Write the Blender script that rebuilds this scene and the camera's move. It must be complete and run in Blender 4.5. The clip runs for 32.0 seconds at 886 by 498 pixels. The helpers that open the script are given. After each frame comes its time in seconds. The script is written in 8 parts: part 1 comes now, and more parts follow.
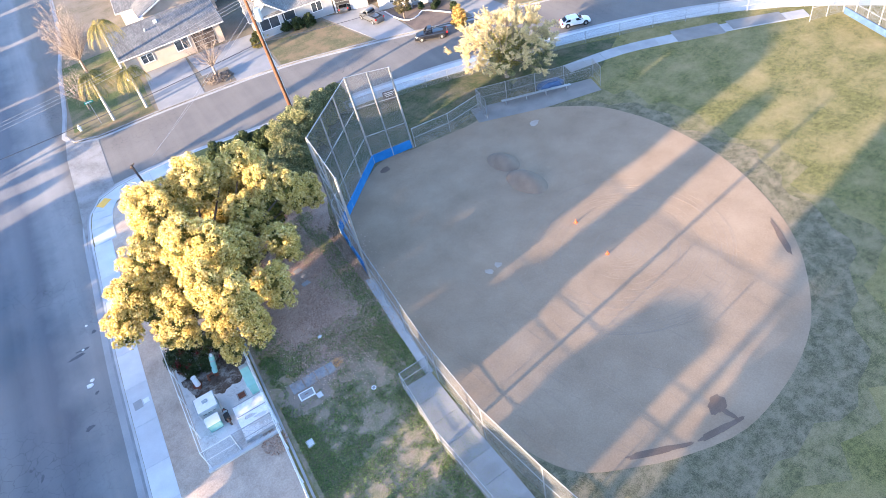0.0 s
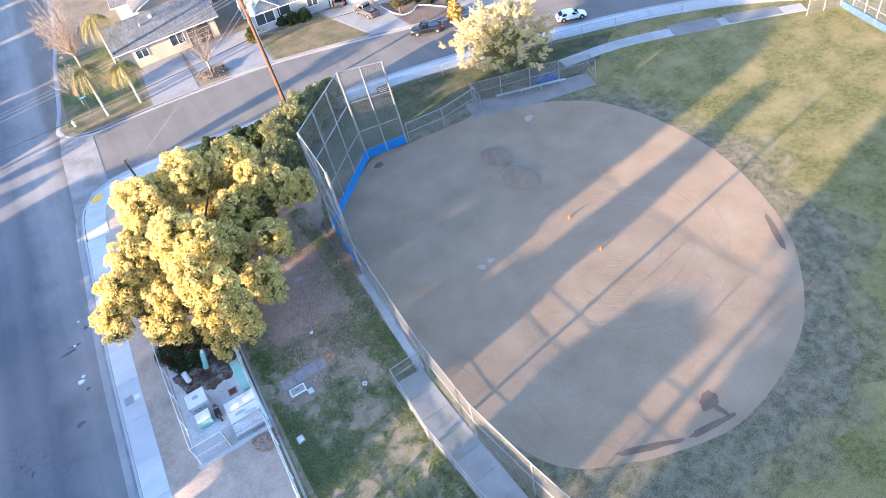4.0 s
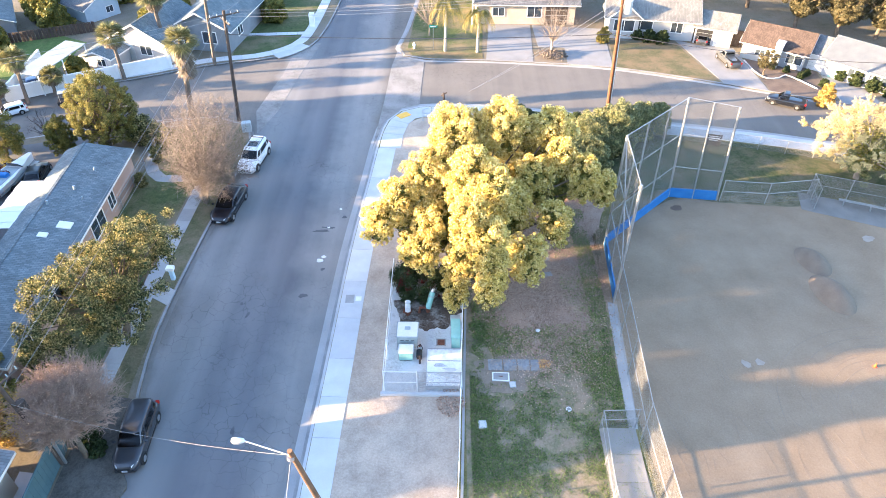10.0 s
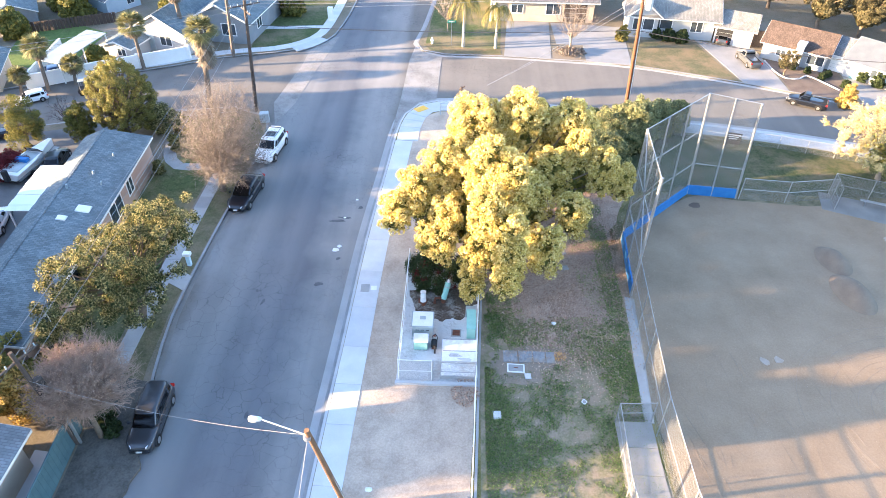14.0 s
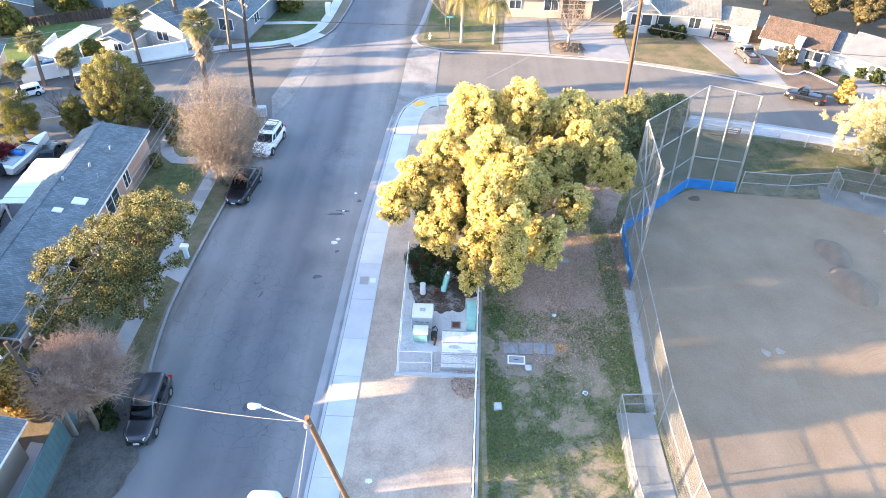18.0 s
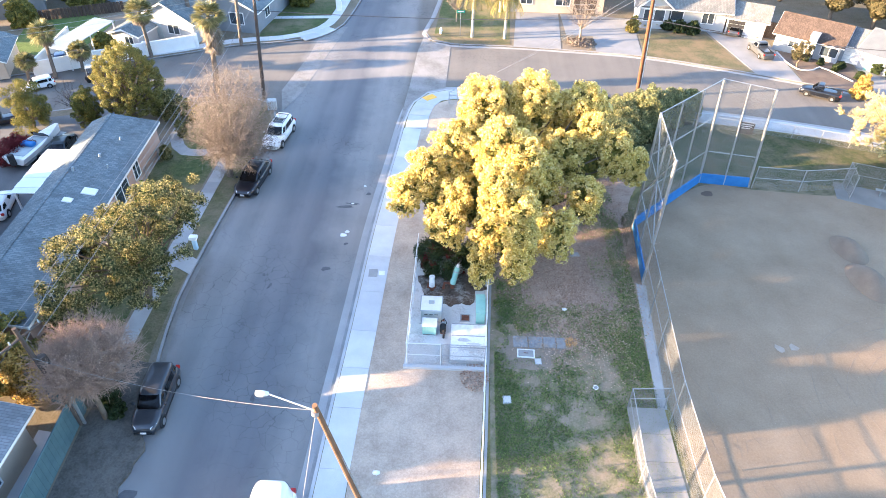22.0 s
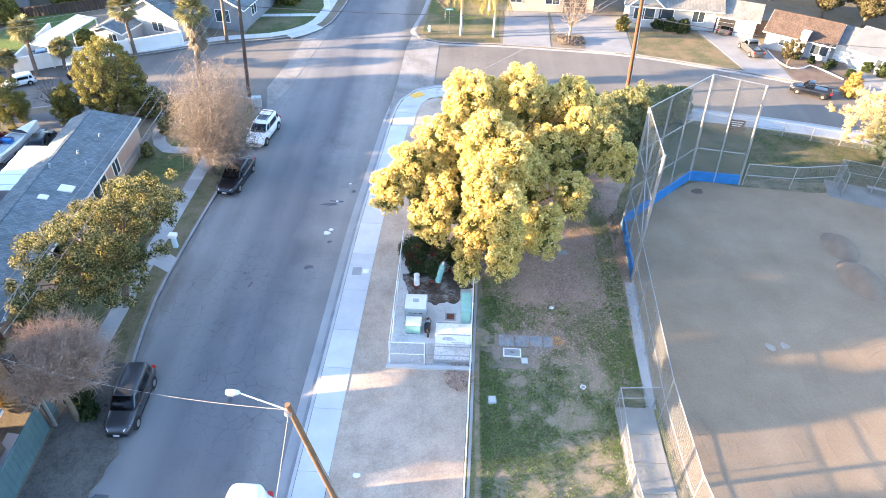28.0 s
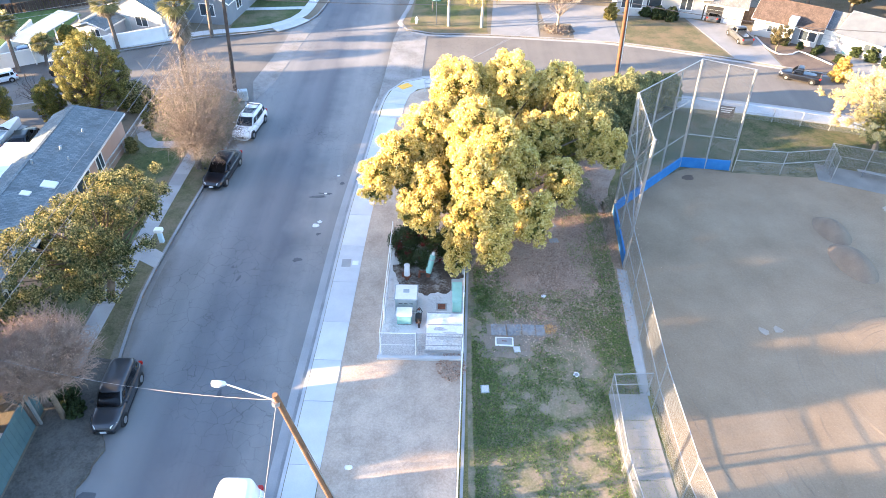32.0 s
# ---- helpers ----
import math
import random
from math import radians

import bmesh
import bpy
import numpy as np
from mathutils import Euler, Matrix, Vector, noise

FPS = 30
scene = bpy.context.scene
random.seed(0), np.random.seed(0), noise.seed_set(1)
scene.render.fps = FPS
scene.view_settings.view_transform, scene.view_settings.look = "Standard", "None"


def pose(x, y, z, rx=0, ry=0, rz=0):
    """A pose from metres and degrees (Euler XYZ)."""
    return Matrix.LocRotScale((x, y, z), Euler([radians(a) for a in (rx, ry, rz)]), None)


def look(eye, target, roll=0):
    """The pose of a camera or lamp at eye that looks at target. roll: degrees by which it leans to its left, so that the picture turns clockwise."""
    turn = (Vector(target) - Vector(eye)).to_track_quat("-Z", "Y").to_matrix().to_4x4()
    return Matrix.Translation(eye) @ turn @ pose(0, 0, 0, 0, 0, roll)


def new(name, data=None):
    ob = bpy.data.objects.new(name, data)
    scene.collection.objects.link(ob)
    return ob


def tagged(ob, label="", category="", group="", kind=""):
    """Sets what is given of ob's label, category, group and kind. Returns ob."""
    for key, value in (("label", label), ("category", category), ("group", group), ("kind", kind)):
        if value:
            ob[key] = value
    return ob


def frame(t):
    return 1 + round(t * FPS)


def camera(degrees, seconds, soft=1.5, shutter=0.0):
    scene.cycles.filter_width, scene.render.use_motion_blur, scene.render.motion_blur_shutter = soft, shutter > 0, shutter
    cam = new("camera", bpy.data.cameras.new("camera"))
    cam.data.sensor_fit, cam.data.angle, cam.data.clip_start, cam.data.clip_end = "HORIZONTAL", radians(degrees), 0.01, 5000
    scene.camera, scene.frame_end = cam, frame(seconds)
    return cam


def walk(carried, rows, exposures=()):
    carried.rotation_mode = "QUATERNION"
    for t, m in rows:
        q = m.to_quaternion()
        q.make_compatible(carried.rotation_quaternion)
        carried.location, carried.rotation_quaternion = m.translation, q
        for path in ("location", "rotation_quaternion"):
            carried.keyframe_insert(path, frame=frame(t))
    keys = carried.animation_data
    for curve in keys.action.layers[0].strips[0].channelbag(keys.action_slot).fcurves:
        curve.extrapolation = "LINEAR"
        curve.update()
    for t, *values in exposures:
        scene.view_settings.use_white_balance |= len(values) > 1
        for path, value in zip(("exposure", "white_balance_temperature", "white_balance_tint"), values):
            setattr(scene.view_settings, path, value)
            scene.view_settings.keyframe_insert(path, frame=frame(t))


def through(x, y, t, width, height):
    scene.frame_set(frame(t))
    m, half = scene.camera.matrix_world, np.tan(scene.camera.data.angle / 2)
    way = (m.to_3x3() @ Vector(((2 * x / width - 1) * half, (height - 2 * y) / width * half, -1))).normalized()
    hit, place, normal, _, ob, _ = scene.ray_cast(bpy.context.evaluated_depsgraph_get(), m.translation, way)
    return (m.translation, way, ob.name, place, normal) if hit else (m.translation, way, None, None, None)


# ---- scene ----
EXPOSURE, KELVIN, TINT = 3.2, 5430, 17
cam = camera(67.20, 32.0, soft=0.9)

# seconds, x, y, z, yaw, pitch, roll
PATH = [
    (0, 3.43, -2.17, 33.54, -22.60, -43.83, -13.02),
    (0.5, 3.73, -2.25, 33.50, -22.10, -44.00, -13.37),
    (1, 3.68, -2.26, 33.65, -22.35, -43.97, -13.42),
    (1.5, 3.81, -2.33, 33.63, -22.63, -44.08, -13.27),
    (2, 3.83, -2.35, 33.47, -22.49, -43.98, -13.73),
    (2.5, 3.94, -2.36, 33.60, -22.56, -44.17, -13.39),
    (4.5, 3.99, -2.35, 33.20, -22.10, -44.09, -13.07),
    (5, 0.55, -1.41, 33.79, -13.89, -43.22, -6.32),
    (5.5, 0.22, -0.48, 31.33, -6.03, -40.71, -2.74),
    (6, 0.21, -0.37, 30.98, -4.59, -40.91, -2.57),
    (6.5, 0.41, -0.38, 31.16, -5.69, -40.95, -2.75),
    (7, -0.46, -0.25, 30.69, 0.93, -40.62, 0.38),
    (7.5, -0.52, -0.20, 30.68, 0.77, -39.98, 1.12),
    (8, -0.19, -0.11, 30.55, 0.42, -40.30, 0.32),
    (9, 0.00, 0.00, 30.50, 0.01, -40.04, 0.08),
    (10, 0.20, 0.09, 30.35, -0.01, -39.97, 0.63),
    (11, 0.22, 0.03, 30.22, 0.08, -40.01, 0.73),
    (12, 0.01, -0.02, 30.05, 0.40, -40.06, 0.52),
    (13, -0.12, -0.14, 29.84, 0.71, -39.66, 0.80),
    (14, -0.19, -0.28, 29.66, 1.13, -39.76, 1.07),
    (14.5, -0.26, -0.32, 29.58, 1.21, -39.93, 1.31),
    (16.5, -0.34, -0.44, 29.26, 1.20, -39.91, 1.05),
    (17, -0.27, -0.43, 29.18, 0.76, -39.96, 1.28),
    (18, -0.38, -0.47, 29.04, 0.72, -39.63, 1.30),
    (19, -0.48, -0.54, 28.85, 1.04, -39.89, 1.35),
    (20, -0.48, -0.55, 28.78, 1.39, -40.01, 1.71),
    (21, -0.40, -0.53, 28.65, 1.58, -39.68, 1.49),
    (22, -0.43, -0.51, 28.50, 1.68, -39.67, 1.12),
    (23, -0.28, -0.45, 28.35, 1.14, -39.89, 1.55),
    (24, -0.27, -0.39, 28.24, 1.44, -39.68, 1.15),
    (25, -0.21, -0.31, 28.13, 1.44, -39.71, 1.17),
    (25.5, -0.08, -0.26, 28.00, 1.11, -39.58, 1.79),
    (27.5, 0.08, -0.13, 27.73, 0.93, -39.60, 1.25),
    (28, 0.11, -0.07, 27.68, 1.02, -39.35, 1.46),
    (29, 0.16, -0.05, 27.54, 0.99, -39.68, 1.38),
    (30, 0.15, -0.04, 27.40, 1.15, -39.54, 1.25),
    (31, 0.20, 0.02, 27.26, 0.79, -39.43, 1.21),
    (32, 0.27, 0.00, 27.09, 0.20, -39.62, 0.98),
]


def camera_pose(x, y, z, yaw, pitch, roll):
    return pose(x, y, z, 90 + pitch, 0, yaw) @ pose(0, 0, 0, 0, 0, roll)


walk(cam, [(r[0], camera_pose(*r[1:])) for r in PATH], exposures=[(0.0, EXPOSURE - 0.28, KELVIN - 450, TINT + 2), (3.2, EXPOSURE - 0.29, KELVIN - 450, TINT + 2), (5.2, EXPOSURE - 0.35, KELVIN - 360, TINT + 2), (7.5, EXPOSURE, KELVIN, TINT), (32.0, EXPOSURE, KELVIN, TINT)])

# ---- light: low evening sun over the houses across the street ----
SUN_DIR = Vector((-1.0, -0.18, 0.0)).normalized()
SUN_ELEV = radians(9.3)
world = bpy.data.worlds.new("sky")
world.use_nodes = True
scene.world = world
wn = world.node_tree.nodes
sky = wn.new("ShaderNodeTexSky")
sky.sky_type = "NISHITA"
sky.sun_disc = False
sky.sun_elevation = SUN_ELEV
sky.sun_rotation = math.atan2(SUN_DIR.x, SUN_DIR.y)
sky.air_density = 1.0
sky.dust_density = 1.2
wn["Background"].inputs["Strength"].default_value = 0.115
world.node_tree.links.new(sky.outputs[0], wn["Background"].inputs["Color"])
sun_data = bpy.data.lights.new("sun", "SUN")
sun_data.energy = 5.0
sun_data.angle = radians(0.55)
sun_data.color = (1.0, 0.66, 0.31)
sun = new("sun", sun_data)
sun.matrix_world = look(Vector((SUN_DIR.x, SUN_DIR.y, math.tan(SUN_ELEV))) * 100, (0, 0, 0))

# ---- materials ----
def node(nt, kind, **sets):
    n = nt.nodes.new(kind)
    for key, value in sets.items():
        if key in n.inputs:
            n.inputs[key].default_value = value
        elif key == "operation":
            n.operation = value
        elif key == "blend_type":
            n.blend_type = value
        elif key == "data_type":
            n.data_type = value
        elif key == "feature":
            n.feature = value
        elif key == "bands_direction":
            n.bands_direction = value
    return n


def rgb(c):
    return (c[0], c[1], c[2], 1.0)


def ramp(nt, source, stops):
    """A colour ramp over a 0..1 source: stops of (position, colour)."""
    n = nt.nodes.new("ShaderNodeValToRGB")
    el = n.color_ramp.elements
    while len(el) < len(stops):
        el.new(0.5)
    for e, (p, c) in zip(el, stops):
        e.position = p
        e.color = rgb(c) if isinstance(c, tuple) else (c, c, c, 1.0)
    nt.links.new(source, n.inputs["Fac"])
    return n.outputs["Color"]


def noise_of(nt, coords, scale, detail=4.0, rough=0.55, distort=0.0):
    n = node(nt, "ShaderNodeTexNoise", Scale=scale, Detail=detail, Roughness=rough, Distortion=distort)
    nt.links.new(coords, n.inputs["Vector"])
    return n.outputs["Fac"]


def mix(nt, fac, a, b, blend="MIX"):
    n = nt.nodes.new("ShaderNodeMix")
    n.data_type, n.blend_type = "RGBA", blend
    for socket, v in ((n.inputs[0], fac), (n.inputs[6], a), (n.inputs[7], b)):
        if isinstance(v, (int, float)):
            socket.default_value = v if socket == n.inputs[0] else (v, v, v, 1.0)
        elif isinstance(v, tuple):
            socket.default_value = rgb(v)
        else:
            nt.links.new(v, socket)
    return n.outputs[2]


def math_of(nt, op, a, b=0.0):
    n = nt.nodes.new("ShaderNodeMath")
    n.operation = op
    for socket, v in ((n.inputs[0], a), (n.inputs[1], b)):
        if isinstance(v, (int, float)):
            socket.default_value = v
        else:
            nt.links.new(v, socket)
    return n.outputs[0]


def start(name, rough=0.8, metallic=0.0, spec=0.3):
    m = bpy.data.materials.new(name)
    m.use_nodes = True
    nt = m.node_tree
    b = nt.nodes["Principled BSDF"]
    b.inputs["Roughness"].default_value = rough
    b.inputs["Metallic"].default_value = metallic
    b.inputs["Specular IOR Level"].default_value = spec
    co = nt.nodes.new("ShaderNodeTexCoord").outputs["Object"]
    return m, nt, b, co


def bump(nt, b, height, strength=0.3, distance=0.02):
    n = node(nt, "ShaderNodeBump", Strength=strength, Distance=distance)
    nt.links.new(height, n.inputs["Height"])
    nt.links.new(n.outputs[0], b.inputs["Normal"])


def surface(name, a, c, scale=3.0, fine=40.0, rough=0.8, metallic=0.0, spec=0.3, relief=0.2, vary=0.0):
    """A plain worn surface between two colours, with coarse blotches and fine grain."""
    m, nt, b, co = start(name, rough, metallic, spec)
    n1 = noise_of(nt, co, scale, 5)
    n2 = noise_of(nt, co, fine, 3)
    col = ramp(nt, mix(nt, 0.35, n1, n2), [(0.3, a), (0.7, c)])
    if vary:
        info = nt.nodes.new("ShaderNodeObjectInfo")
        col = mix(nt, 1.0, col, ramp(nt, info.outputs["Random"], [(0.0, 1.0 - vary), (1.0, 1.0)]), "MULTIPLY")
    nt.links.new(col, b.inputs["Base Color"])
    if relief:
        bump(nt, b, n2, relief, 0.01)
    return m


def leaf_mat(name, stops, through=0.35, rough=0.6, grain=0.0):
    """Leaves whose colour varies from leaf to leaf, letting some light through."""
    m, nt, b, co = start(name, rough, 0.0, 0.25)
    geo = nt.nodes.new("ShaderNodeNewGeometry")
    n1 = noise_of(nt, co, 0.9, 3)
    f = mix(nt, 0.4, geo.outputs["Random Per Island"], n1)
    if grain:
        fine = noise_of(nt, co, grain, 4, 0.7)
        f = mix(nt, 0.5, f, fine)
        bump(nt, b, fine, 1.0, 0.08)
    col = ramp(nt, f, stops)
    nt.links.new(col, b.inputs["Base Color"])
    tr = nt.nodes.new("ShaderNodeBsdfTranslucent")
    nt.links.new(col, tr.inputs["Color"])
    ms = nt.nodes.new("ShaderNodeMixShader")
    ms.inputs[0].default_value = through
    nt.links.new(b.outputs[0], ms.inputs[1])
    nt.links.new(tr.outputs[0], ms.inputs[2])
    nt.links.new(ms.outputs[0], nt.nodes["Material Output"].inputs["Surface"])
    return m


def asphalt_mat(name, a, c, crack_scale=1.25):
    m, nt, b, co = start(name, 0.85, 0.0, 0.3)
    stretch = node(nt, "ShaderNodeMapping")
    stretch.inputs["Scale"].default_value = (1.0, 0.035, 1.0)
    nt.links.new(co, stretch.inputs["Vector"])
    wide = noise_of(nt, stretch.outputs[0], 0.45, 4)
    blot = noise_of(nt, co, 0.25, 5)
    grain = noise_of(nt, co, 30, 3, 0.7)
    col = ramp(nt, mix(nt, 0.3, mix(nt, 0.4, wide, blot), grain), [(0.34, a), (0.64, c)])
    sep = nt.nodes.new("ShaderNodeSeparateXYZ")
    nt.links.new(co, sep.inputs[0])
    drift = math_of(nt, "MULTIPLY", math_of(nt, "SUBTRACT", blot, 0.5), 2.5)
    lane = math_of(nt, "DIVIDE", math_of(nt, "ADD", math_of(nt, "ADD", sep.outputs[0], 17.0), drift), 11.5)
    worn = ramp(nt, lane, [(0.0, (0.8, 0.75, 0.68)), (0.07, (1.06, 1.05, 1.03)), (0.2, (1.06, 1.06, 1.04)), (0.36, (0.76, 0.77, 0.8)), (0.47, (0.86, 0.86, 0.88)), (0.58, (0.66, 0.67, 0.71)), (0.74, (1.12, 1.1, 1.06)), (0.93, (1.15, 1.11, 1.05)), (1.0, (0.8, 0.745, 0.665))])
    col = mix(nt, 1.0, col, worn, "MULTIPLY")
    wob = node(nt, "ShaderNodeTexNoise", Scale=0.9, Detail=4.0)
    nt.links.new(co, wob.inputs["Vector"])
    warp = mix(nt, 1.1, co, wob.outputs["Color"], "ADD")
    v = nt.nodes.new("ShaderNodeTexVoronoi")
    v.feature = "DISTANCE_TO_EDGE"
    v.inputs["Scale"].default_value = crack_scale
    nt.links.new(warp, v.inputs["Vector"])
    crack = ramp(nt, v.outputs["Distance"], [(0.0, 1.0), (0.008, 1.0), (0.024, 0.0)])
    gate = ramp(nt, noise_of(nt, co, 0.12, 2), [(0.46, 0.08), (0.64, 1.0)])
    col = mix(nt, math_of(nt, "MULTIPLY", math_of(nt, "MULTIPLY", crack, gate), 0.42), col, (0.045, 0.045, 0.047))
    nt.links.new(col, b.inputs["Base Color"])
    bump(nt, b, grain, 0.25, 0.01)
    return m


def grass_mat(name, green_a, green_b, dry, dry_from=0.5, dry_to=0.62, patch=0.22, grain=1.0):
    """Mown winter grass: two greens with dry and bare patches."""
    m, nt, b, co = start(name, 0.95, 0.0, 0.1)
    fine = noise_of(nt, co, 9 * grain, 5, 0.8)
    tuft = noise_of(nt, co, 2.2 * grain, 5, 0.75)
    green = ramp(nt, mix(nt, 0.5, fine, tuft), [(0.4, green_a), (0.6, green_b)])
    big = mix(nt, 0.3, noise_of(nt, co, patch, 7, 0.62), fine)
    dry_c = mix(nt, fine, (dry[0] * 0.6, dry[1] * 0.58, dry[2] * 0.55), dry)
    col = mix(nt, ramp(nt, big, [(dry_from, 0.0), (dry_to, 1.0)]), green, dry_c)
    nt.links.new(col, b.inputs["Base Color"])
    bump(nt, b, fine, 0.6, 0.04)
    return m


ASPHALT = asphalt_mat("asphalt", (0.135, 0.134, 0.137), (0.255, 0.249, 0.242))
CONCRETE_OLD = surface("concrete_old", (0.27, 0.26, 0.24), (0.42, 0.40, 0.37), 0.8, 25)
DIRT = surface("dirt", (0.225, 0.162, 0.104), (0.335, 0.252, 0.169), 0.35, 11, 0.95, 0, 0.1, 0.5)
DIRT_PALE = grass_mat("pale_trodden_dirt", (0.32, 0.255, 0.195), (0.425, 0.345, 0.27), (0.63, 0.525, 0.42), 0.40, 0.62, 0.5)
GRASS = grass_mat("park_grass", (0.055, 0.062, 0.022), (0.215, 0.192, 0.066), (0.38, 0.305, 0.15), 0.42, 0.7, 0.3, 1.7)
LAWN_WORN = grass_mat("worn_park_grass", (0.105, 0.115, 0.055), (0.2, 0.19, 0.095), (0.35, 0.28, 0.2), 0.38, 0.56, 1.3)
LAWN = grass_mat("front_lawn", (0.055, 0.075, 0.028), (0.115, 0.135, 0.055), (0.25, 0.21, 0.13), 0.46, 0.6)
LAWN_DRY = grass_mat("dry_lawn", (0.085, 0.09, 0.045), (0.15, 0.135, 0.075), (0.25, 0.19, 0.115), 0.42, 0.58, 0.5)
EARTH = grass_mat("yard_earth", (0.12, 0.11, 0.07), (0.20, 0.17, 0.12), (0.27, 0.23, 0.18), 0.42, 0.58)
STEEL = surface("galvanised_steel", (0.32, 0.325, 0.33), (0.45, 0.455, 0.46), 6, 60, 0.45, 0.6, 0.5, 0.05)
STEEL_WHITE = surface("white_painted_steel", (0.68, 0.68, 0.67), (0.8, 0.8, 0.79), 5, 50, 0.5, 0, 0.4, 0.05)
BLUE_PAINT = surface("blue_painted_board", (0.025, 0.13, 0.36), (0.05, 0.2, 0.48), 2, 30, 0.55, 0, 0.35, 0.1)
WOOD_POLE = surface("pole_wood", (0.10, 0.045, 0.025), (0.175, 0.082, 0.045), 2, 30, 0.9, 0, 0.15, 0.4)
WOOD_POLE_PALE = surface("weathered_pole_wood", (0.13, 0.078, 0.048), (0.215, 0.13, 0.08), 2, 30, 0.9, 0, 0.15, 0.4)
WOOD_DARK = surface("dark_wood", (0.05, 0.04, 0.035), (0.11, 0.085, 0.07), 2, 30, 0.85, 0, 0.2, 0.3)
WHITE = surface("white_paint", (0.72, 0.72, 0.70), (0.82, 0.82, 0.80), 1.5, 30, 0.6, 0, 0.35, 0.05)
CABLE = surface("cable", (0.04, 0.04, 0.045), (0.07, 0.07, 0.075), 4, 30, 0.6)
CABLE_PALE = surface("pale_cable", (0.24, 0.24, 0.24), (0.36, 0.36, 0.36), 4, 30, 0.5)
BLACK = surface("black_rubber", (0.012, 0.012, 0.012), (0.028, 0.028, 0.028), 6, 60, 0.85, 0, 0.2, 0.1)
GREEN_METAL = surface("pale_green_metal", (0.22, 0.45, 0.40), (0.34, 0.58, 0.52), 2, 30, 0.5, 0, 0.4, 0.05)
TEAL_WOOD = surface("teal_painted_wood", (0.055, 0.1, 0.112), (0.09, 0.15, 0.165), 1.5, 25, 0.8, 0, 0.2, 0.2)
GREY_METAL = surface("grey_cabinet_metal", (0.31, 0.35, 0.355), (0.43, 0.47, 0.475), 2, 30, 0.5, 0, 0.4, 0.05)
ORANGE = surface("orange_plastic", (0.8, 0.12, 0.02), (0.9, 0.18, 0.04), 3, 30, 0.5, 0, 0.4, 0.0)
YELLOW = surface("yellow_tactile_paint", (0.70, 0.38, 0.05), (0.82, 0.50, 0.10), 3, 40, 0.7)
RUST = surface("rusty_iron", (0.10, 0.04, 0.025), (0.25, 0.10, 0.06), 4, 40, 0.85, 0, 0.2, 0.3)
LITTER = surface("dirty_white_paper", (0.6, 0.6, 0.62), (0.82, 0.82, 0.82), 6, 30, 0.8)


def chain_mat(name, gain=1.0):
    """Woven wire: two crossing sets of thin wires with clear air between them."""
    m, nt, b, co = start(name, 0.45, 0.7, 0.5)
    b.inputs["Base Color"].default_value = (0.35, 0.35, 0.35, 1)
    sep = nt.nodes.new("ShaderNodeSeparateXYZ")
    nt.links.new(co, sep.inputs[0])
    along = math_of(nt, "ADD", sep.outputs[0], sep.outputs[1])
    total = None
    for sign in (1.0, -1.0):
        d = math_of(nt, "ADD", along, math_of(nt, "MULTIPLY", sep.outputs[2], sign))
        w = math_of(nt, "PINGPONG", math_of(nt, "MULTIPLY", d, 14.0), 0.5)
        line = math_of(nt, "LESS_THAN", w, 0.055 * gain)
        total = line if total is None else math_of(nt, "MAXIMUM", total, line)
    clear = nt.nodes.new("ShaderNodeBsdfTransparent")
    ms = nt.nodes.new("ShaderNodeMixShader")
    nt.links.new(total, ms.inputs[0])
    nt.links.new(clear.outputs[0], ms.inputs[1])
    nt.links.new(b.outputs[0], ms.inputs[2])
    nt.links.new(ms.outputs[0], nt.nodes["Material Output"].inputs["Surface"])
    return m


CHAIN = chain_mat("chain_link_wire", 1.5)


def glass_mat(name, colour, rough=0.08):
    m, nt, b, co = start(name, rough, 0.0, 0.6)
    n = noise_of(nt, co, 1.2, 2)
    nt.links.new(ramp(nt, n, [(0.3, colour), (0.7, tuple(c * 1.6 for c in colour))]), b.inputs["Base Color"])
    return m


PANE = glass_mat("window_glass", (0.035, 0.045, 0.055))
CAR_GLASS = glass_mat("car_glass", (0.006, 0.007, 0.009), 0.06)


# ---- building tools ----
from mathutils import geometry

GROUND_Z = 0.13


def mesh_of(name, verts, faces, material=None, smooth=False):
    me = bpy.data.meshes.new(name)
    me.from_pydata([tuple(v) for v in verts], [], faces)
    if material:
        me.materials.append(material)
    if smooth:
        me.polygons.foreach_set("use_smooth", [True] * len(me.polygons))
    me.update()
    return me


def quick_mesh(name, verts, quads, material):
    """A large mesh of quads from arrays."""
    me = bpy.data.meshes.new(name)
    n = len(quads)
    me.vertices.add(len(verts))
    me.vertices.foreach_set("co", np.asarray(verts, np.float32).ravel())
    me.loops.add(n * 4)
    me.loops.foreach_set("vertex_index", np.asarray(quads, np.int32).ravel())
    me.polygons.add(n)
    me.polygons.foreach_set("loop_start", np.arange(0, n * 4, 4, dtype=np.int32))
    me.materials.append(material)
    me.update(calc_edges=True)
    return me


def thing(name, label, category, at=(0, 0, 0), turn=0.0, group="", kind=""):
    """An empty at a thing's base, which parents its parts."""
    ob = new(name)
    ob.empty_display_size = 0.2
    ob.matrix_basis = pose(at[0], at[1], at[2], 0, 0, turn)
    return tagged(ob, label, category, group, kind)


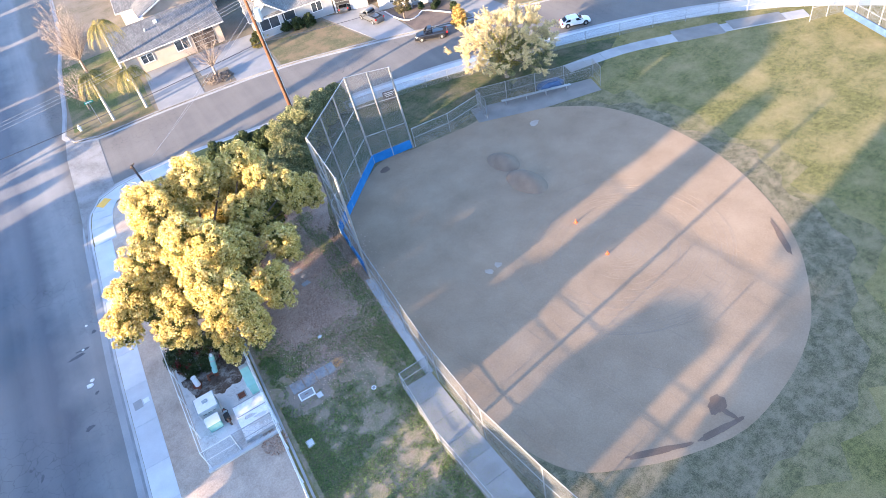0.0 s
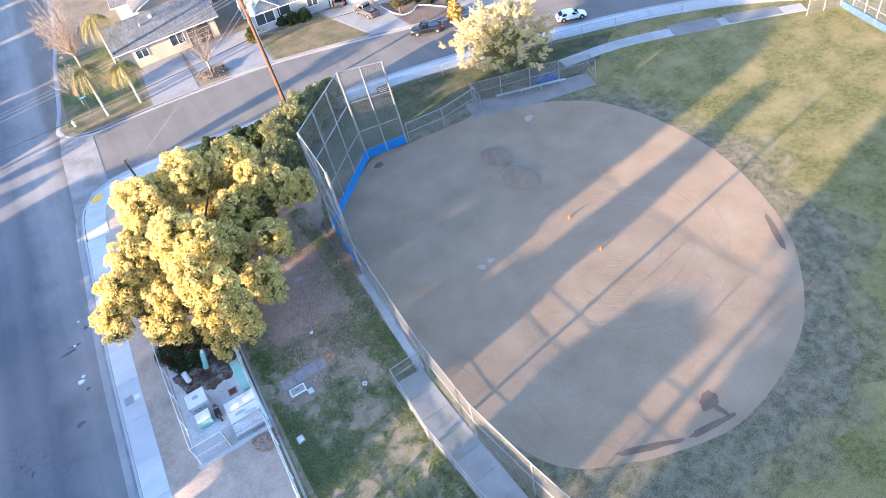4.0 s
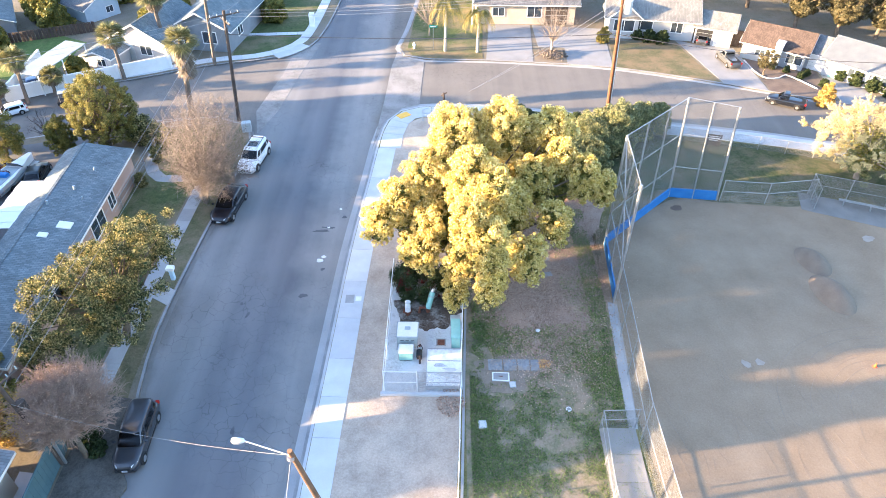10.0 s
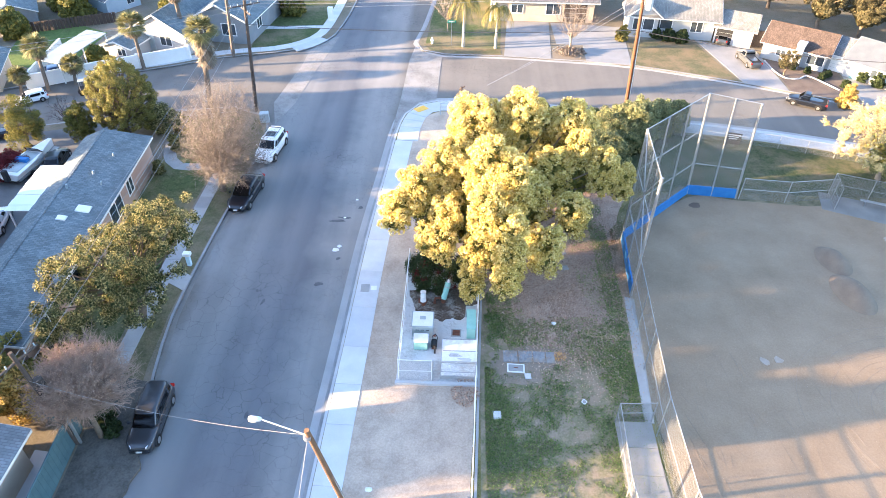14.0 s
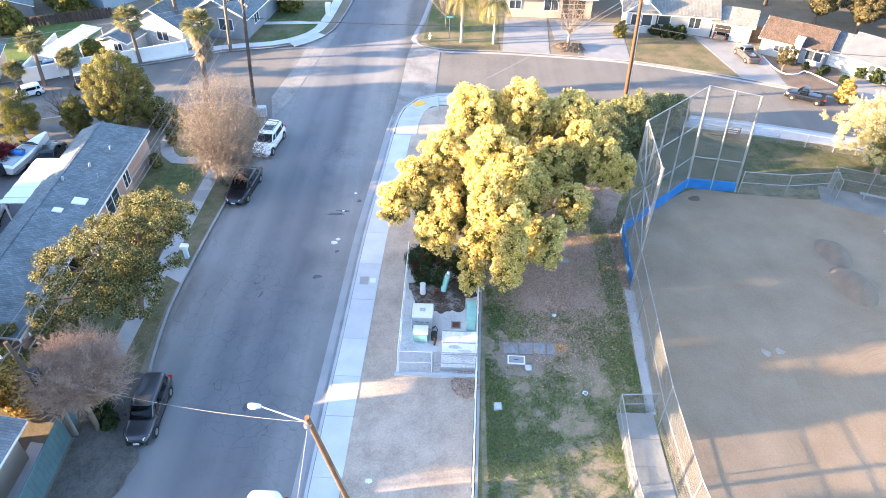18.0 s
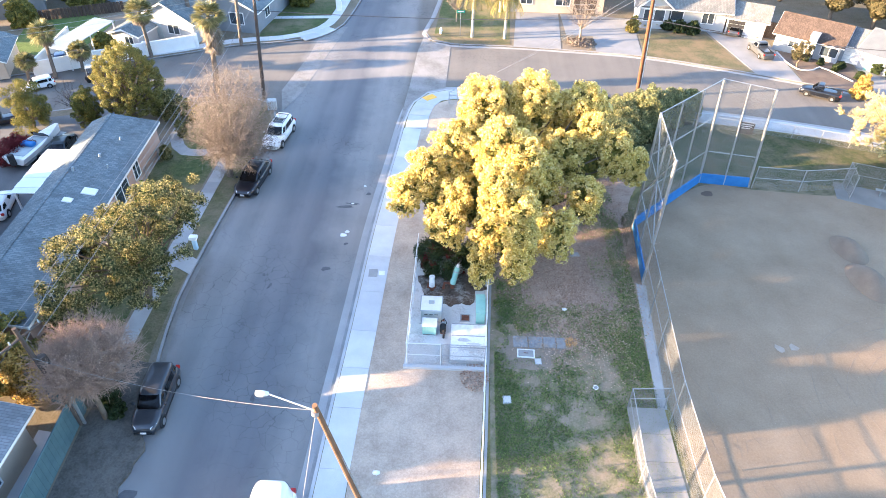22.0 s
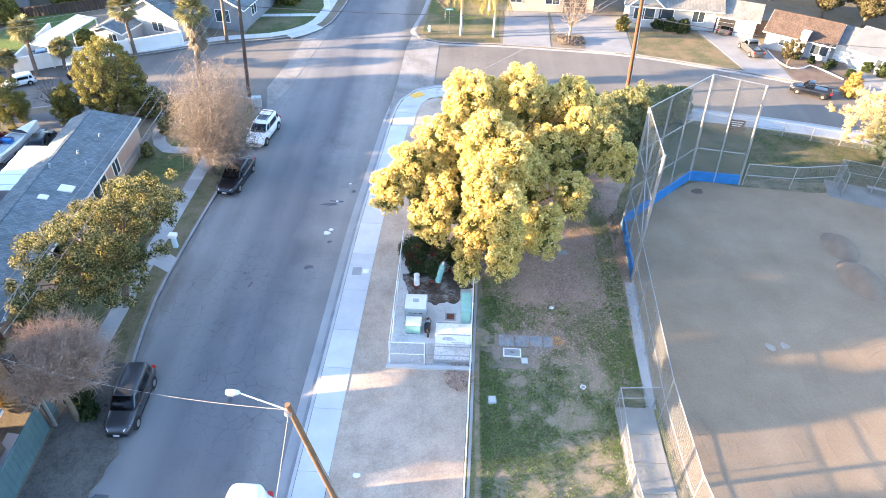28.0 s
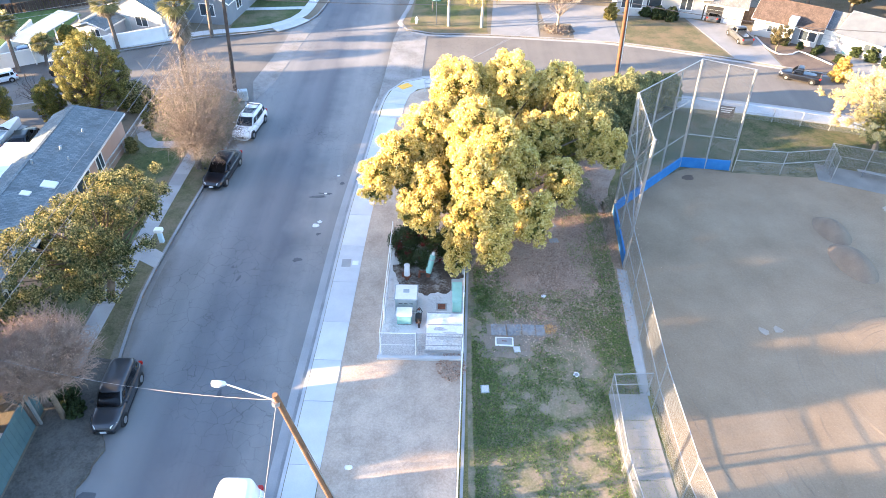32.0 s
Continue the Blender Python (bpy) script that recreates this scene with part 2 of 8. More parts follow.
def part(name, bm, material, parent, label="", smooth=False):
    """Links a bmesh, or a mesh, as one mesh object under a thing or a part."""
    if isinstance(bm, bpy.types.Mesh):
        me = bm
    else:
        me = bpy.data.meshes.new(name)
        bmesh.ops.recalc_face_normals(bm, faces=bm.faces)
        bm.to_mesh(me)
        bm.free()
        if smooth:
            me.polygons.foreach_set("use_smooth", [True] * len(me.polygons))
    if material and not me.materials:
        me.materials.append(material)
    ob = new(name, me)
    ob.parent = parent
    return tagged(ob, label)


def solo(name, bm, material, label, category, at=(0, 0, 0), turn=0.0, group="", kind="", smooth=False):
    """A thing that is one mesh."""
    ob = part(name, bm, material, None, "", smooth)
    ob.matrix_basis = pose(at[0], at[1], at[2], 0, 0, turn)
    return tagged(ob, label, category, group, kind)


def box(bm, x0, x1, y0, y1, z0, z1, bevel=0.0):
    vs = bmesh.ops.create_cube(bm, size=1.0)["verts"]
    for v in vs:
        v.co = ((x0 + x1) / 2 + v.co.x * (x1 - x0), (y0 + y1) / 2 + v.co.y * (y1 - y0), (z0 + z1) / 2 + v.co.z * (z1 - z0))
    if bevel:
        edges = list({e for v in vs for e in v.link_edges})
        bmesh.ops.bevel(bm, geom=edges, offset=bevel, segments=2, affect="EDGES")
    return bm


def boxed(x0, x1, y0, y1, z0, z1, bevel=0.0):
    return box(bmesh.new(), x0, x1, y0, y1, z0, z1, bevel)


def tube(bm, a, b, r0, r1=None, sides=8, caps=True):
    """A tapered round bar from a to b."""
    a, b = Vector(a), Vector(b)
    r1 = r0 if r1 is None else r1
    q = (b - a).to_track_quat("Z", "Y")
    rings = []
    for p, r in ((a, r0), (b, r1)):
        rings.append([bm.verts.new(p + q @ Vector((r * math.cos(i * math.tau / sides), r * math.sin(i * math.tau / sides), 0))) for i in range(sides)])
    for i in range(sides):
        bm.faces.new((rings[0][i], rings[0][(i + 1) % sides], rings[1][(i + 1) % sides], rings[1][i]))
    if caps:
        bm.faces.new(rings[0][::-1])
        bm.faces.new(rings[1])
    return bm


def tubed(a, b, r0, r1=None, sides=8):
    return tube(bmesh.new(), a, b, r0, r1, sides)


def pipe(points, r, sides=6):
    """One bar that bends through several points."""
    bm = bmesh.new()
    pts = [Vector(p) for p in points]
    rings = []
    for i, p in enumerate(pts):
        d = (pts[min(i + 1, len(pts) - 1)] - pts[max(i - 1, 0)]).normalized()
        q = d.to_track_quat("Z", "Y")
        rings.append([bm.verts.new(p + q @ Vector((r * math.cos(k * math.tau / sides), r * math.sin(k * math.tau / sides), 0))) for k in range(sides)])
    for a, b in zip(rings, rings[1:]):
        shift = min(range(sides), key=lambda k: (a[0].co - b[k].co).length)
        for k in range(sides):
            bm.faces.new((a[k], a[(k + 1) % sides], b[(k + 1 + shift) % sides], b[(k + shift) % sides]))
    bm.faces.new(rings[0][::-1])
    bm.faces.new(rings[-1])
    return bm


def smooth_line(points, step=2.0):
    """Points every step metres or so along a smooth line through the given ones."""
    p = [Vector((*q[:2], 0)) for q in points]
    p = [p[0] * 2 - p[1], *p, p[-1] * 2 - p[-2]]
    out = []
    for a, b, c, d in zip(p, p[1:], p[2:], p[3:]):
        n = max(1, round((c - b).length / step))
        for i in range(n):
            t = i / n
            out.append(0.5 * ((2 * b) + (c - a) * t + (2 * a - 5 * b + 4 * c - d) * t * t + (3 * b - a - 3 * c + d) * t ** 3))
    out.append(p[-2])
    return out


def offset_line(line, d):
    """The line moved d metres to its left."""
    out = []
    for i, p in enumerate(line):
        t = (line[min(i + 1, len(line) - 1)] - line[max(i - 1, 0)]).normalized()
        out.append(p + Vector((-t.y, t.x, 0)) * d)
    return out


def strip(line, left, right, z0, z1):
    """A slab along a line, from left to right of it (metres to the left), between two heights."""
    bm = bmesh.new()
    a, b = offset_line(line, left), offset_line(line, right)
    rows = []
    for p, q in zip(a, b):
        rows.append([bm.verts.new((p.x, p.y, z0)), bm.verts.new((p.x, p.y, z1)), bm.verts.new((q.x, q.y, z1)), bm.verts.new((q.x, q.y, z0))])
    for r, s in zip(rows, rows[1:]):
        for k in range(4):
            bm.faces.new((r[k], r[(k + 1) % 4], s[(k + 1) % 4], s[k]))
    bm.faces.new(rows[0])
    bm.faces.new(rows[-1][::-1])
    return bm


def plate(outline, z0, z1):
    """A flat slab with the given outline."""
    bm = bmesh.new()
    pts = [(p[0], p[1]) for p in outline]
    low = [bm.verts.new((x, y, z0)) for x, y in pts]
    top = [bm.verts.new((x, y, z1)) for x, y in pts]
    n = len(pts)
    for tri in geometry.tessellate_polygon([[Vector((x, y, 0)) for x, y in pts]]):
        if len(set(tri)) == 3:
            bm.faces.new([top[i] for i in tri])
    for i in range(n):
        bm.faces.new((low[i], low[(i + 1) % n], top[(i + 1) % n], top[i]))
    return bm


def structure(name, bm, material, label, category="ground"):
    return solo(name, bm, material, label, category, kind="structure")


# ---- ground, road, blocks ----
structure("ground", plate([(-1500, -1500), (1500, -1500), (1500, 1500), (-1500, 1500)], -0.3, -0.06), EARTH, "bare earth and dry grass stretching far beyond the houses")
structure("road", plate([(-120, -80), (110, -80), (110, 260), (-120, 260)], -0.05, 0.0), ASPHALT, "worn grey asphalt of two crossing residential streets", "road")

KERB_PARK = smooth_line([(-6.95, -70), (-6.95, 0), (-6.82, 17), (-6.62, 26), (-6.38, 36), (-5.85, 45), (-5.52, 51), (-5.0, 54.4), (-3.9, 56.3), (-2.0, 57.2), (3, 57.3), (11, 56.2), (19, 54.6), (26, 53.3), (33, 51.5), (42, 48.2), (52, 43.8), (61, 37.5), (69, 28), (75, 12), (78, -10), (79, -70)])
KERB_HOUSES = smooth_line([(-16.2, -70), (-16.2, 0), (-16.0, 18), (-16.7, 23.6), (-17.2, 28), (-17.1, 34.5), (-16.8, 41), (-16.5, 47), (-16.6, 50.5), (-17.8, 53.4), (-20.5, 54.6), (-25, 54.1), (-31, 52.4), (-38.4, 49.8), (-60, 42), (-110, 24)])
KERB_NORTHEAST = smooth_line([(2, 250), (-0.5, 120), (-3.2, 86), (-4.2, 75), (-4.9, 70.6), (-4.2, 68.6), (-1.8, 67.7), (3.9, 67.6), (10, 67.1), (18.3, 66), (28.2, 62.7), (36, 59.6), (46, 56), (58, 50.5), (70, 42), (80, 28), (86, 12), (90, -70)])
KERB_NORTHWEST = smooth_line([(-11, 250), (-12.2, 120), (-13, 86), (-13.7, 75), (-14.6, 71), (-16.6, 68.6), (-19.7, 67), (-24.9, 65.4), (-31, 62.2), (-41.8, 57.7), (-60, 50), (-110, 32)])

BLOCKS = (
    ("park_ground", KERB_PARK, [], GRASS, "mown park grass with bare dry patches"),
    ("yard_ground_west", KERB_HOUSES, [(-110, -70)], EARTH, "front yards of the houses across the street"),
    ("yard_ground_northeast", KERB_NORTHEAST, [(110, -70), (110, 250)], EARTH, "front yards along the cross street"),
    ("yard_ground_northwest", KERB_NORTHWEST, [(-110, 250)], EARTH, "front yards beyond the crossing"),
)
for block_name, line, extra, material, label in BLOCKS:
    structure(block_name, plate([*line, *[Vector((*p, 0)) for p in extra]], -0.05, GROUND_Z), material, label)
KERB_GREY = surface("dark_kerb_concrete", (0.20, 0.2, 0.2), (0.34, 0.34, 0.335), 0.8, 18, 0.9, 0, 0.2, 0.3)
KERB_PALE = surface("worn_kerb_concrete", (0.38, 0.38, 0.375), (0.52, 0.515, 0.5), 0.8, 18, 0.9, 0, 0.2, 0.3)
GUTTER_GREY = surface("grimy_gutter_concrete", (0.27, 0.27, 0.268), (0.385, 0.38, 0.37), 0.5, 18, 0.9, 0, 0.2, 0.3)
structure("kerb_1", strip(KERB_PARK, 0.0, -0.16, -0.04, GROUND_Z + 0.012), KERB_PALE, "pale concrete kerb along the park", "kerb")
structure("kerb_2", strip(KERB_HOUSES, 0.0, 0.16, -0.04, GROUND_Z + 0.012), KERB_GREY, "worn concrete kerb along the houses", "kerb")
structure("kerb_3", strip(KERB_NORTHEAST, 0.0, 0.16, -0.04, GROUND_Z + 0.012), KERB_GREY, "worn concrete kerb of the far corner", "kerb")
structure("kerb_4", strip(KERB_NORTHWEST, 0.0, -0.16, -0.04, GROUND_Z + 0.012), KERB_GREY, "worn concrete kerb of the far corner", "kerb")
structure("gutter_1", strip(KERB_PARK, 0.62, 0.0, -0.04, 0.012), GUTTER_GREY, "concrete gutter along the park kerb", "gutter")
# Darker grey strip, 0.2 m wide, along the kerb foot.
structure("gutter_grime", strip(KERB_PARK, 0.2, 0.0, 0.0, 0.018), KERB_GREY, "darker strip in the gutter below the kerb", "gutter")

structure("worn_lawn", plate([(1.3, -20), (13.0, -20), (11.4, 12), (10.5, 20), (10.6, 31), (11.2, 38), (8, 45), (2.0, 44), (1.6, 30)], 0.0, GROUND_Z + 0.006), LAWN_WORN, "worn grass with bare and leafy patches")
# Darker grass tone stands in for the shade behind the backstop.
FENCE_LAWN = grass_mat("dull_shaded_grass", (0.038, 0.05, 0.022), (0.095, 0.105, 0.046), (0.19, 0.16, 0.105), 0.44, 0.64, 0.6, 1.2)
structure("fence_lawn", plate([(11.2, 43.5), (17.5, 42.6), (29.5, 41.8), (35.5, 39.0), (41, 40.6), (45.5, 43.6), (38, 47.2), (30, 50.2), (21, 52.0), (13.0, 52.2), (9.5, 49.0)], 0.0, GROUND_Z + 0.005), FENCE_LAWN, "grass behind the backstop, shade painted into its dull green")
# the infield
INFIELD = smooth_line([(10.6, 31), (11.6, 36.4), (17.7, 42.3), (21.4, 42.1), (26.8, 41.6), (29.5, 41.5), (35.5, 36.9), (37.6, 33), (38.4, 28.4), (38.2, 23.4), (36.6, 18.1), (34.5, 14.4), (31.5, 11.3), (29.0, 9.6), (25.8, 8.4), (22.1, 7.8), (19.0, 8.4), (16.2, 9.5), (13.2, 11.5), (11.5, 16), (10.9, 22), (10.6, 26.5)], 1.0)
RING = grass_mat("scuffed_grass_and_dirt", (0.065, 0.064, 0.036), (0.185, 0.162, 0.095), (0.32, 0.262, 0.175), 0.44, 0.68, 1.2, 1.5)
centre_in = Vector((24.4, 25.0, 0))
# Scuffed soil widens south-east, its dark tone also standing in for shade.
ring_edge = [p + (p - centre_in).normalized() * (1.1 + 1.7 * max(0.0, (p - centre_in).normalized().dot(Vector((0.3, -0.95, 0)))) + 0.5 * math.sin(i * 0.7) + 0.35 * math.sin(i * 1.9 + 1)) for i, p in enumerate(INFIELD)]
ring_edge = [Vector((max(p.x, 10.9), p.y, 0)) for p in ring_edge]
RING_OUTER = grass_mat("thinning_grass", (0.06, 0.063, 0.029), (0.2, 0.177, 0.08), (0.35, 0.283, 0.162), 0.43, 0.69, 0.8, 1.6)
outer_edge = [p + (p - centre_in).normalized() * (1.5 + 0.7 * math.sin(i * 0.9 + 2) + 0.5 * math.sin(i * 2.3)) for i, p in enumerate(ring_edge)]
outer_edge = [Vector((max(p.x, 10.95), min(p.y, 43.0), 0)) for p in outer_edge]
structure("infield_verge", plate(outer_edge, 0.0, GROUND_Z + 0.006), RING_OUTER, "thin worn grass fading into the outfield")
structure("infield_edge", plate(ring_edge, 0.0, GROUND_Z + 0.01), RING, "scuffed grass and dirt round the infield")
structure("infield", plate(INFIELD, GROUND_Z - 0.05, GROUND_Z + 0.02), DIRT, "raked tan dirt infield of a ball field")


def patch_line(centre, rx, ry, turn, seed, rough=0.12, n=60):
    """A ragged oval outline."""
    r = np.random.default_rng(seed)
    ph = r.uniform(0, 6.28, 4)
    pts = []
    for i in range(n):
        a = i * math.tau / n
        k = 1 + rough * (math.sin(2 * a + ph[0]) + 0.7 * math.sin(3 * a + ph[1]) + 0.5 * math.sin(7 * a + ph[2])) + r.normal(0, rough * 0.25)
        x, y = rx * k * math.cos(a), ry * k * math.sin(a)
        c, s = math.cos(radians(turn)), math.sin(radians(turn))
        pts.append((centre[0] + x * c - y * s, centre[1] + x * s + y * c))
    return pts


def patch(name, centre, rx, ry, turn, material, label, z, seed, rough=0.12, n=60):
    return structure(name, plate(patch_line(centre, rx, ry, turn, seed, rough, n), z - 0.03, z), material, label)


def patch_mesh(centre, rx, ry, z0, z1, seed):
    return plate(patch_line(centre, rx, ry, 0, seed, 0.2, 28), z0, z1)


# ---- pavements of the park corner ----
def slabs(name, line, d0, d1, z, length, material, label, start_at=0, count=300, gap=0.012):
    """A pavement of slabs along a line: a bed, and each slab a piece of its own."""
    bed = structure(name, strip(line, d0, d1, z - 0.1, z - 0.02), CONCRETE_OLD, label, "pavement")
    a, b = offset_line(line, d0), offset_line(line, d1)
    for i in range(min(count, len(line) - 1)):
        t = (line[i + 1] - line[i]).normalized() * gap
        bm = bmesh.new()
        lift = random.uniform(-0.004, 0.004)
        q = [a[i] + t, a[i + 1] - t, b[i + 1] - t, b[i] + t]
        top = [bm.verts.new((p.x, p.y, z + lift)) for p in q]
        low = [bm.verts.new((p.x, p.y, z - 0.05)) for p in q]
        bm.faces.new(top)
        for k in range(4):
            bm.faces.new((low[k], low[(k + 1) % 4], top[(k + 1) % 4], top[k]))
        part("slab", bm, material, bed)
    return bed


def between(line, y0, y1):
    return [p for p in line if y0 <= p.y <= y1 and p.x < 5]


PAVE = surface("pavement_concrete", (0.53, 0.525, 0.515), (0.66, 0.655, 0.645), 0.9, 22, 0.85, 0, 0.25, 0.2, 0.12)
PAVE_NEW = surface("fresh_pavement_concrete", (0.44, 0.45, 0.45), (0.55, 0.555, 0.555), 0.9, 22, 0.85, 0, 0.25, 0.2, 0.08)
PAVE_OLD = surface("old_pavement_concrete", (0.30, 0.29, 0.28), (0.42, 0.41, 0.39), 0.9, 22, 0.9, 0, 0.2, 0.3, 0.15)
walk_line = smooth_line([(-6.8, -30), (-6.8, 0), (-6.67, 17), (-6.47, 26), (-6.23, 36), (-5.7, 45), (-5.45, 49.6)], 3.1)
slabs("pavement_1", walk_line, -0.04, -1.5, GROUND_Z + 0.03, 1.55, PAVE, "pale concrete slab pavement beside the park kerb")
corner_line = smooth_line([(-5.42, 49.6), (-5.3, 52), (-4.75, 54.6), (-3.7, 56.2), (-2.0, 57.0), (1.0, 57.2), (4.2, 57.1)], 1.5)
slabs("pavement_2", corner_line, -0.1, -1.9, GROUND_Z + 0.035, 1.5, PAVE_NEW, "fresh pale concrete corner pavement with a kerb ramp")
solo("tactile_paving", boxed(-0.6, 0.6, -0.42, 0.42, 0.0, 0.02, 0.004), YELLOW, "yellow tactile paving plate set in the corner ramp", "paving plate", (-3.55, 55.3, GROUND_Z + 0.035), 40)
cross_line = smooth_line([(19.0, 54.5), (26, 53.2), (33, 51.4), (42, 48.1), (52, 43.7), (61, 37.4), (69, 28)], 1.6)
slabs("pavement_3", cross_line, -0.1, -1.9, GROUND_Z + 0.03, 1.6, PAVE_NEW, "bright concrete pavement between the park fence and the cross street")

structure("dirt_strip", plate([(-5.2, -30), (1.0, -30), (1.0, 17), (1.25, 23), (1.45, 28), (1.7, 36), (1.4, 46), (0.3, 53.5), (-2.2, 53.7), (-3.9, 51.8), (-4.0, 49.6), (-4.75, 36), (-5.0, 27), (-5.15, 20)], 0.0, GROUND_Z + 0.012), DIRT_PALE, "trodden bare dirt between the pavement and the fence")

structure("corner_dirt", plate([(-3.6, 51.8), (1.2, 46), (5.0, 46), (6.2, 51.5), (5.0, 55.0), (-1.8, 55.0), (-3.3, 53.9)], 0.0, GROUND_Z + 0.009), DIRT_PALE, "bare dirt behind the corner pavement")
# leaf litter under the tree: a sheet with a ragged edge
LEAF_LITTER_BASE = grass_mat("leaf_litter", (0.25, 0.17, 0.12), (0.43, 0.305, 0.225), (0.53, 0.4, 0.305), 0.42, 0.66, 0.5)
rng0 = np.random.default_rng(11)
ring = []
for i in range(420):
    a = i * math.tau / 420
    k = 1 + 0.07 * math.sin(5 * a + 1) + 0.05 * math.sin(11 * a) + rng0.normal(0, 0.06)
    c = math.cos(a)
    ring.append((6.2 + 4.2 * k * math.copysign(abs(c) ** 0.5, c), 36.7 + 10.2 * k * math.sin(a)))
structure("leaf_litter_ground", plate(ring, 0.1, GROUND_Z + 0.012), LEAF_LITTER_BASE, "brown fallen leaves covering the ground under the tree")
patch("leaf_litter_edge", (11.2, 41.6), 1.5, 4.2, -14, LEAF_LITTER_BASE, "brown fallen leaves between the tree and the backstop", GROUND_Z + 0.016, 41, 0.1)
FALLEN = leaf_mat("fallen_leaves", [(0.1, (0.15, 0.088, 0.058)), (0.5, (0.42, 0.28, 0.195)), (0.9, (0.6, 0.45, 0.34))], 0.05, 0.9)


def scatter(name, count, centre, radii, size, material, rng, z, label, fall=0.5, blur=0.0):
    a = rng.uniform(0, math.tau, count)
    r = rng.uniform(0, 1, count) ** fall + np.abs(rng.normal(0, blur, count))
    x = centre[0] + radii[0] * r * np.cos(a)
    y = centre[1] + radii[1] * r * np.sin(a)
    p = np.stack([x, y, z + rng.uniform(0.004, 0.035, count)], 1)
    n = np.stack([rng.normal(0, 0.45, count), rng.normal(0, 0.45, count), np.ones(count)], 1)
    n /= np.linalg.norm(n, axis=1, keepdims=True)
    u = np.cross(n, rng.normal(size=(count, 3)))
    u /= np.linalg.norm(u, axis=1, keepdims=True)
    w = np.cross(n, u)
    s = size * rng.uniform(0.5, 1.4, (count, 1))
    v = np.stack([p - u * s, p + w * s * 0.7, p + u * s, p - w * s * 0.7], 1).reshape(-1, 3)
    ob = new(name, quick_mesh(name, v, np.arange(count * 4).reshape(-1, 4), material))
    return tagged(ob, label, "leaves", kind="stuff")


scatter("fallen_leaves", 44000, (6.9, 35.8), (4.3, 10.0), 0.042, FALLEN, rng0, GROUND_Z + 0.012, "brown fallen leaves scattered over the grass", 0.6, 0.22)
scatter("leaf_pile", 200, (6.2, 25.75), (0.36, 0.3), 0.04, leaf_mat("orange_fallen_leaves", [(0.1, (0.3, 0.14, 0.05)), (0.5, (0.6, 0.32, 0.12)), (0.9, (0.75, 0.48, 0.22))], 0.05, 0.9), rng0, GROUND_Z + 0.02, "orange fallen leaves blown against the end of the slabs", 0.7, 0.2)
BLADE = leaf_mat("grass_blades", [(0.1, (0.095, 0.148, 0.05)), (0.5, (0.18, 0.245, 0.078)), (0.85, (0.4, 0.41, 0.15))], 0.4, 0.9)


def growth(x, y):
    """How well the grass thrives: thick along both fences, worn round the slabs and down the middle."""
    thick = 0.55 * math.exp(-((x - 2.6) / 0.9) ** 2) * (y < 23.4) + 0.5 * math.exp(-((x - 9.6) / 1.3) ** 2) + 0.35 * math.exp(-((x - 2.5) / 0.6) ** 2 - ((y - 27.8) / 1.6) ** 2)
    worn = 0.75 * math.exp(-((x - 3.9) / 1.9) ** 2 - ((y - 25.2) / 1.0) ** 2) + 0.3 * math.exp(-((x - 6.6) / 1.7) ** 2 - ((y - 20.6) / 1.4) ** 2) + 0.2 * math.exp(-((x - 4.8) / 1.6) ** 2 - ((y - 18.9) / 0.8) ** 2) + 0.35 * math.exp(-((x - 4.0) / 1.3) ** 2 - ((y - 23.3) / 0.7) ** 2)
    return thick - worn


def tufts(name, count, x0, x1, y0, y1, size, rng, label, gate=0.0):
    """Short blades of grass standing in patches."""
    x, y = rng.uniform(x0, x1, count * 2), rng.uniform(y0, y1, count * 2)
    k = np.array([noise.noise((a * 0.33, b * 0.33, 3.0)) + 0.6 * noise.noise((a * 1.3, b * 1.3, 7.0)) + 0.3 * noise.noise((a * 3.4, b * 3.4, 2.0)) + growth(a, b) for a, b in zip(x, y)])
    keep = k + rng.uniform(-0.45, 0.45, len(k)) > gate
    x, y = x[keep][:count], y[keep][:count]
    n = len(x)
    ang = rng.uniform(0, math.tau, n)
    s = size * rng.uniform(0.6, 1.5, n)
    dx, dy = np.cos(ang) * s * 0.8, np.sin(ang) * s * 0.8
    lx, ly = rng.normal(0, 0.6, n) * s, rng.normal(0, 0.6, n) * s
    z0 = np.full(n, GROUND_Z - 0.01)
    v = np.stack([np.stack([x - dx, y - dy, z0], 1), np.stack([x + dx, y + dy, z0], 1), np.stack([x + dx * 0.5 + lx, y + dy * 0.5 + ly, z0 + s], 1), np.stack([x - dx * 0.5 + lx, y - dy * 0.5 + ly, z0 + s], 1)], 1).reshape(-1, 3)
    ob = new(name, quick_mesh(name, v, np.arange(n * 4).reshape(-1, 4), BLADE))
    return tagged(ob, label, "grass", kind="stuff")


tufts("grass_tufts", 130000, 1.8, 10.4, 8, 29, 0.04, rng0, "patchy green grass blades between bare spots", 0.1)
tufts("grass_tufts", 7000, 8.0, 10.7, 26, 41, 0.045, rng0, "green grass blades among leaves near the backstop", 0.3)
tufts("grass_tufts", 9000, 9.5, 10.7, 27, 41, 0.045, rng0, "green grass blades along the foot of the backstop", 0.0)
tufts("grass_tufts", 7000, 2.0, 4.2, 25, 31, 0.045, rng0, "green grass blades beside the boundary fence", 0.1)

GUTTER_WORN = surface("worn_gutter_concrete", (0.165, 0.155, 0.14), (0.26, 0.245, 0.22), 0.7, 18, 0.9, 0, 0.2, 0.3)
GUTTER_PALE = grass_mat("stained_gutter_concrete", (0.17, 0.16, 0.145), (0.26, 0.25, 0.235), (0.37, 0.36, 0.345), 0.42, 0.6, 0.5)
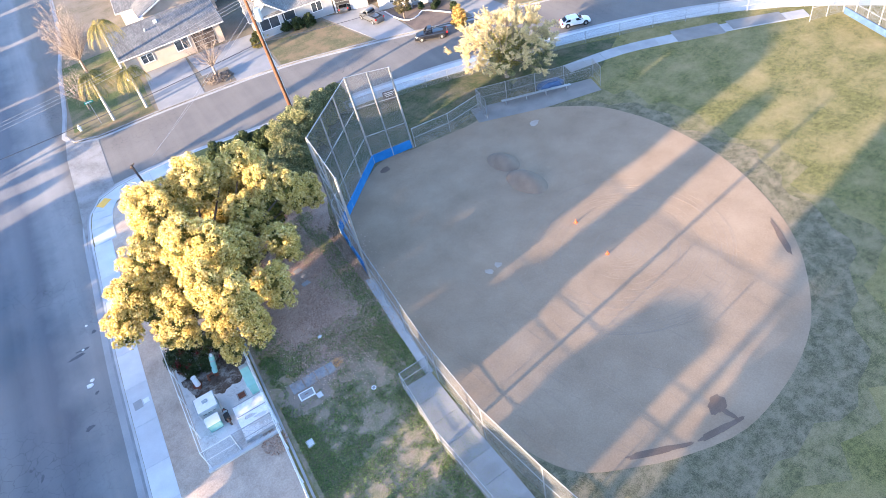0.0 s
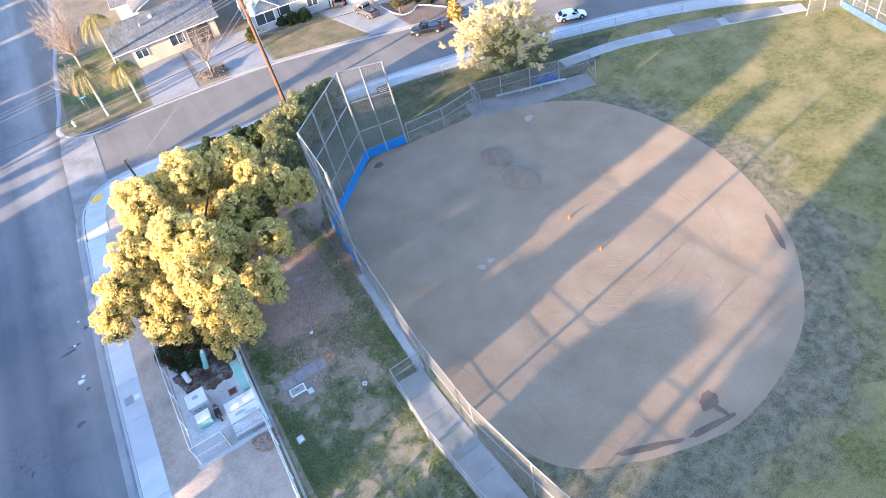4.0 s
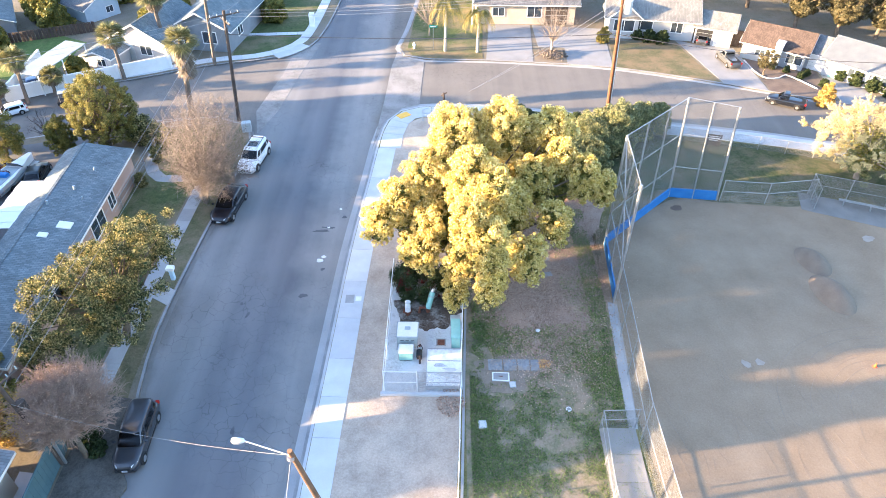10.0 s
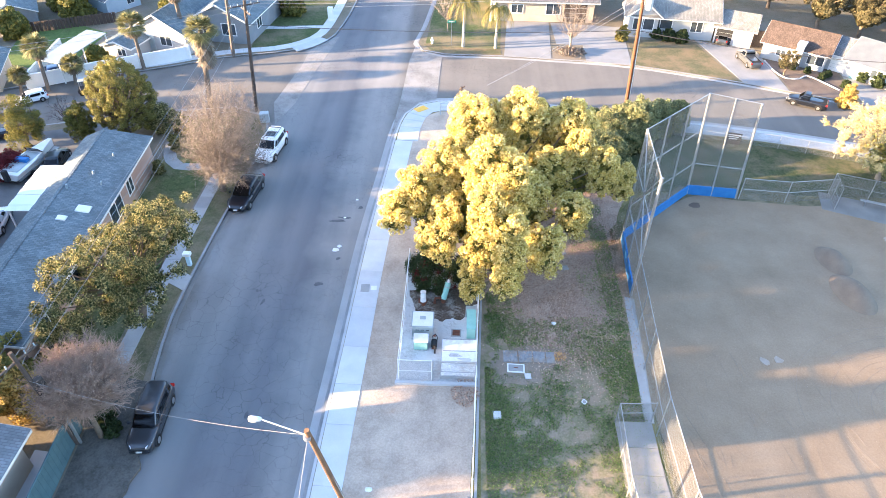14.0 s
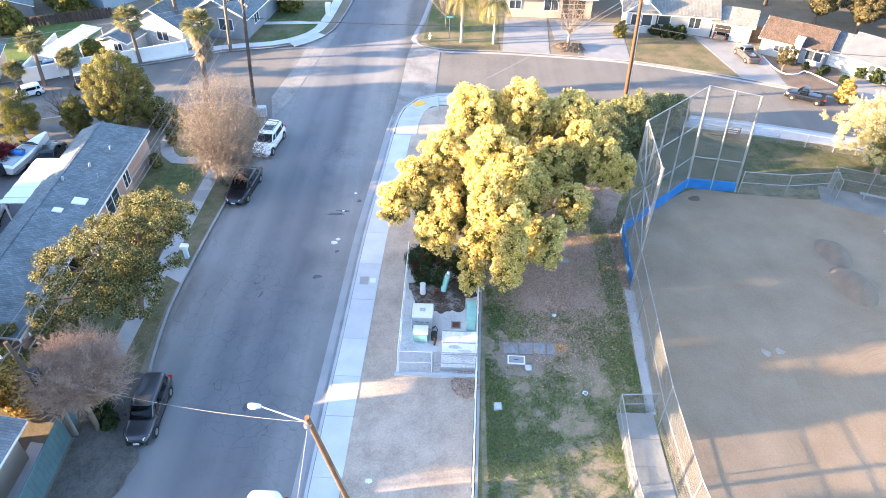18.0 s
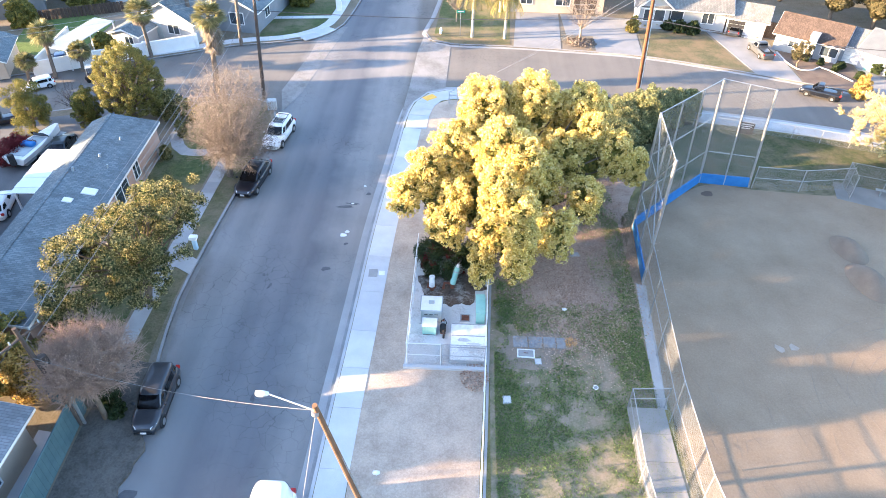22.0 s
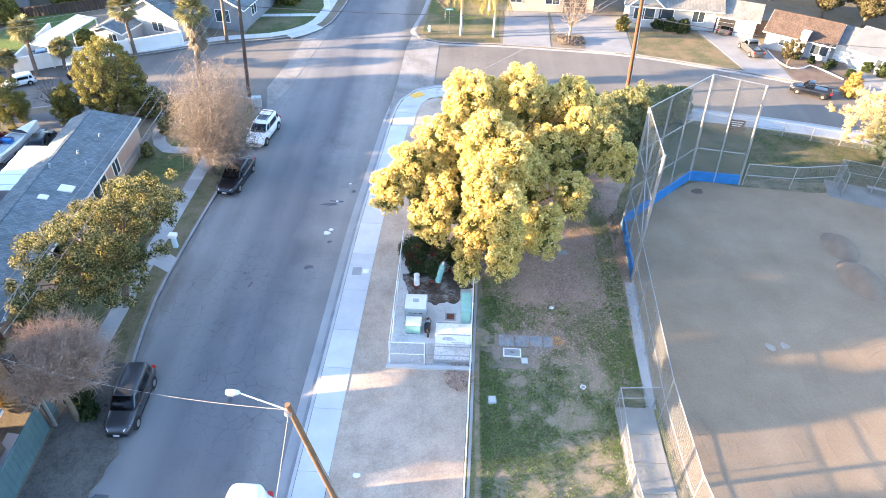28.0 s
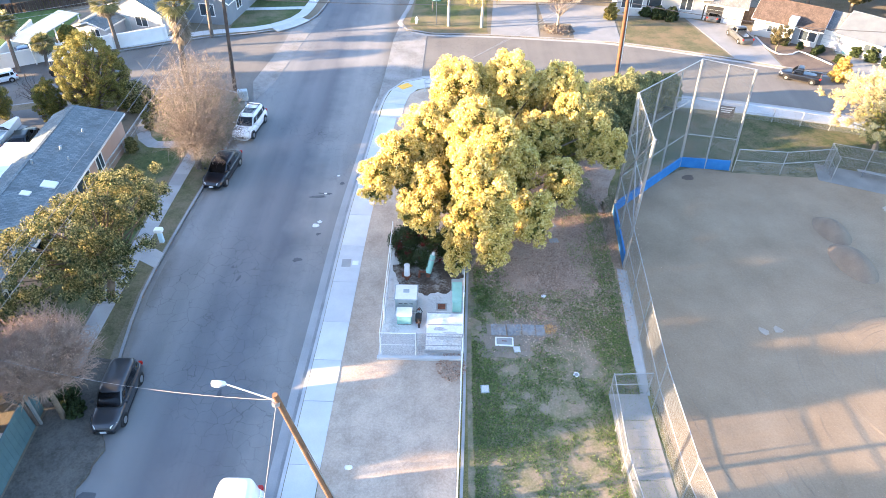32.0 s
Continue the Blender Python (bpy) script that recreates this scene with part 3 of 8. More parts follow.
# concrete valley gutters across the street mouths
structure("cross_gutter_1", plate([(-6.0, 49.5), (-5.3, 54), (-3.8, 56.9), (-2.2, 57.6), (-2.0, 67.3), (-3.6, 68.0), (-5.0, 69.8), (-5.4, 66), (-5.6, 58)], -0.03, 0.014), GUTTER_PALE, "pale worn concrete gutter across the side street mouth", "gutter")
structure("cross_gutter_2", plate([(-16.4, 52), (-15.4, 56), (-14.6, 64), (-13.6, 72), (-15.2, 71), (-16.2, 68.4), (-16.4, 64), (-17.4, 56)], -0.03, 0.014), GUTTER_PALE, "pale worn concrete gutter across the side street mouth", "gutter")
structure("gutter_2", strip(KERB_HOUSES, 0.0, -0.3, -0.04, 0.012), GUTTER_WORN, "concrete gutter along the houses", "gutter")
structure("gutter_3", strip(KERB_NORTHEAST, 0.0, -0.4, -0.04, 0.012), GUTTER_GREY, "concrete gutter along the cross street", "gutter")


# ---- trees ----
BARK = surface("bark", (0.10, 0.075, 0.055), (0.2, 0.16, 0.12), 3, 22, 0.95, 0, 0.1, 0.6)
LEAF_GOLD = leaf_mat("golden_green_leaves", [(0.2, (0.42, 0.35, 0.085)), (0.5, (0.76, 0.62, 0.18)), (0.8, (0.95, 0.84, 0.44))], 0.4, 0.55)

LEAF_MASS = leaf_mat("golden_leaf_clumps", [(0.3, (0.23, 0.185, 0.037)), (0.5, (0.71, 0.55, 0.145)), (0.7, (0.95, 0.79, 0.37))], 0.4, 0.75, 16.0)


def leaf_clumps(name, puffs, material, rng, rough=0.2):
    """Dense leafy clumps: lumpy closed bodies, one island each."""
    ball = bmesh.new()
    bmesh.ops.create_icosphere(ball, subdivisions=1 if len(puffs) > 2500 else 2, radius=1.0)
    unit = np.array([v.co[:] for v in ball.verts])
    tris = np.array([[v.index for v in f.verts] for f in ball.faces])
    ball.free()
    n, m = len(puffs), len(unit)
    cen = np.array([c for c, r in puffs], float)[:, None, :]
    rad = np.array([r for c, r in puffs], float)[:, None, :]
    v = (cen + rad * unit[None] * (1 + rng.normal(0, rough, (n, m, 1)))).reshape(-1, 3)
    f = (tris[None] + (np.arange(n) * m)[:, None, None]).reshape(-1, 3)
    me = bpy.data.meshes.new(name)
    me.vertices.add(len(v))
    me.vertices.foreach_set("co", v.astype(np.float32).ravel())
    me.loops.add(len(f) * 3)
    me.loops.foreach_set("vertex_index", f.astype(np.int32).ravel())
    me.polygons.add(len(f))
    me.polygons.foreach_set("loop_start", np.arange(0, len(f) * 3, 3, dtype=np.int32))
    me.materials.append(material)
    me.update(calc_edges=True)
    return me


def leaf_cloud(name, puffs, count, size, material, rng, flat=0.6, spread=0.35, shell=0.75):
    """Many small leaves on the shells of puffs (centre, radii), turned outward with some disorder."""
    area = np.array([r[0] * r[1] + r[1] * r[2] + r[0] * r[2] for c, r in puffs])
    pick = rng.choice(len(puffs), count, p=area / area.sum())
    cen = np.array([c for c, r in puffs], float)[pick]
    rad = np.array([r for c, r in puffs], float)[pick]
    d = rng.normal(size=(count, 3))
    d /= np.linalg.norm(d, axis=1, keepdims=True)
    depth = 1 - np.abs(rng.normal(0, 1 - shell, count))[:, None]
    p = cen + rad * d * np.clip(depth, 0.2, 1.1)
    n = d + rng.normal(0, spread, (count, 3)) * 1.6
    n /= np.linalg.norm(n, axis=1, keepdims=True)
    u = np.cross(n, rng.normal(size=(count, 3)))
    u /= np.linalg.norm(u, axis=1, keepdims=True)
    w = np.cross(n, u)
    s = size * rng.uniform(0.6, 1.3, (count, 1))
    v = np.stack([p - u * s, p + w * s * flat, p + u * s, p - w * s * flat], 1).reshape(-1, 3)
    return quick_mesh(name, v, np.arange(count * 4).reshape(-1, 4), material)


def limbs(trunk_base, puffs, fork, r, rng, every=2):
    """A tapered trunk with limbs that reach into the puffs."""
    bm = bmesh.new()
    base, top = Vector(trunk_base), Vector(fork)
    mid = base.lerp(top, 0.5) + Vector((rng.normal(0, 0.12), rng.normal(0, 0.12), 0))
    tube(bm, base, mid, r * 1.25, r, 10)
    tube(bm, mid, top, r, r * 0.8, 10)
    for c, rad in puffs[::every]:
        c = Vector(c)
        m = top.lerp(c, 0.5) + Vector((rng.normal(0, 0.3), rng.normal(0, 0.3), rng.normal(0.2, 0.2)))
        tube(bm, top, m, r * 0.42, r * 0.25, 6, False)
        tube(bm, m, c, r * 0.25, r * 0.08, 6, False)
    return bm


def dome_puffs(n, centre, radii, puff, rng, low=-0.35, jitter=0.12):
    """Puffs spread over a rounded crown."""
    out = []
    for i in range(n):
        zf = 1 - (i + 0.5) / n * (1 - low)
        a = i * 2.399963 + rng.normal(0, 0.2)
        s = math.sqrt(max(0.0, 1 - zf * zf))
        k = 1 + rng.normal(0, jitter)
        c = (centre[0] + radii[0] * s * math.cos(a) * k, centre[1] + radii[1] * s * math.sin(a) * k, centre[2] + radii[2] * zf * k)
        r = puff * rng.uniform(0.75, 1.3)
        out.append((c, (r, r, r * 0.85)))
    return out


LEAF_AMBER = leaf_mat("amber_leaves", [(0.15, (0.15, 0.105, 0.03)), (0.5, (0.46, 0.31, 0.08)), (0.85, (0.74, 0.54, 0.16))])
# Palest stop paints sunlit glints among the olive leaves.
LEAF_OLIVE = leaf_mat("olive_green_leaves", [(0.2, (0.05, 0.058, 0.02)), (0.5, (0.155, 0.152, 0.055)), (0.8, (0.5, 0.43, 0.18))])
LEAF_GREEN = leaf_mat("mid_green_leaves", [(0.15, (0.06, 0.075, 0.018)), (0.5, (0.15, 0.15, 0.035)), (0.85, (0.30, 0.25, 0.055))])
LEAF_YELLOW = leaf_mat("yellow_green_leaves", [(0.15, (0.07, 0.08, 0.02)), (0.5, (0.2, 0.19, 0.05)), (0.85, (0.4, 0.335, 0.1))])
LEAF_DUSTY = leaf_mat("dusty_green_leaves", [(0.15, (0.06, 0.085, 0.04)), (0.5, (0.2, 0.22, 0.095)), (0.85, (0.52, 0.45, 0.2))])
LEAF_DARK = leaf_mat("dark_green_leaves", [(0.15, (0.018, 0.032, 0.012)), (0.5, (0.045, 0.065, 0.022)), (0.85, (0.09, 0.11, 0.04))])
BLOSSOM = leaf_mat("cream_blossom", [(0.1, (0.38, 0.31, 0.12)), (0.5, (0.7, 0.59, 0.29)), (0.9, (0.88, 0.78, 0.5))], 0.45, 0.7)
LEAF_FAR = leaf_mat("dull_brown_olive_leaves", [(0.15, (0.035, 0.036, 0.018)), (0.5, (0.095, 0.085, 0.04)), (0.85, (0.2, 0.165, 0.08))])
LEAF_RED = leaf_mat("red_leaves", [(0.1, (0.06, 0.008, 0.01)), (0.6, (0.16, 0.02, 0.025)), (0.9, (0.25, 0.05, 0.05))])
TWIG = surface("reddish_twigs", (0.135, 0.113, 0.095), (0.28, 0.24, 0.205), 3, 30, 0.9, 0, 0.15, 0.1)
TWIG_RUST = surface("rusty_twigs", (0.25, 0.172, 0.13), (0.43, 0.32, 0.25), 3, 30, 0.9, 0, 0.15, 0.1)
TWIG_PALE = surface("pale_twigs", (0.2, 0.165, 0.135), (0.33, 0.28, 0.23), 3, 30, 0.9, 0, 0.15, 0.1)
PALM_TRUNK = surface("palm_trunk", (0.10, 0.08, 0.066), (0.2, 0.17, 0.14), 3, 14, 0.95, 0, 0.1, 0.6)
PALM_PALE = surface("pale_palm_trunk", (0.3, 0.28, 0.25), (0.44, 0.42, 0.39), 3, 14, 0.9, 0, 0.1, 0.4)
FROND = leaf_mat("fan_palm_fronds", [(0.1, (0.07, 0.08, 0.035)), (0.5, (0.2, 0.2, 0.085)), (0.9, (0.42, 0.37, 0.18))], 0.3)
FROND_GOLD = leaf_mat("golden_palm_fronds", [(0.1, (0.09, 0.09, 0.022)), (0.5, (0.22, 0.19, 0.05)), (0.9, (0.40, 0.31, 0.09))], 0.35)
FROND_DEAD = leaf_mat("dead_palm_fronds", [(0.1, (0.09, 0.07, 0.05)), (0.5, (0.18, 0.148, 0.108)), (0.9, (0.31, 0.265, 0.205))], 0.15)


def sticks(segments, material, name, sides=4):
    """Many thin tapered twigs as one mesh: rows of start, end, radius at start, radius at end."""
    a = np.array([s[0] for s in segments], float)
    b = np.array([s[1] for s in segments], float)
    r0 = np.array([s[2] for s in segments])[:, None]
    r1 = np.array([s[3] for s in segments])[:, None]
    d = b - a
    d /= np.linalg.norm(d, axis=1, keepdims=True) + 1e-9
    h = np.where(np.abs(d[:, 2:3]) > 0.9, [[1.0, 0, 0]], [[0, 0, 1.0]])
    u = np.cross(d, h)
    u /= np.linalg.norm(u, axis=1, keepdims=True)
    w = np.cross(d, u)
    vs, n = [], len(a)
    for p, r in ((a, r0), (b, r1)):
        for k in range(sides):
            t = k * math.tau / sides
            vs.append(p + (u * math.cos(t) + w * math.sin(t)) * r)
    v = np.stack(vs, 1).reshape(-1, 3)
    q = []
    for k in range(sides):
        q.append(np.stack([np.arange(n) * 2 * sides + i for i in (k, (k + 1) % sides, sides + (k + 1) % sides, sides + k)], 1))
    return quick_mesh(name, v, np.concatenate(q), material)


def branching(base, tips, rng, r, twig_len, twigs, depth=2):
    """A bare crown: limbs run out to the tips, and each carries side twigs."""
    seg = []
    base = np.array(base, float)
    for tip in tips:
        tip = np.array(tip, float)
        p, n = base.copy(), 5
        for i in range(n):
            k = (i + 1) / n
            q = base + (tip - base) * k + rng.normal(0, 0.12, 3) * np.linalg.norm(tip - base) * 0.25 * (1 - k * 0.5)
            seg.append((p, q, r * (1 - 0.85 * i / n), r * (1 - 0.85 * k)))
            if i >= 1:
                for j in range(twigs):
                    m = p + (q - p) * rng.uniform(0, 1)
                    out = (q - p) / (np.linalg.norm(q - p) + 1e-9) * 0.7 + rng.normal(0, 0.6, 3) + np.array([0, 0, 0.15])
                    e = m + out / np.linalg.norm(out) * twig_len * rng.uniform(0.5, 1.2)
                    seg.append((m, e, r * 0.26, r * 0.12))
                    for l in range(depth):
                        m2 = m + (e - m) * rng.uniform(0.3, 1)
                        o2 = rng.normal(0, 1, 3) + out
                        seg.append((m2, m2 + o2 / np.linalg.norm(o2) * twig_len * rng.uniform(0.25, 0.6), r * 0.17, r * 0.08))
            p = q
    return seg


def dome_tips(n, centre, radii, rng, low=-0.3):
    return [c for c, _ in dome_puffs(n, centre, radii, 1.0, rng, low, 0.1)]


def leafy_tree(name, label, at, parts, count, size, leaf, rng, fork, r=0.25, core=None, bark=None, every=2):
    t = thing(name, label, "tree", at)
    part("trunk", limbs((0, 0, -0.1), parts, fork, r, rng, every), bark or BARK, t)
    part("crown", leaf_cloud("crown", parts, count, size, leaf, rng), None, t)
    if core:
        part("inner_crown", leaf_cloud("inner_crown", core, 2500, size * 2.6, leaf, rng), None, t)
    return t


def billow(puffs, rng, per=9, k=0.45):
    """Smaller puffs budding from the upper outside of larger ones."""
    out = []
    for c, r in puffs:
        for i in range(per):
            d = rng.normal(size=3)
            d /= np.linalg.norm(d)
            d[2] = abs(d[2]) * 0.9 - 0.15
            q = k * rng.uniform(0.6, 1.25)
            out.append((tuple(np.array(c) + d * np.array(r) * 0.82), (r[0] * q, r[1] * q, r[2] * q)))
    return out


rng = np.random.default_rng(4)
corner_tree = thing("broadleaf_tree", "large golden green evergreen tree with billowing leaf clumps", "tree", (0.6, 33.2, GROUND_Z))
# limbs of foliage: x, y, z of the middle and the radius
LOBES = [
    (-4.22, -1.66, 6.23, 0.95), (-3.02, -1.05, 7.49, 1.04), (-1.52, -0.13, 8.24, 1.14), (0.18, 3.77, 8.94, 1.52), (3.38, 4.27, 9.44, 1.42), (1.16, -1.16, 9.18, 1.38),
    (6.49, 4.18, 9.02, 1.21), (6.87, 2.55, 8.21, 0.93), (8.38, 1.8, 7.25, 1.1), (9.6, 2.3, 6.2, 0.93), (6.21, -1.2, 6.08, 1.01), (5.22, 1.72, 7.11, 1.21),
    (2.46, -2.37, 9.03, 1.09), (1.05, -4.41, 8.54, 1.05), (2.16, -5.33, 7.78, 0.97), (2.37, -5.71, 6.32, 0.89), (2.39, -5.01, 4.17, 0.86), (4.4, -3.83, 5.49, 1.1),
    (0.63, -3.04, 4.55, 0.97), (-1.18, -1.65, 6.32, 1.05), (-1.49, -2.75, 4.91, 0.93), (0.4, -3.5, 2.3, 0.81), (3.63, -0.74, 6.75, 1.17), (-2.39, -2.7, 5.08, 0.69),
    (1.8, 4.3, 8.7, 1.2), (5.1, 4.8, 8.4, 1.0), (-0.75, 1.9, 8.0, 1.0),
    # Unseen low back limbs, added to shade the ground towards the backstop.
    (0.9, 3.6, 3.8, 1.9), (3.6, 6.4, 4.0, 1.9), (5.9, 6.6, 4.4, 1.7),
]
puffs, rims = [], []
for x, y, z, r in LOBES:
    # each limb droops outward: lower bodies follow below and outside the main one
    out = Vector((x - 2.0, y - 1.4, 0))
    out = out.normalized() if out.length > 0.1 else Vector((0, -1, 0))
    for k in range(2):
        c = Vector((x, y, z)) + out * (0.12 * k * r) - Vector((0, 0, 1.0 * k * r))
        rk = r * (1.0, 0.9, 0.7)[k]
        rims += [(tuple(c), (rk * 0.72,) * 3)]
        puffs += [(p, (q[0], q[1], q[2] * 1.15)) for p, q in dome_puffs(int(14 + 6 * rk), tuple(c), (rk * 0.86, rk * 0.86, rk * 0.9), rk * 0.34, rng, -0.75, 0.1)]
inner = [((1.0, 0.6, 5.2), (3.4, 3.6, 2.6)), ((6.2, 3.6, 5.6), (2.0, 2.4, 2.0)), ((1.8, -2.2, 4.8), (2.0, 2.0, 2.4)), ((-1.8, -0.4, 4.9), (1.6, 2.0, 1.8))]
part("trunk", limbs((0, 0, -0.1), rims, (0.4, 0.3, 3.2), 0.4, rng, 2), BARK, corner_tree)
buds = billow(puffs, rng, 12, 0.32)
part("crown", leaf_cloud("crown", puffs, 120000, 0.06, LEAF_GOLD, rng, 0.65, 0.5, 0.88), None, corner_tree)
part("leaf_clumps", leaf_clumps("leaf_clumps", [(c, tuple(0.75 * x for x in r)) for c, r in buds], LEAF_MASS, rng, 0.3), None, corner_tree)
part("outer_crown", leaf_cloud("outer_crown", [(c, tuple(1.15 * x for x in r)) for c, r in buds], 330000, 0.045, LEAF_GOLD, rng, 0.65, 0.7, 0.9), None, corner_tree)
# Darker green inner leaves put the crown's inner shade into colour.
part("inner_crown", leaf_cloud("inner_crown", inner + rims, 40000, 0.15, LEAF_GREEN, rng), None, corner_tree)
under = thing("undergrowth", "dark green shrubs crowded inside the utility enclosure", "shrub", (-1.2, 32.0, GROUND_Z + 0.05))
part("foliage", leaf_cloud("foliage", dome_puffs(40, (0, 0, 0.75), (1.75, 1.25, 1.15), 0.5, rng, -0.8), 22000, 0.1, LEAF_DARK, rng, 0.22, 0.9, 0.3), None, under)
part("seed_heads", leaf_cloud("seed_heads", dome_puffs(14, (-0.2, -0.5, 0.8), (1.4, 0.8, 0.9), 0.3, rng, -0.4), 1500, 0.07, LEAF_RED, rng, 0.3, 0.9, 0.3), None, under)

# trees and bushes across the street
bare = thing("bare_tree", "round leafless tree with dense reddish brown twigs", "tree", (-17.95, 41.4, GROUND_Z))
seg = branching((0.1, 0.1, 1.9), dome_tips(120, (0.85, 0.4, 4.6), (3.0, 3.1, 4.0), rng, -0.8), rng, 0.042, 0.9, 6, 3)
part("trunk", tubed((0, 0, -0.1), (0.1, 0.1, 2.0), 0.24, 0.17, 10), BARK, bare)
part("crown", sticks(seg, TWIG, "crown", 3), None, bare)
part("dry_foliage", leaf_cloud("dry_foliage", [((0.85, 0.4, 4.6), (3.05, 3.3, 4.3)), ((0.85, 0.4, 4.6), (2.5, 2.7, 3.6))], 14000, 0.05, leaf_mat("withered_leaves", [(0.1, (0.12, 0.096, 0.08)), (0.5, (0.21, 0.175, 0.147)), (0.9, (0.33, 0.285, 0.245))], 0.3), rng, 0.6, 0.9, 0.7), None, bare)
bare2 = thing("bare_tree", "low leafless tree with reddish brown twigs beside the kerb", "tree", (-17.9, 19.3, GROUND_Z))
seg = branching((0, 0, 2.6), dome_tips(170, (0.0, 0.6, 3.4), (2.2, 2.2, 1.9), rng, 0.0), rng, 0.05, 0.75, 6, 3)
part("trunk", tubed((0, 0, -0.1), (0, 0, 2.7), 0.15, 0.1, 10), BARK, bare2)
part("crown", sticks(seg, TWIG_RUST, "crown", 3), None, bare2)
part("dry_foliage", leaf_cloud("dry_foliage", [((0.0, 0.5, 4.1), (2.05, 2.05, 1.3)), ((0.0, 0.5, 3.9), (1.6, 1.6, 1.0))], 22000, 0.034, leaf_mat("rusty_withered_leaves", [(0.1, (0.22, 0.145, 0.11)), (0.5, (0.44, 0.31, 0.23)), (0.9, (0.6, 0.46, 0.36))], 0.35), rng, 0.6, 0.9, 0.6), None, bare2)
street_tree = thing("street_tree", "loose olive green street tree with sunlit outer leaves", "tree", (-19.0, 27.6, GROUND_Z))
sp = []
for centre, radii, n, size in (((1.3, 0.8, 5.6), (2.0, 2.5, 1.8), 14, 0.8), ((-0.2, -1.2, 5.2), (2.4, 2.4, 2.0), 16, 0.8), ((-1.8, -3.2, 4.0), (1.5, 1.5, 1.5), 7, 0.6), ((1.3, -1.6, 3.3), (1.3, 1.6, 1.2), 10, 0.6), ((2.0, 3.0, 5.0), (1.2, 1.7, 1.5), 8, 0.6), ((0.8, -0.6, 3.6), (1.6, 1.8, 1.0), 8, 0.6)):
    sp += dome_puffs(n * 2, centre, radii, size * 0.75, rng, -0.8, 0.16)
part("trunk", limbs((0, 0, -0.1), sp, (0.1, 0.1, 2.4), 0.2, rng, 2), BARK, street_tree)
part("crown", leaf_cloud("crown", sp, 62000, 0.055, LEAF_OLIVE, rng, 0.6, 0.9, 0.45), None, street_tree)
# Darkest leaves inside paint the shade within this crown.
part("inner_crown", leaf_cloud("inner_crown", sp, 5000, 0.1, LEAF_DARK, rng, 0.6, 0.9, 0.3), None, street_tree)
yard_tree = leafy_tree("yard_tree", "dense rounded green tree behind the house", (-28.2, 49.0, GROUND_Z), dome_puffs(250, (0, 0.4, 3.4), (2.4, 2.35, 3.0), 0.3, rng, -0.85, 0.07), 64000, 0.05, LEAF_YELLOW, rng, (0, 0, 1.5), 0.2, [((0, 0.4, 3.0), (1.8, 1.7, 2.1))])
leafy_tree("yard_tree", "small dark green tree beside the driveway", (-31.4, 47.8, GROUND_Z), dome_puffs(70, (0, 0, 1.8), (0.95, 0.95, 1.6), 0.25, rng, -0.8), 16000, 0.045, LEAF_GREEN, rng, (0, 0, 0.8), 0.12, [((0, 0, 1.7), (0.6, 0.6, 1.1))])
leafy_tree("conifer", "dark ragged evergreen tree in the yard", (-35.7, 47.0, GROUND_Z), dome_puffs(60, (0, 0, 2.1), (1.2, 1.2, 1.9), 0.4, rng, -0.8, 0.25), 22000, 0.05, LEAF_GREEN, rng, (0, 0, 1.0), 0.14)
bare3 = thing("bare_tree", "small leafless tree in the far yard", "tree", (-33.3, 49.4, GROUND_Z))
part("crown", sticks([((0, 0, -0.1), (0, 0, 0.9), 0.08, 0.06)] + branching((0, 0, 0.9), dome_tips(14, (0, 0, 2.0), (1.4, 1.4, 1.2), rng), rng, 0.04, 0.5, 3, 2), WOOD_DARK, "crown", 3), None, bare3)


def bush(name, label, at, radii, n, count, size, leaf, rng):
    b = thing(name, label, "shrub", at)
    part("foliage", leaf_cloud("foliage", dome_puffs(n * 3, (0, 0, radii[2] * 0.45), radii, min(radii) * 0.3, rng, -0.3, 0.1), count, size, leaf, rng), None, b)
    part("inner_foliage", leaf_cloud("inner_foliage", [((0, 0, radii[2] * 0.45), tuple(r * 0.9 for r in radii))], count // 3, size * 1.4, leaf, rng), None, b)
    return b


# Last two are hidden behind the tree, added to shade the backstop lawn.
for x, y, rx, ry, rz in ((13.4, 50.8, 1.7, 1.4, 2.0), (15.6, 51.6, 1.7, 1.5, 2.2), (17.6, 52.4, 1.6, 1.3, 1.9), (12.6, 48.6, 1.5, 1.6, 2.3), (14.6, 49.4, 1.6, 1.5, 2.5), (12.0, 46.2, 1.4, 1.5, 2.0), (19.2, 53.0, 1.0, 0.9, 1.7), (8.7, 43.6, 1.3, 1.5, 1.9), (10.2, 45.6, 1.3, 1.4, 1.9)):
    bush("hedge_shrub", "overgrown dusty green hedge shrub at the park corner", (x, y, GROUND_Z), (rx, ry, rz), 18, 16000, 0.07, LEAF_DUSTY, rng)
for x, y, rx, rz in ((9.5, 52.6, 1.2, 1.3), (7.4, 53.4, 1.1, 1.1), (11.3, 51.8, 1.2, 1.4)):
    bush("hedge_shrub", "clipped dark hedge shrub along the corner pavement", (x, y, GROUND_Z), (rx, rx, rz), 10, 5000, 0.1, LEAF_DARK, rng)
blossom = thing("blossom_tree", "wide pale cream blossoming tree by the park fence", "tree", (33.8, 45.7, GROUND_Z))
bp_ = dome_puffs(170, (0.4, 0.0, 3.0), (3.6, 3.6, 2.3), 0.35, rng, -0.2, 0.16)
part("trunk", limbs((0, 0, -0.1), bp_, (0.1, 0.1, 1.7), 0.2, rng, 3), TWIG_PALE, blossom)
spikes, sprays = [], []
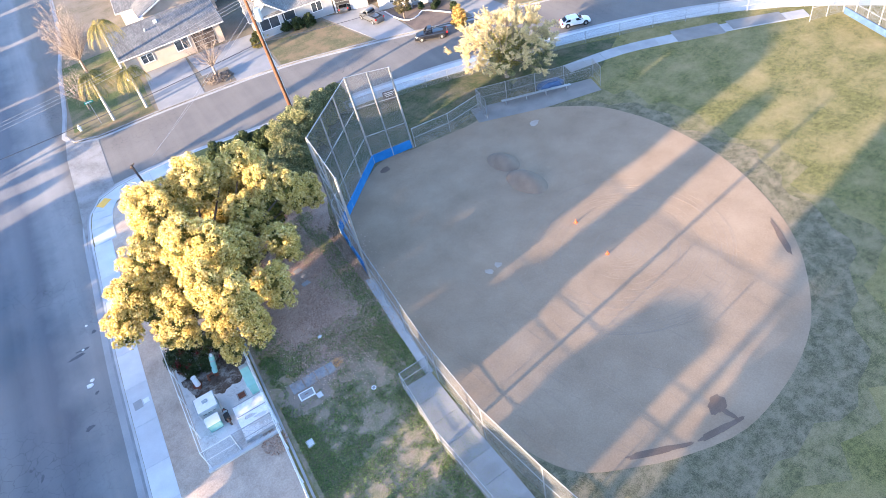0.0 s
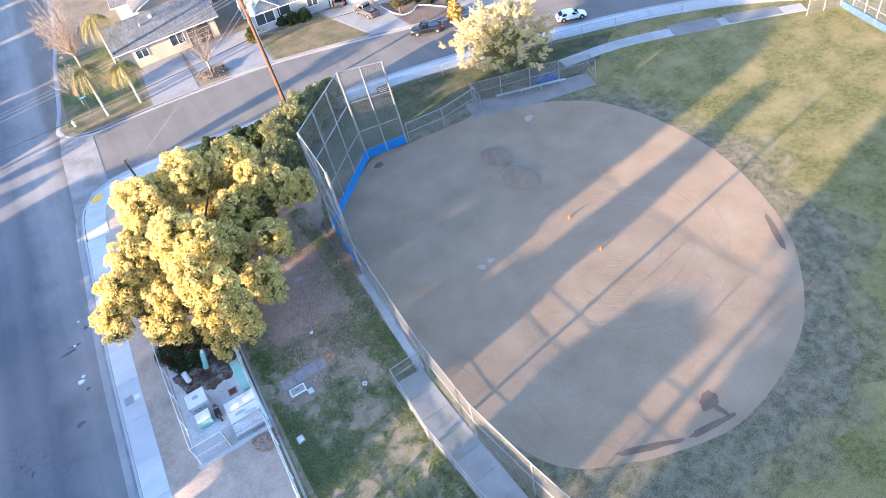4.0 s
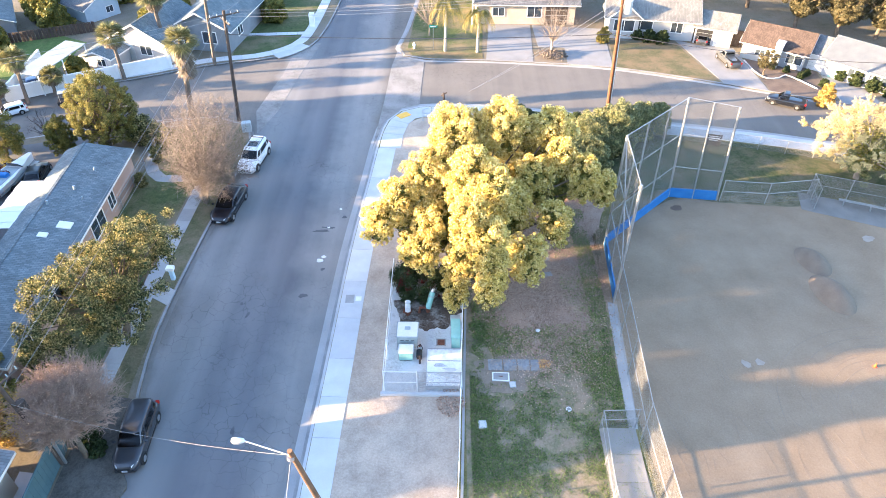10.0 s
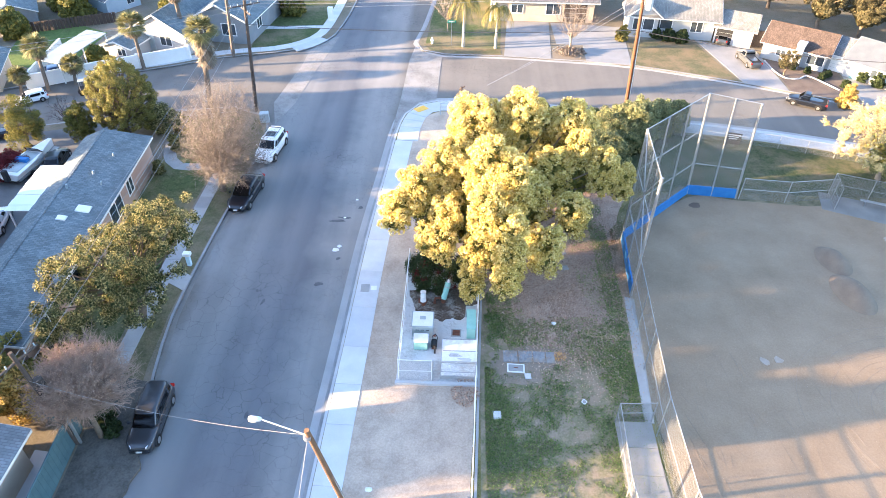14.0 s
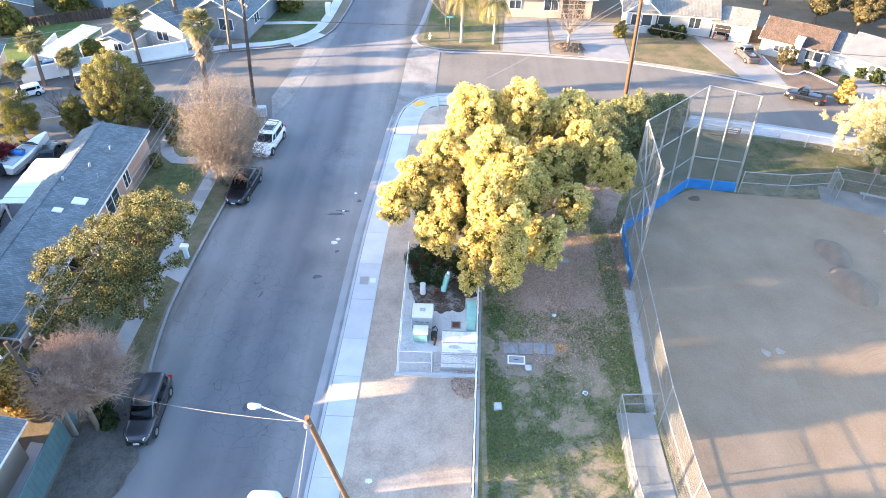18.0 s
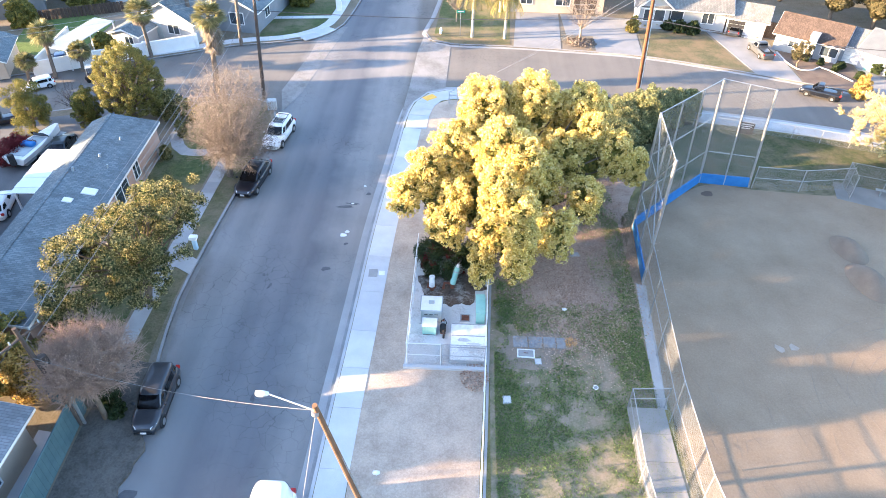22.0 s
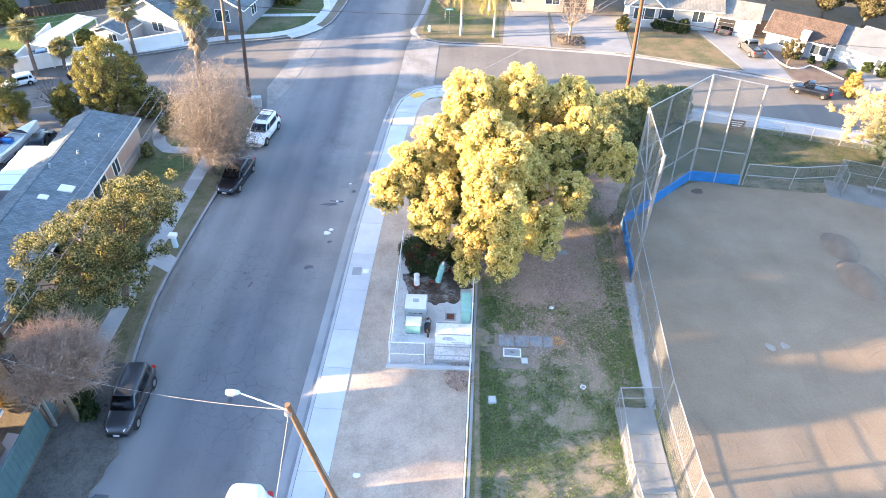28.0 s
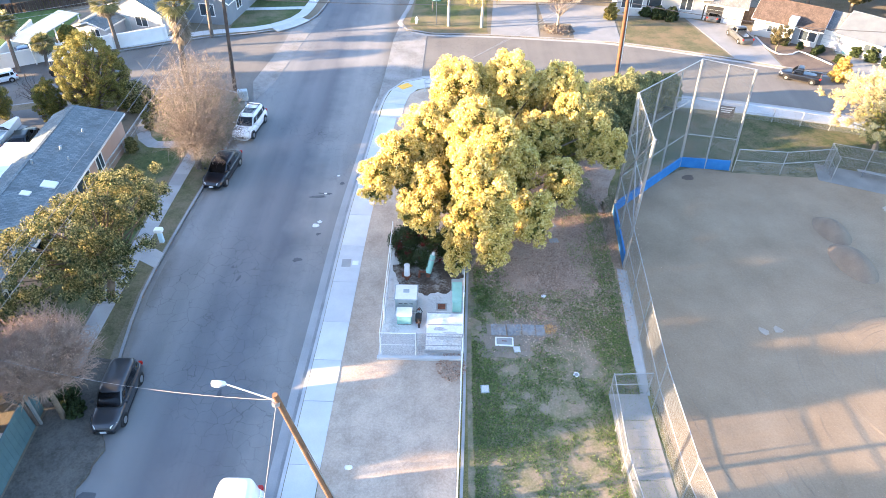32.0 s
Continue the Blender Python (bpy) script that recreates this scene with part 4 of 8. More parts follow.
for c, r in bp_:
    for i in range(12):
        d = np.array(c) - np.array((0.2, 0.2, 2.0)) + rng.normal(0, 1.3, 3)
        d /= np.linalg.norm(d)
        tip = np.array(c) + d * rng.uniform(0.3, 0.95)
        spikes.append((np.array(c), tip, 0.018, 0.009))
        for k in (0.45, 0.75, 0.98):
            q = np.array(c) * (1 - k) + tip * k
            sprays.append((tuple(q), (0.13, 0.13, 0.11)))
part("crown", leaf_cloud("crown", sprays, 95000, 0.04, BLOSSOM, rng, 0.7, 0.9, 0.4), None, blossom)
part("inner_crown", leaf_cloud("inner_crown", [((0.4, 0.2, 2.9), (2.6, 2.6, 1.6))], 5000, 0.1, LEAF_YELLOW, rng), None, blossom)
# Drooping olive leaves, their tone also painting the crown's shaded side.
droop = dome_puffs(60, (1.0, -1.5, 2.3), (2.7, 1.9, 1.3), 0.32, rng, -0.8, 0.2)
tagged(part("drooping_foliage", leaf_cloud("drooping_foliage", droop, 20000, 0.06, LEAF_DUSTY, rng, 0.6, 0.9, 0.4), None, blossom), "lower olive green foliage, crown shade put into its colour", kind="stuff")
tagged(part("twig_growth", sticks(spikes, TWIG_PALE, "twig_growth", 3), None, blossom), "thin pale flowering shoots", kind="stuff")
bush("shrub", "dry orange brown shrub beside the blossom tree", (36.5, 58.3, GROUND_Z), (0.75, 0.75, 1.4), 8, 3500, 0.07, LEAF_AMBER, rng)


def fan_palm(at, height, r, label, lean=(0, 0), skirt=1.0, girth=0.25):
    t = thing("fan_palm", label, "palm tree", at, group="fan palms across the street")
    top = Vector((lean[0], lean[1], height))
    part("trunk", tubed((0, 0, -0.1), top, girth, girth * 0.72, 10), PALM_TRUNK, t)
    for nm, count, mat_, e0, e1, l0 in (("fronds", 64, FROND, -0.45, 1.3, r), ("dead_skirt", int(34 * skirt), FROND_DEAD, -1.5, -0.8, r * 0.85)):
        vs, fs = [], []
        for i in range(count):
            az, el = i * 2.39996, rng.uniform(e0, e1)
            d = Vector((math.cos(az) * math.cos(el), math.sin(az) * math.cos(el), math.sin(el)))
            side = Vector((-math.sin(az), math.cos(az), 0))
            root = top - Vector((0, 0, rng.uniform(0, 2.0))) if nm == "dead_skirt" and skirt > 2 else top
            hub = root + d * l0 * 0.45
            nrm = d.cross(side)
            for k in range(9):
                a = -1.15 + 2.3 * k / 8
                tip = hub + (d * math.cos(a) + side * math.sin(a)) * l0 * rng.uniform(0.45, 0.62) - Vector((0, 0, 0.12 * l0))
                w = (side * math.cos(a) - d * math.sin(a)) * 0.065
                b = len(vs)
                m = hub.lerp(tip, 0.5) + nrm * 0.03
                vs += [hub, m + w, tip, m - w]
                fs.append((b, b + 1, b + 2, b + 3))
            b = len(vs)
            vs += [root, root + side * 0.03, hub + side * 0.02, hub]
            fs.append((b, b + 1, b + 2, b + 3))
        part(nm, quick_mesh(nm, np.array([tuple(v) for v in vs]), np.array(fs), mat_), None, t)
    return t


fan_palm((-31.9, 62.1, GROUND_Z), 4.6, 1.6, "fan palm with a grey trunk and dead lower fronds", (-0.1, 0.1), 1.0, 0.2)
fan_palm((-22.5, 53.5, GROUND_Z), 7.6, 1.7, "shaggy fan palm with a long skirt of dead fronds", (0.6, 0.1), 2.6, 0.26)
fan_palm((-39.2, 57.1, GROUND_Z), 4.2, 1.5, "fan palm with a leaning grey trunk", (0.15, 0.2), 0.7, 0.18)
fan_palm((-41.4, 56.3, GROUND_Z), 1.7, 1.1, "low fan palm at the end of the white wall", (0.2, 0.2), 0.5, 0.16)
fan_palm((-37.3, 58.6, GROUND_Z), 1.9, 1.2, "short fan palm by the white wall", (0.2, 0.2), 0.5, 0.16)
fan_palm((-29.2, 67.5, GROUND_Z), 6.3, 1.8, "tall fan palm behind the white house", (-0.4, 0.4))
fan_palm((-23.9, 65.9, GROUND_Z), 9.5, 1.9, "very tall thin fan palm beside the crossing", (0.5, 0.3), 1.0, 0.19)


def feather_palm(at, height, r, label):
    t = thing("feather_palm", label, "palm tree", at, group="feather palms at the far corner")
    part("trunk", tubed((0, 0, -0.1), (0.05, 0, height), 0.17, 0.11, 10), PALM_PALE, t)
    vs, fs = [], []
    for i in range(17):
        az, up = i * 2.39996, rng.uniform(0.1, 1.1)
        out = Vector((math.cos(az), math.sin(az), 0))
        side = Vector((-math.sin(az), math.cos(az), 0))
        pts = []
        for k in range(11):
            s = k / 10
            pts.append(Vector((0.05, 0, height)) + out * r * (1.1 * s - 0.25 * s * s) + Vector((0, 0, r * (up * s - (0.65 + up) * s * s * 1.08))))
        for k, (p, q) in enumerate(zip(pts, pts[1:])):
            w = side * 0.02
            b = len(vs)
            vs += [p - w, p + w, q + w, q - w]
            fs.append((b, b + 1, b + 2, b + 3))
            if k == 0:
                continue
            for sgn in (1, -1):
                for j in range(3):
                    m = p.lerp(q, j / 3)
                    tip = m + side * sgn * 0.32 + (q - p).normalized() * 0.2 - Vector((0, 0, rng.uniform(0.1, 0.4)))
                    b = len(vs)
                    g = (q - p).normalized() * 0.028
                    vs += [m - g, m + g, tip + g * 0.3, tip - g * 0.3]
                    fs.append((b, b + 1, b + 2, b + 3))
    part("fronds", quick_mesh("fronds", np.array([tuple(v) for v in vs]), np.array(fs), FROND_GOLD), None, t)
    return t


feather_palm((0.2, 69.8, GROUND_Z), 5.2, 2.2, "golden feather palm with a pale thin trunk")
feather_palm((3.7, 69.6, GROUND_Z), 4.4, 2.1, "golden feather palm with drooping fronds on the lawn")
feather_palm((3.4, 77.5, GROUND_Z), 6.8, 2.4, "taller golden feather palm beside the corner house")
bare4 = thing("bare_tree", "leafless tree in a small flower bed between driveways", "tree", (11.7, 69.3, GROUND_Z))
part("trunk", tubed((0, 0, -0.1), (0, 0, 1.5), 0.16, 0.11, 10), TWIG_PALE, bare4)
part("crown", sticks(branching((0, 0, 1.4), dome_tips(22, (0, 0, 3.6), (2.3, 2.3, 2.0), rng, -0.1), rng, 0.05, 0.7, 3, 2), TWIG_PALE, "crown", 3), None, bare4)
bare5 = thing("bare_tree", "tall brownish bare tree along the far street", "tree", (-0.3, 84, GROUND_Z))
part("crown", sticks([((0, 0, -0.1), (0, 0, 1.8), 0.2, 0.15)] + branching((0, 0, 1.7), dome_tips(44, (0, 0.6, 5.0), (2.3, 3.0, 3.6), rng, -0.5), rng, 0.05, 1.0, 5, 3), TWIG_PALE, "crown", 3), None, bare5)
bare6 = thing("bare_tree", "small leafless tree on the corner lawn", "tree", (-1.6, 74, GROUND_Z))
part("crown", sticks([((0, 0, -0.1), (0, 0, 1.3), 0.11, 0.08)] + branching((0, 0, 1.2), dome_tips(24, (0, 0, 3.0), (1.8, 1.8, 1.9), rng, -0.3), rng, 0.04, 0.7, 4, 2), TWIG_PALE, "crown", 3), None, bare6)
for x, y, r, h in ((41.5, 77.5, 2.3, 5.6), (45.5, 75.5, 2.2, 5.2), (43.5, 81.0, 2.8, 6.4), (49.5, 74.5, 2.4, 5.4), (48.5, 80.0, 3.0, 6.6), (53.5, 73.0, 2.6, 5.4), (38.0, 84.0, 2.8, 5.0), (54.0, 80.0, 3.2, 7.0), (33.0, 90.0, 3.0, 6.0), (60.0, 70.0, 3.2, 6.0), (28.0, 99.0, 4.0, 7.5), (44.0, 92.0, 4.5, 8.0), (62.0, 84.0, 4.5, 8.0)):
    tree = []
    for i in range(7):
        a = i * 2.4
        tree += dome_puffs(9, (math.cos(a) * r * 0.55, math.sin(a) * r * 0.55, h * (0.5 + 0.07 * i)), (r * 0.42, r * 0.42, h * 0.2), r * 0.2, rng, -0.9, 0.2)
    leafy_tree("backyard_tree", "ragged brown olive backyard tree behind the houses", (x, y, GROUND_Z), tree, 11000, 0.1, LEAF_FAR, rng, (0, 0, h * 0.35), 0.2, [((0, 0, h * 0.55), (r * 0.6, r * 0.6, h * 0.32))])
for x, y, rx, rz in ((-48.4, 69.2, 1.2, 2.0), (-36.6, 62.6, 0.9, 1.3), (-33.5, 75, 1.1, 1.6), (-30.5, 76, 1.5, 2.2), (-47, 78, 1.8, 2.6), (-40.5, 84, 1.8, 2.4), (-20, 78, 1.2, 1.6), (-22, 84, 1.5, 2.4), (-53, 66, 2, 2.8), (-44.5, 75, 1.4, 2.0)):
    bush("far_tree", "rounded green backyard tree beyond the crossing", (x, y, GROUND_Z), (rx, rx, rz), 14, 6000, 0.15, LEAF_GREEN, rng)
bush("red_shrub", "dark red leafed shrub beside the boat", (-35.0, 42.7, GROUND_Z), (1.1, 1.5, 1.2), 16, 14000, 0.05, LEAF_RED, rng)
for x, y, rx, rz in ((-23.6, 43.5, 0.35, 0.8), (-23.5, 47.0, 0.4, 1.0), (-23.7, 34.5, 0.6, 1.2), (-23.2, 30.4, 0.8, 1.5), (-26.0, 50.6, 1.3, 1.4), (-24.4, 50.0, 1.0, 1.1), (-21.8, 24.6, 1.2, 2.2)):
    bush("yard_shrub", "green shrub growing beside the house", (x, y, GROUND_Z), (rx, rx, rz), 8, 3000, 0.08, LEAF_OLIVE, rng)
bush("yard_shrub", "orange yellow shrub behind the utility pole", (-22.3, 20.6, GROUND_Z), (1.1, 1.1, 2.5), 9, 5000, 0.07, LEAF_AMBER, rng)
for x, y, rx, rz in ((-17.5, 19.7, 0.5, 0.6), (-18.2, 20.4, 0.55, 0.9)):
    bush("verge_shrub", "low dark green leafy plants under the bare tree", (x, y, GROUND_Z), (rx, rx * 1.1, rz * 0.6), 9, 2600, 0.05, LEAF_DARK, rng)
for x, y, r in ((23.1, 73.0, 0.62), (24.5, 72.6, 0.62), (21.9, 73.7, 0.5)):
    bush("clipped_shrub", "clipped round green shrub before the house", (x, y, GROUND_Z), (r, r, r * 1.5), 9, 3000, 0.07, LEAF_DARK, rng)
for x, y, r in ((19.4, 74.6, 0.6), (21.2, 74.4, 0.6), (17.9, 72.6, 0.6)):
    bush("yellow_shrub", "yellow green spiky shrub before the house", (x, y, GROUND_Z), (r, r, r * 1.8), 9, 3000, 0.1, FROND_GOLD, rng)
for x, y, r in ((35.7, 65.4, 0.3), (36.6, 64.0, 0.3), (37.4, 64.6, 0.32), (38.2, 62.2, 0.36), (34.5, 66.3, 0.3), (33.6, 66.6, 0.26)):
    bush("front_shrub", "low dark green shrub in a front bed", (x, y, GROUND_Z), (r, r, r * 1.6), 8, 2500, 0.07, LEAF_DARK, rng)
for x, y, r in ((41.6, 62.6, 0.6), (42.7, 61.4, 0.62), (43.8, 60.2, 0.6), (40.6, 63.8, 0.5)):
    bush("front_hedge", "dark clipped hedge shrub before the pale house", (x, y, GROUND_Z), (r, r, r * 1.5), 9, 3000, 0.07, LEAF_DARK, rng)
leafy_tree("yard_tree", "small brown leafed tree in the front bed", (33.1, 64.6, GROUND_Z), dome_puffs(26, (0, 0, 1.7), (0.8, 0.8, 0.8), 0.25, rng, -0.8), 7000, 0.05, LEAF_FAR, rng, (0, 0, 0.8), 0.08)
bush("flower_bed", "low dry plants filling the bed under the bare tree", (11.7, 68.8, GROUND_Z), (1.5, 1.2, 0.4), 12, 3000, 0.05, bpy.data.materials["withered_leaves"], rng)


# ---- fences ----
def fence_run(name, points, height, label, category="fence", post_r=0.035, rail_r=0.024, every=3.0, mid=True, material=None, mesh=True, base=GROUND_Z, bottom=0.05):
    """A chain-link fence along points (x, y): posts, rails and wire, each a part."""
    material = material or STEEL
    f = thing(name, label, category)
    for a, b in zip(points, points[1:]):
        a, b = Vector((*a, base)), Vector((*b, base))
        n = max(1, round((b - a).length / every))
        up = Vector((0, 0, height))
        for i in range(n + (1 if b.to_2d() == Vector(points[-1][:2]) else 0)):
            p = a.lerp(b, i / n)
            post = part("post", tubed(p - Vector((0, 0, 0.08)), p + up, post_r, post_r, 8), material, f)
            cap = bmesh.new()
            bmesh.ops.create_uvsphere(cap, u_segments=8, v_segments=5, radius=post_r * 1.35, matrix=Matrix.Translation(p + up))
            part("post_cap", cap, material, post)
        part("rail", tubed(a + up, b + up, rail_r, rail_r, 6), material, f)
        if mid:
            part("rail", tubed(a + up * 0.5, b + up * 0.5, rail_r, rail_r, 6), material, f)
        if mesh:
            part("wire_mesh", mesh_of("wire_mesh", [a + Vector((0, 0, bottom)), b + Vector((0, 0, bottom)), b + up, a + up], [(0, 1, 2, 3)], CHAIN), None, f)
    return f


# backstop behind home plate
BS = [((11.3, 31.1), 9.0, 0.0), ((11.7, 36.8), 8.9, 0.0), ((17.75, 42.8), 8.5, -0.4), ((21.4, 42.4), 8.0, -0.45)]
backstop = thing("backstop", "tall chain-link backstop with steel posts and blue boards", "backstop")
for (a, ha, la), (b, hb, lb), bays in zip(BS, BS[1:], (2, 3, 2)):
    a, b = Vector((*a, GROUND_Z)), Vector((*b, GROUND_Z))
    ua, ub = Vector((la, 0, ha)), Vector((lb, 0, hb))
    for i in range(bays):
        k = i / bays
        p, u = a.lerp(b, k), ua.lerp(ub, k)
        part("post", tubed(p - Vector((0, 0, 0.1)), p + u, 0.085 if i == 0 else 0.06, 0.085 if i == 0 else 0.06, 10), STEEL, backstop)
    for k in (0.33, 0.66, 1.0):
        part("rail", tubed(a + ua * k, b + ub * k, 0.03, 0.03, 8), STEEL, backstop)
    part("wire_mesh", mesh_of("wire_mesh", [a, b, b + ub, a + ua], [(0, 1, 2, 3)], CHAIN), None, backstop)
    d = (b - a).normalized()
    nrm = Vector((-d.y, d.x, 0)) * 0.05
    n = max(2, round((b - a).length / 2.4))
    for i in range(n):
        p, q = a.lerp(b, i / n) + d * 0.015, a.lerp(b, (i + 1) / n) - d * 0.015
        bm = bmesh.new()
        c = [p - nrm, q - nrm, q + nrm, p + nrm]
        low = [bm.verts.new(v + Vector((0, 0, 0.02))) for v in c]
        top = [bm.verts.new(v + Vector((0, 0, 0.85))) for v in c]
        bm.faces.new(top)
        for j in range(4):
            bm.faces.new((low[j], low[(j + 1) % 4], top[(j + 1) % 4], top[j]))
        part("kickboard", bm, BLUE_PAINT, backstop, "blue painted board")
end = Vector((*BS[-1][0], GROUND_Z))
part("post", tubed(end - Vector((0, 0, 0.1)), end + Vector((-0.45, 0, 8.0)), 0.085, 0.085, 10), STEEL, backstop)
first = Vector((*BS[0][0], GROUND_Z))
part("post_sleeve", tubed(first + Vector((0, 0, 4.2)), first + Vector((0, 0, 9.05)), 0.095, 0.095, 10), STEEL, backstop, "white weathered sleeve")
mid = Vector((*BS[1][0], GROUND_Z))
part("brace", tubed(first + Vector((0, 0, 3.0)), mid + Vector((0, 0, 8.8)), 0.04, 0.04, 6), STEEL, backstop)
part("brace", tubed(first + Vector((0, 0, 9.0)), mid + Vector((0, 0, 3.0)), 0.04, 0.04, 6), STEEL, backstop)

fence_run("infield_fence", [(11.25, 30.9), (10.92, 25.0), (10.68, 20.5), (10.75, 15.5), (11.35, 11.0), (12.2, 6.0)], 3.3, "tall chain-link fence along the infield, galvanised posts", every=3.5)
structure("mow_strip", plate([(10.85, 31.0), (11.45, 30.8), (11.05, 25.0), (10.75, 21.3), (10.25, 21.3), (10.45, 25)], 0.05, GROUND_Z + 0.025), PAVE_OLD, "narrow concrete strip under the infield fence", "pavement")
PAVE_DUGOUT = surface("worn_dugout_concrete", (0.25, 0.235, 0.215), (0.36, 0.342, 0.315), 0.9, 22, 0.9, 0, 0.2, 0.3, 0.12)
bench_line = [Vector((9.65, y, 0)) for y in np.arange(21.7, 2.0, -1.6)]
bench_line = [Vector((9.6 + 0.05 * max(0, 18 - p.y), p.y - 0.35, 0)) for p in bench_line]
slabs("dugout_floor", bench_line, 1.0, -0.95, GROUND_Z + 0.04, 1.6, PAVE_DUGOUT, "concrete slab floor of the players' bench area")
fence_run("dugout_fence", [(10.6, 21.4), (8.68, 21.3), (8.5, 17.0), (8.9, 12.0), (9.5, 6.0)], 1.6, "low chain-link fence round the players' bench area", every=2.5)
fence_run("side_fence", [(21.6, 42.3), (25.0, 42.0), (28.8, 42.6)], 1.9, "chain-link fence beside the infield, galvanised posts", every=2.6)
structure("dugout_floor_2", plate([(28.2, 43.6), (38.9, 39.7), (38.3, 37.6), (33, 39.0), (27.6, 41.3)], 0.05, GROUND_Z + 0.03), GUTTER_WORN, "concrete floor of the far players' bench area", "pavement")
fence_run("far_dugout_fence", [(28.5, 41.3), (28.9, 43.4), (39.2, 39.8), (38.7, 38.2)], 1.9, "chain-link fence round the far bench area", every=2.6, post_r=0.028, rail_r=0.017)
bench = thing("bench", "long pale players' bench on steel legs", "bench", (33.6, 40.9, GROUND_Z + 0.03), -21)
part("seat", boxed(-3.2, 3.2, -0.15, 0.15, 0.42, 0.47, 0.01), STEEL, bench)
for x in (-2.8, -0.9, 0.9, 2.8):
    part("leg", boxed(x - 0.03, x + 0.03, -0.12, 0.12, 0, 0.42), STEEL, bench)
TARP = surface("faded_blue_tarpaulin", (0.03, 0.06, 0.14), (0.07, 0.12, 0.22), 2, 20, 0.7)
tarp = bmesh.new()
bmesh.ops.create_icosphere(tarp, subdivisions=3, radius=1.0)
for v in tarp.verts:
    k = 1 + 0.18 * noise.noise(v.co * 2.3)
    v.co = Vector((v.co.x * 1.3 * k, v.co.y * 0.55 * k, max(0, v.co.z) * 0.75 * k))
solo("tarp_heap", tarp, TARP, "crumpled blue tarpaulin heap beside the far bench", "tarpaulin", (35.6, 41.4, GROUND_Z + 0.02), -20)

# park boundary
PARK_LINE = [(17.0, 52.3), (19.5, 51.7), (23.4, 50.9), (27.3, 50.0), (31.5, 48.7), (37, 47.0), (42.8, 45.0), (49, 42.4), (54.8, 39.6), (59, 36.4), (62.5, 33.0)]
fence_run("park_fence", PARK_LINE, 1.25, "waist-high chain-link fence along the cross street", every=2.9, post_r=0.026)
sign = thing("park_sign", "brown notice board on the park fence", "sign", (23.55, 50.55, GROUND_Z), -12)
part("board", boxed(-0.62, 0.62, -0.03, 0.03, 0.05, 1.1, 0.01), WOOD_DARK, sign)
for i, z in enumerate((0.9, 0.72, 0.54)):
    part("writing", boxed(-0.5 + 0.06 * i, 0.5 - 0.09 * i, -0.042, -0.032, z, z + 0.07), WHITE, sign, "unreadable pale writing")
walk2 = smooth_line([(38.5, 42.6), (44, 41.5), (49, 39.4), (54, 37.0), (60, 33.8)], 1.8)
slabs("park_path", walk2, 0.75, -0.75, GROUND_Z + 0.02, 1.8, PAVE_OLD, "narrow concrete path across the park grass")
structure("path_pad", plate([(49.5, 40.6), (53.5, 38.6), (52.6, 36.6), (48.6, 38.6)], 0.05, GROUND_Z + 0.032), GUTTER_WORN, "square concrete pad beside the park path", "pavement")
structure("path_pad_2", plate([(54.2, 38.2), (58.6, 35.8), (57.9, 34.3), (53.5, 36.6)], 0.05, GROUND_Z + 0.032), GUTTER_WORN, "square concrete pad beside the park path", "pavement")
fence_run("far_backstop", [(58.8, 32.6), (62.0, 31.6), (60.3, 26.0)], 2.6, "far chain-link backstop with a blue board", every=1.6)
solo("far_kickboard", boxed(0, 5.6, -0.05, 0.05, 0, 0.6), TARP, "blue board at the foot of the far backstop", "board", (61.9, 31.4, GROUND_Z), -107)

# infield marks
def mound(x, y, rx, ry, h, turn, label):
    bm = bmesh.new()
    n = 26
    rows = []
    for i in range(9):
        r = i / 8
        rows.append([bm.verts.new((rx * r * math.cos(k * math.tau / n), ry * r * math.sin(k * math.tau / n), h * (1 - r * r) ** 1.2 + 0.03 * noise.noise((x + r * 3, k * 0.7, 0)) * (1 - r))) for k in range(n)])
    for a, b in zip(rows, rows[1:]):
        for k in range(n):
            if a is rows[0]:
                bm.faces.new((rows[0][0], b[k], b[(k + 1) % n])) if k else None
            else:
                bm.faces.new((a[k], b[k], b[(k + 1) % n], a[(k + 1) % n]))
    return solo("dirt_mound", bm, DIRT_DARK, label, "mound", (x, y, GROUND_Z + 0.012), turn, smooth=True, group="mounds on the infield")


DIRT_DARK = surface("loose_dark_dirt", (0.175, 0.134, 0.098), (0.255, 0.2, 0.147), 0.9, 14, 0.97, 0, 0.08, 0.5)
DIRT_WET = surface("damp_dirt", (0.11, 0.078, 0.056), (0.17, 0.124, 0.09), 0.9, 14, 0.8, 0, 0.2, 0.5)
mound(25.9, 35.2, 1.05, 1.6, 0.7, 10, "low heap of loose dark dirt on the infield")
mound(25.8, 31.9, 1.2, 1.95, 0.85, 10, "larger heap of loose dark dirt on the infield")

Z_IN = GROUND_Z + 0.02
patch("damp_patch", (22.0, 9.7), 0.62, 0.45, 40, DIRT_WET, "dark damp patch of dirt", Z_IN + 0.012, 1)
patch("damp_patch_6", (22.05, 9.0), 0.16, 0.5, 10, DIRT_WET, "dark damp streak running to the infield edge", Z_IN + 0.02, 7)
patch("damp_patch_2", (21.0, 8.55), 1.3, 0.2, -8, DIRT_WET, "dark damp streak at the infield edge", Z_IN + 0.016, 2)
patch("damp_patch_3", (17.6, 9.55), 1.7, 0.2, -24, DIRT_WET, "dark damp streak at the infield edge", Z_IN + 0.012, 3)
patch("damp_patch_4", (34.6, 15.9), 0.22, 1.6, -28, DIRT_WET, "dark damp streak at the infield edge", Z_IN + 0.012, 4)
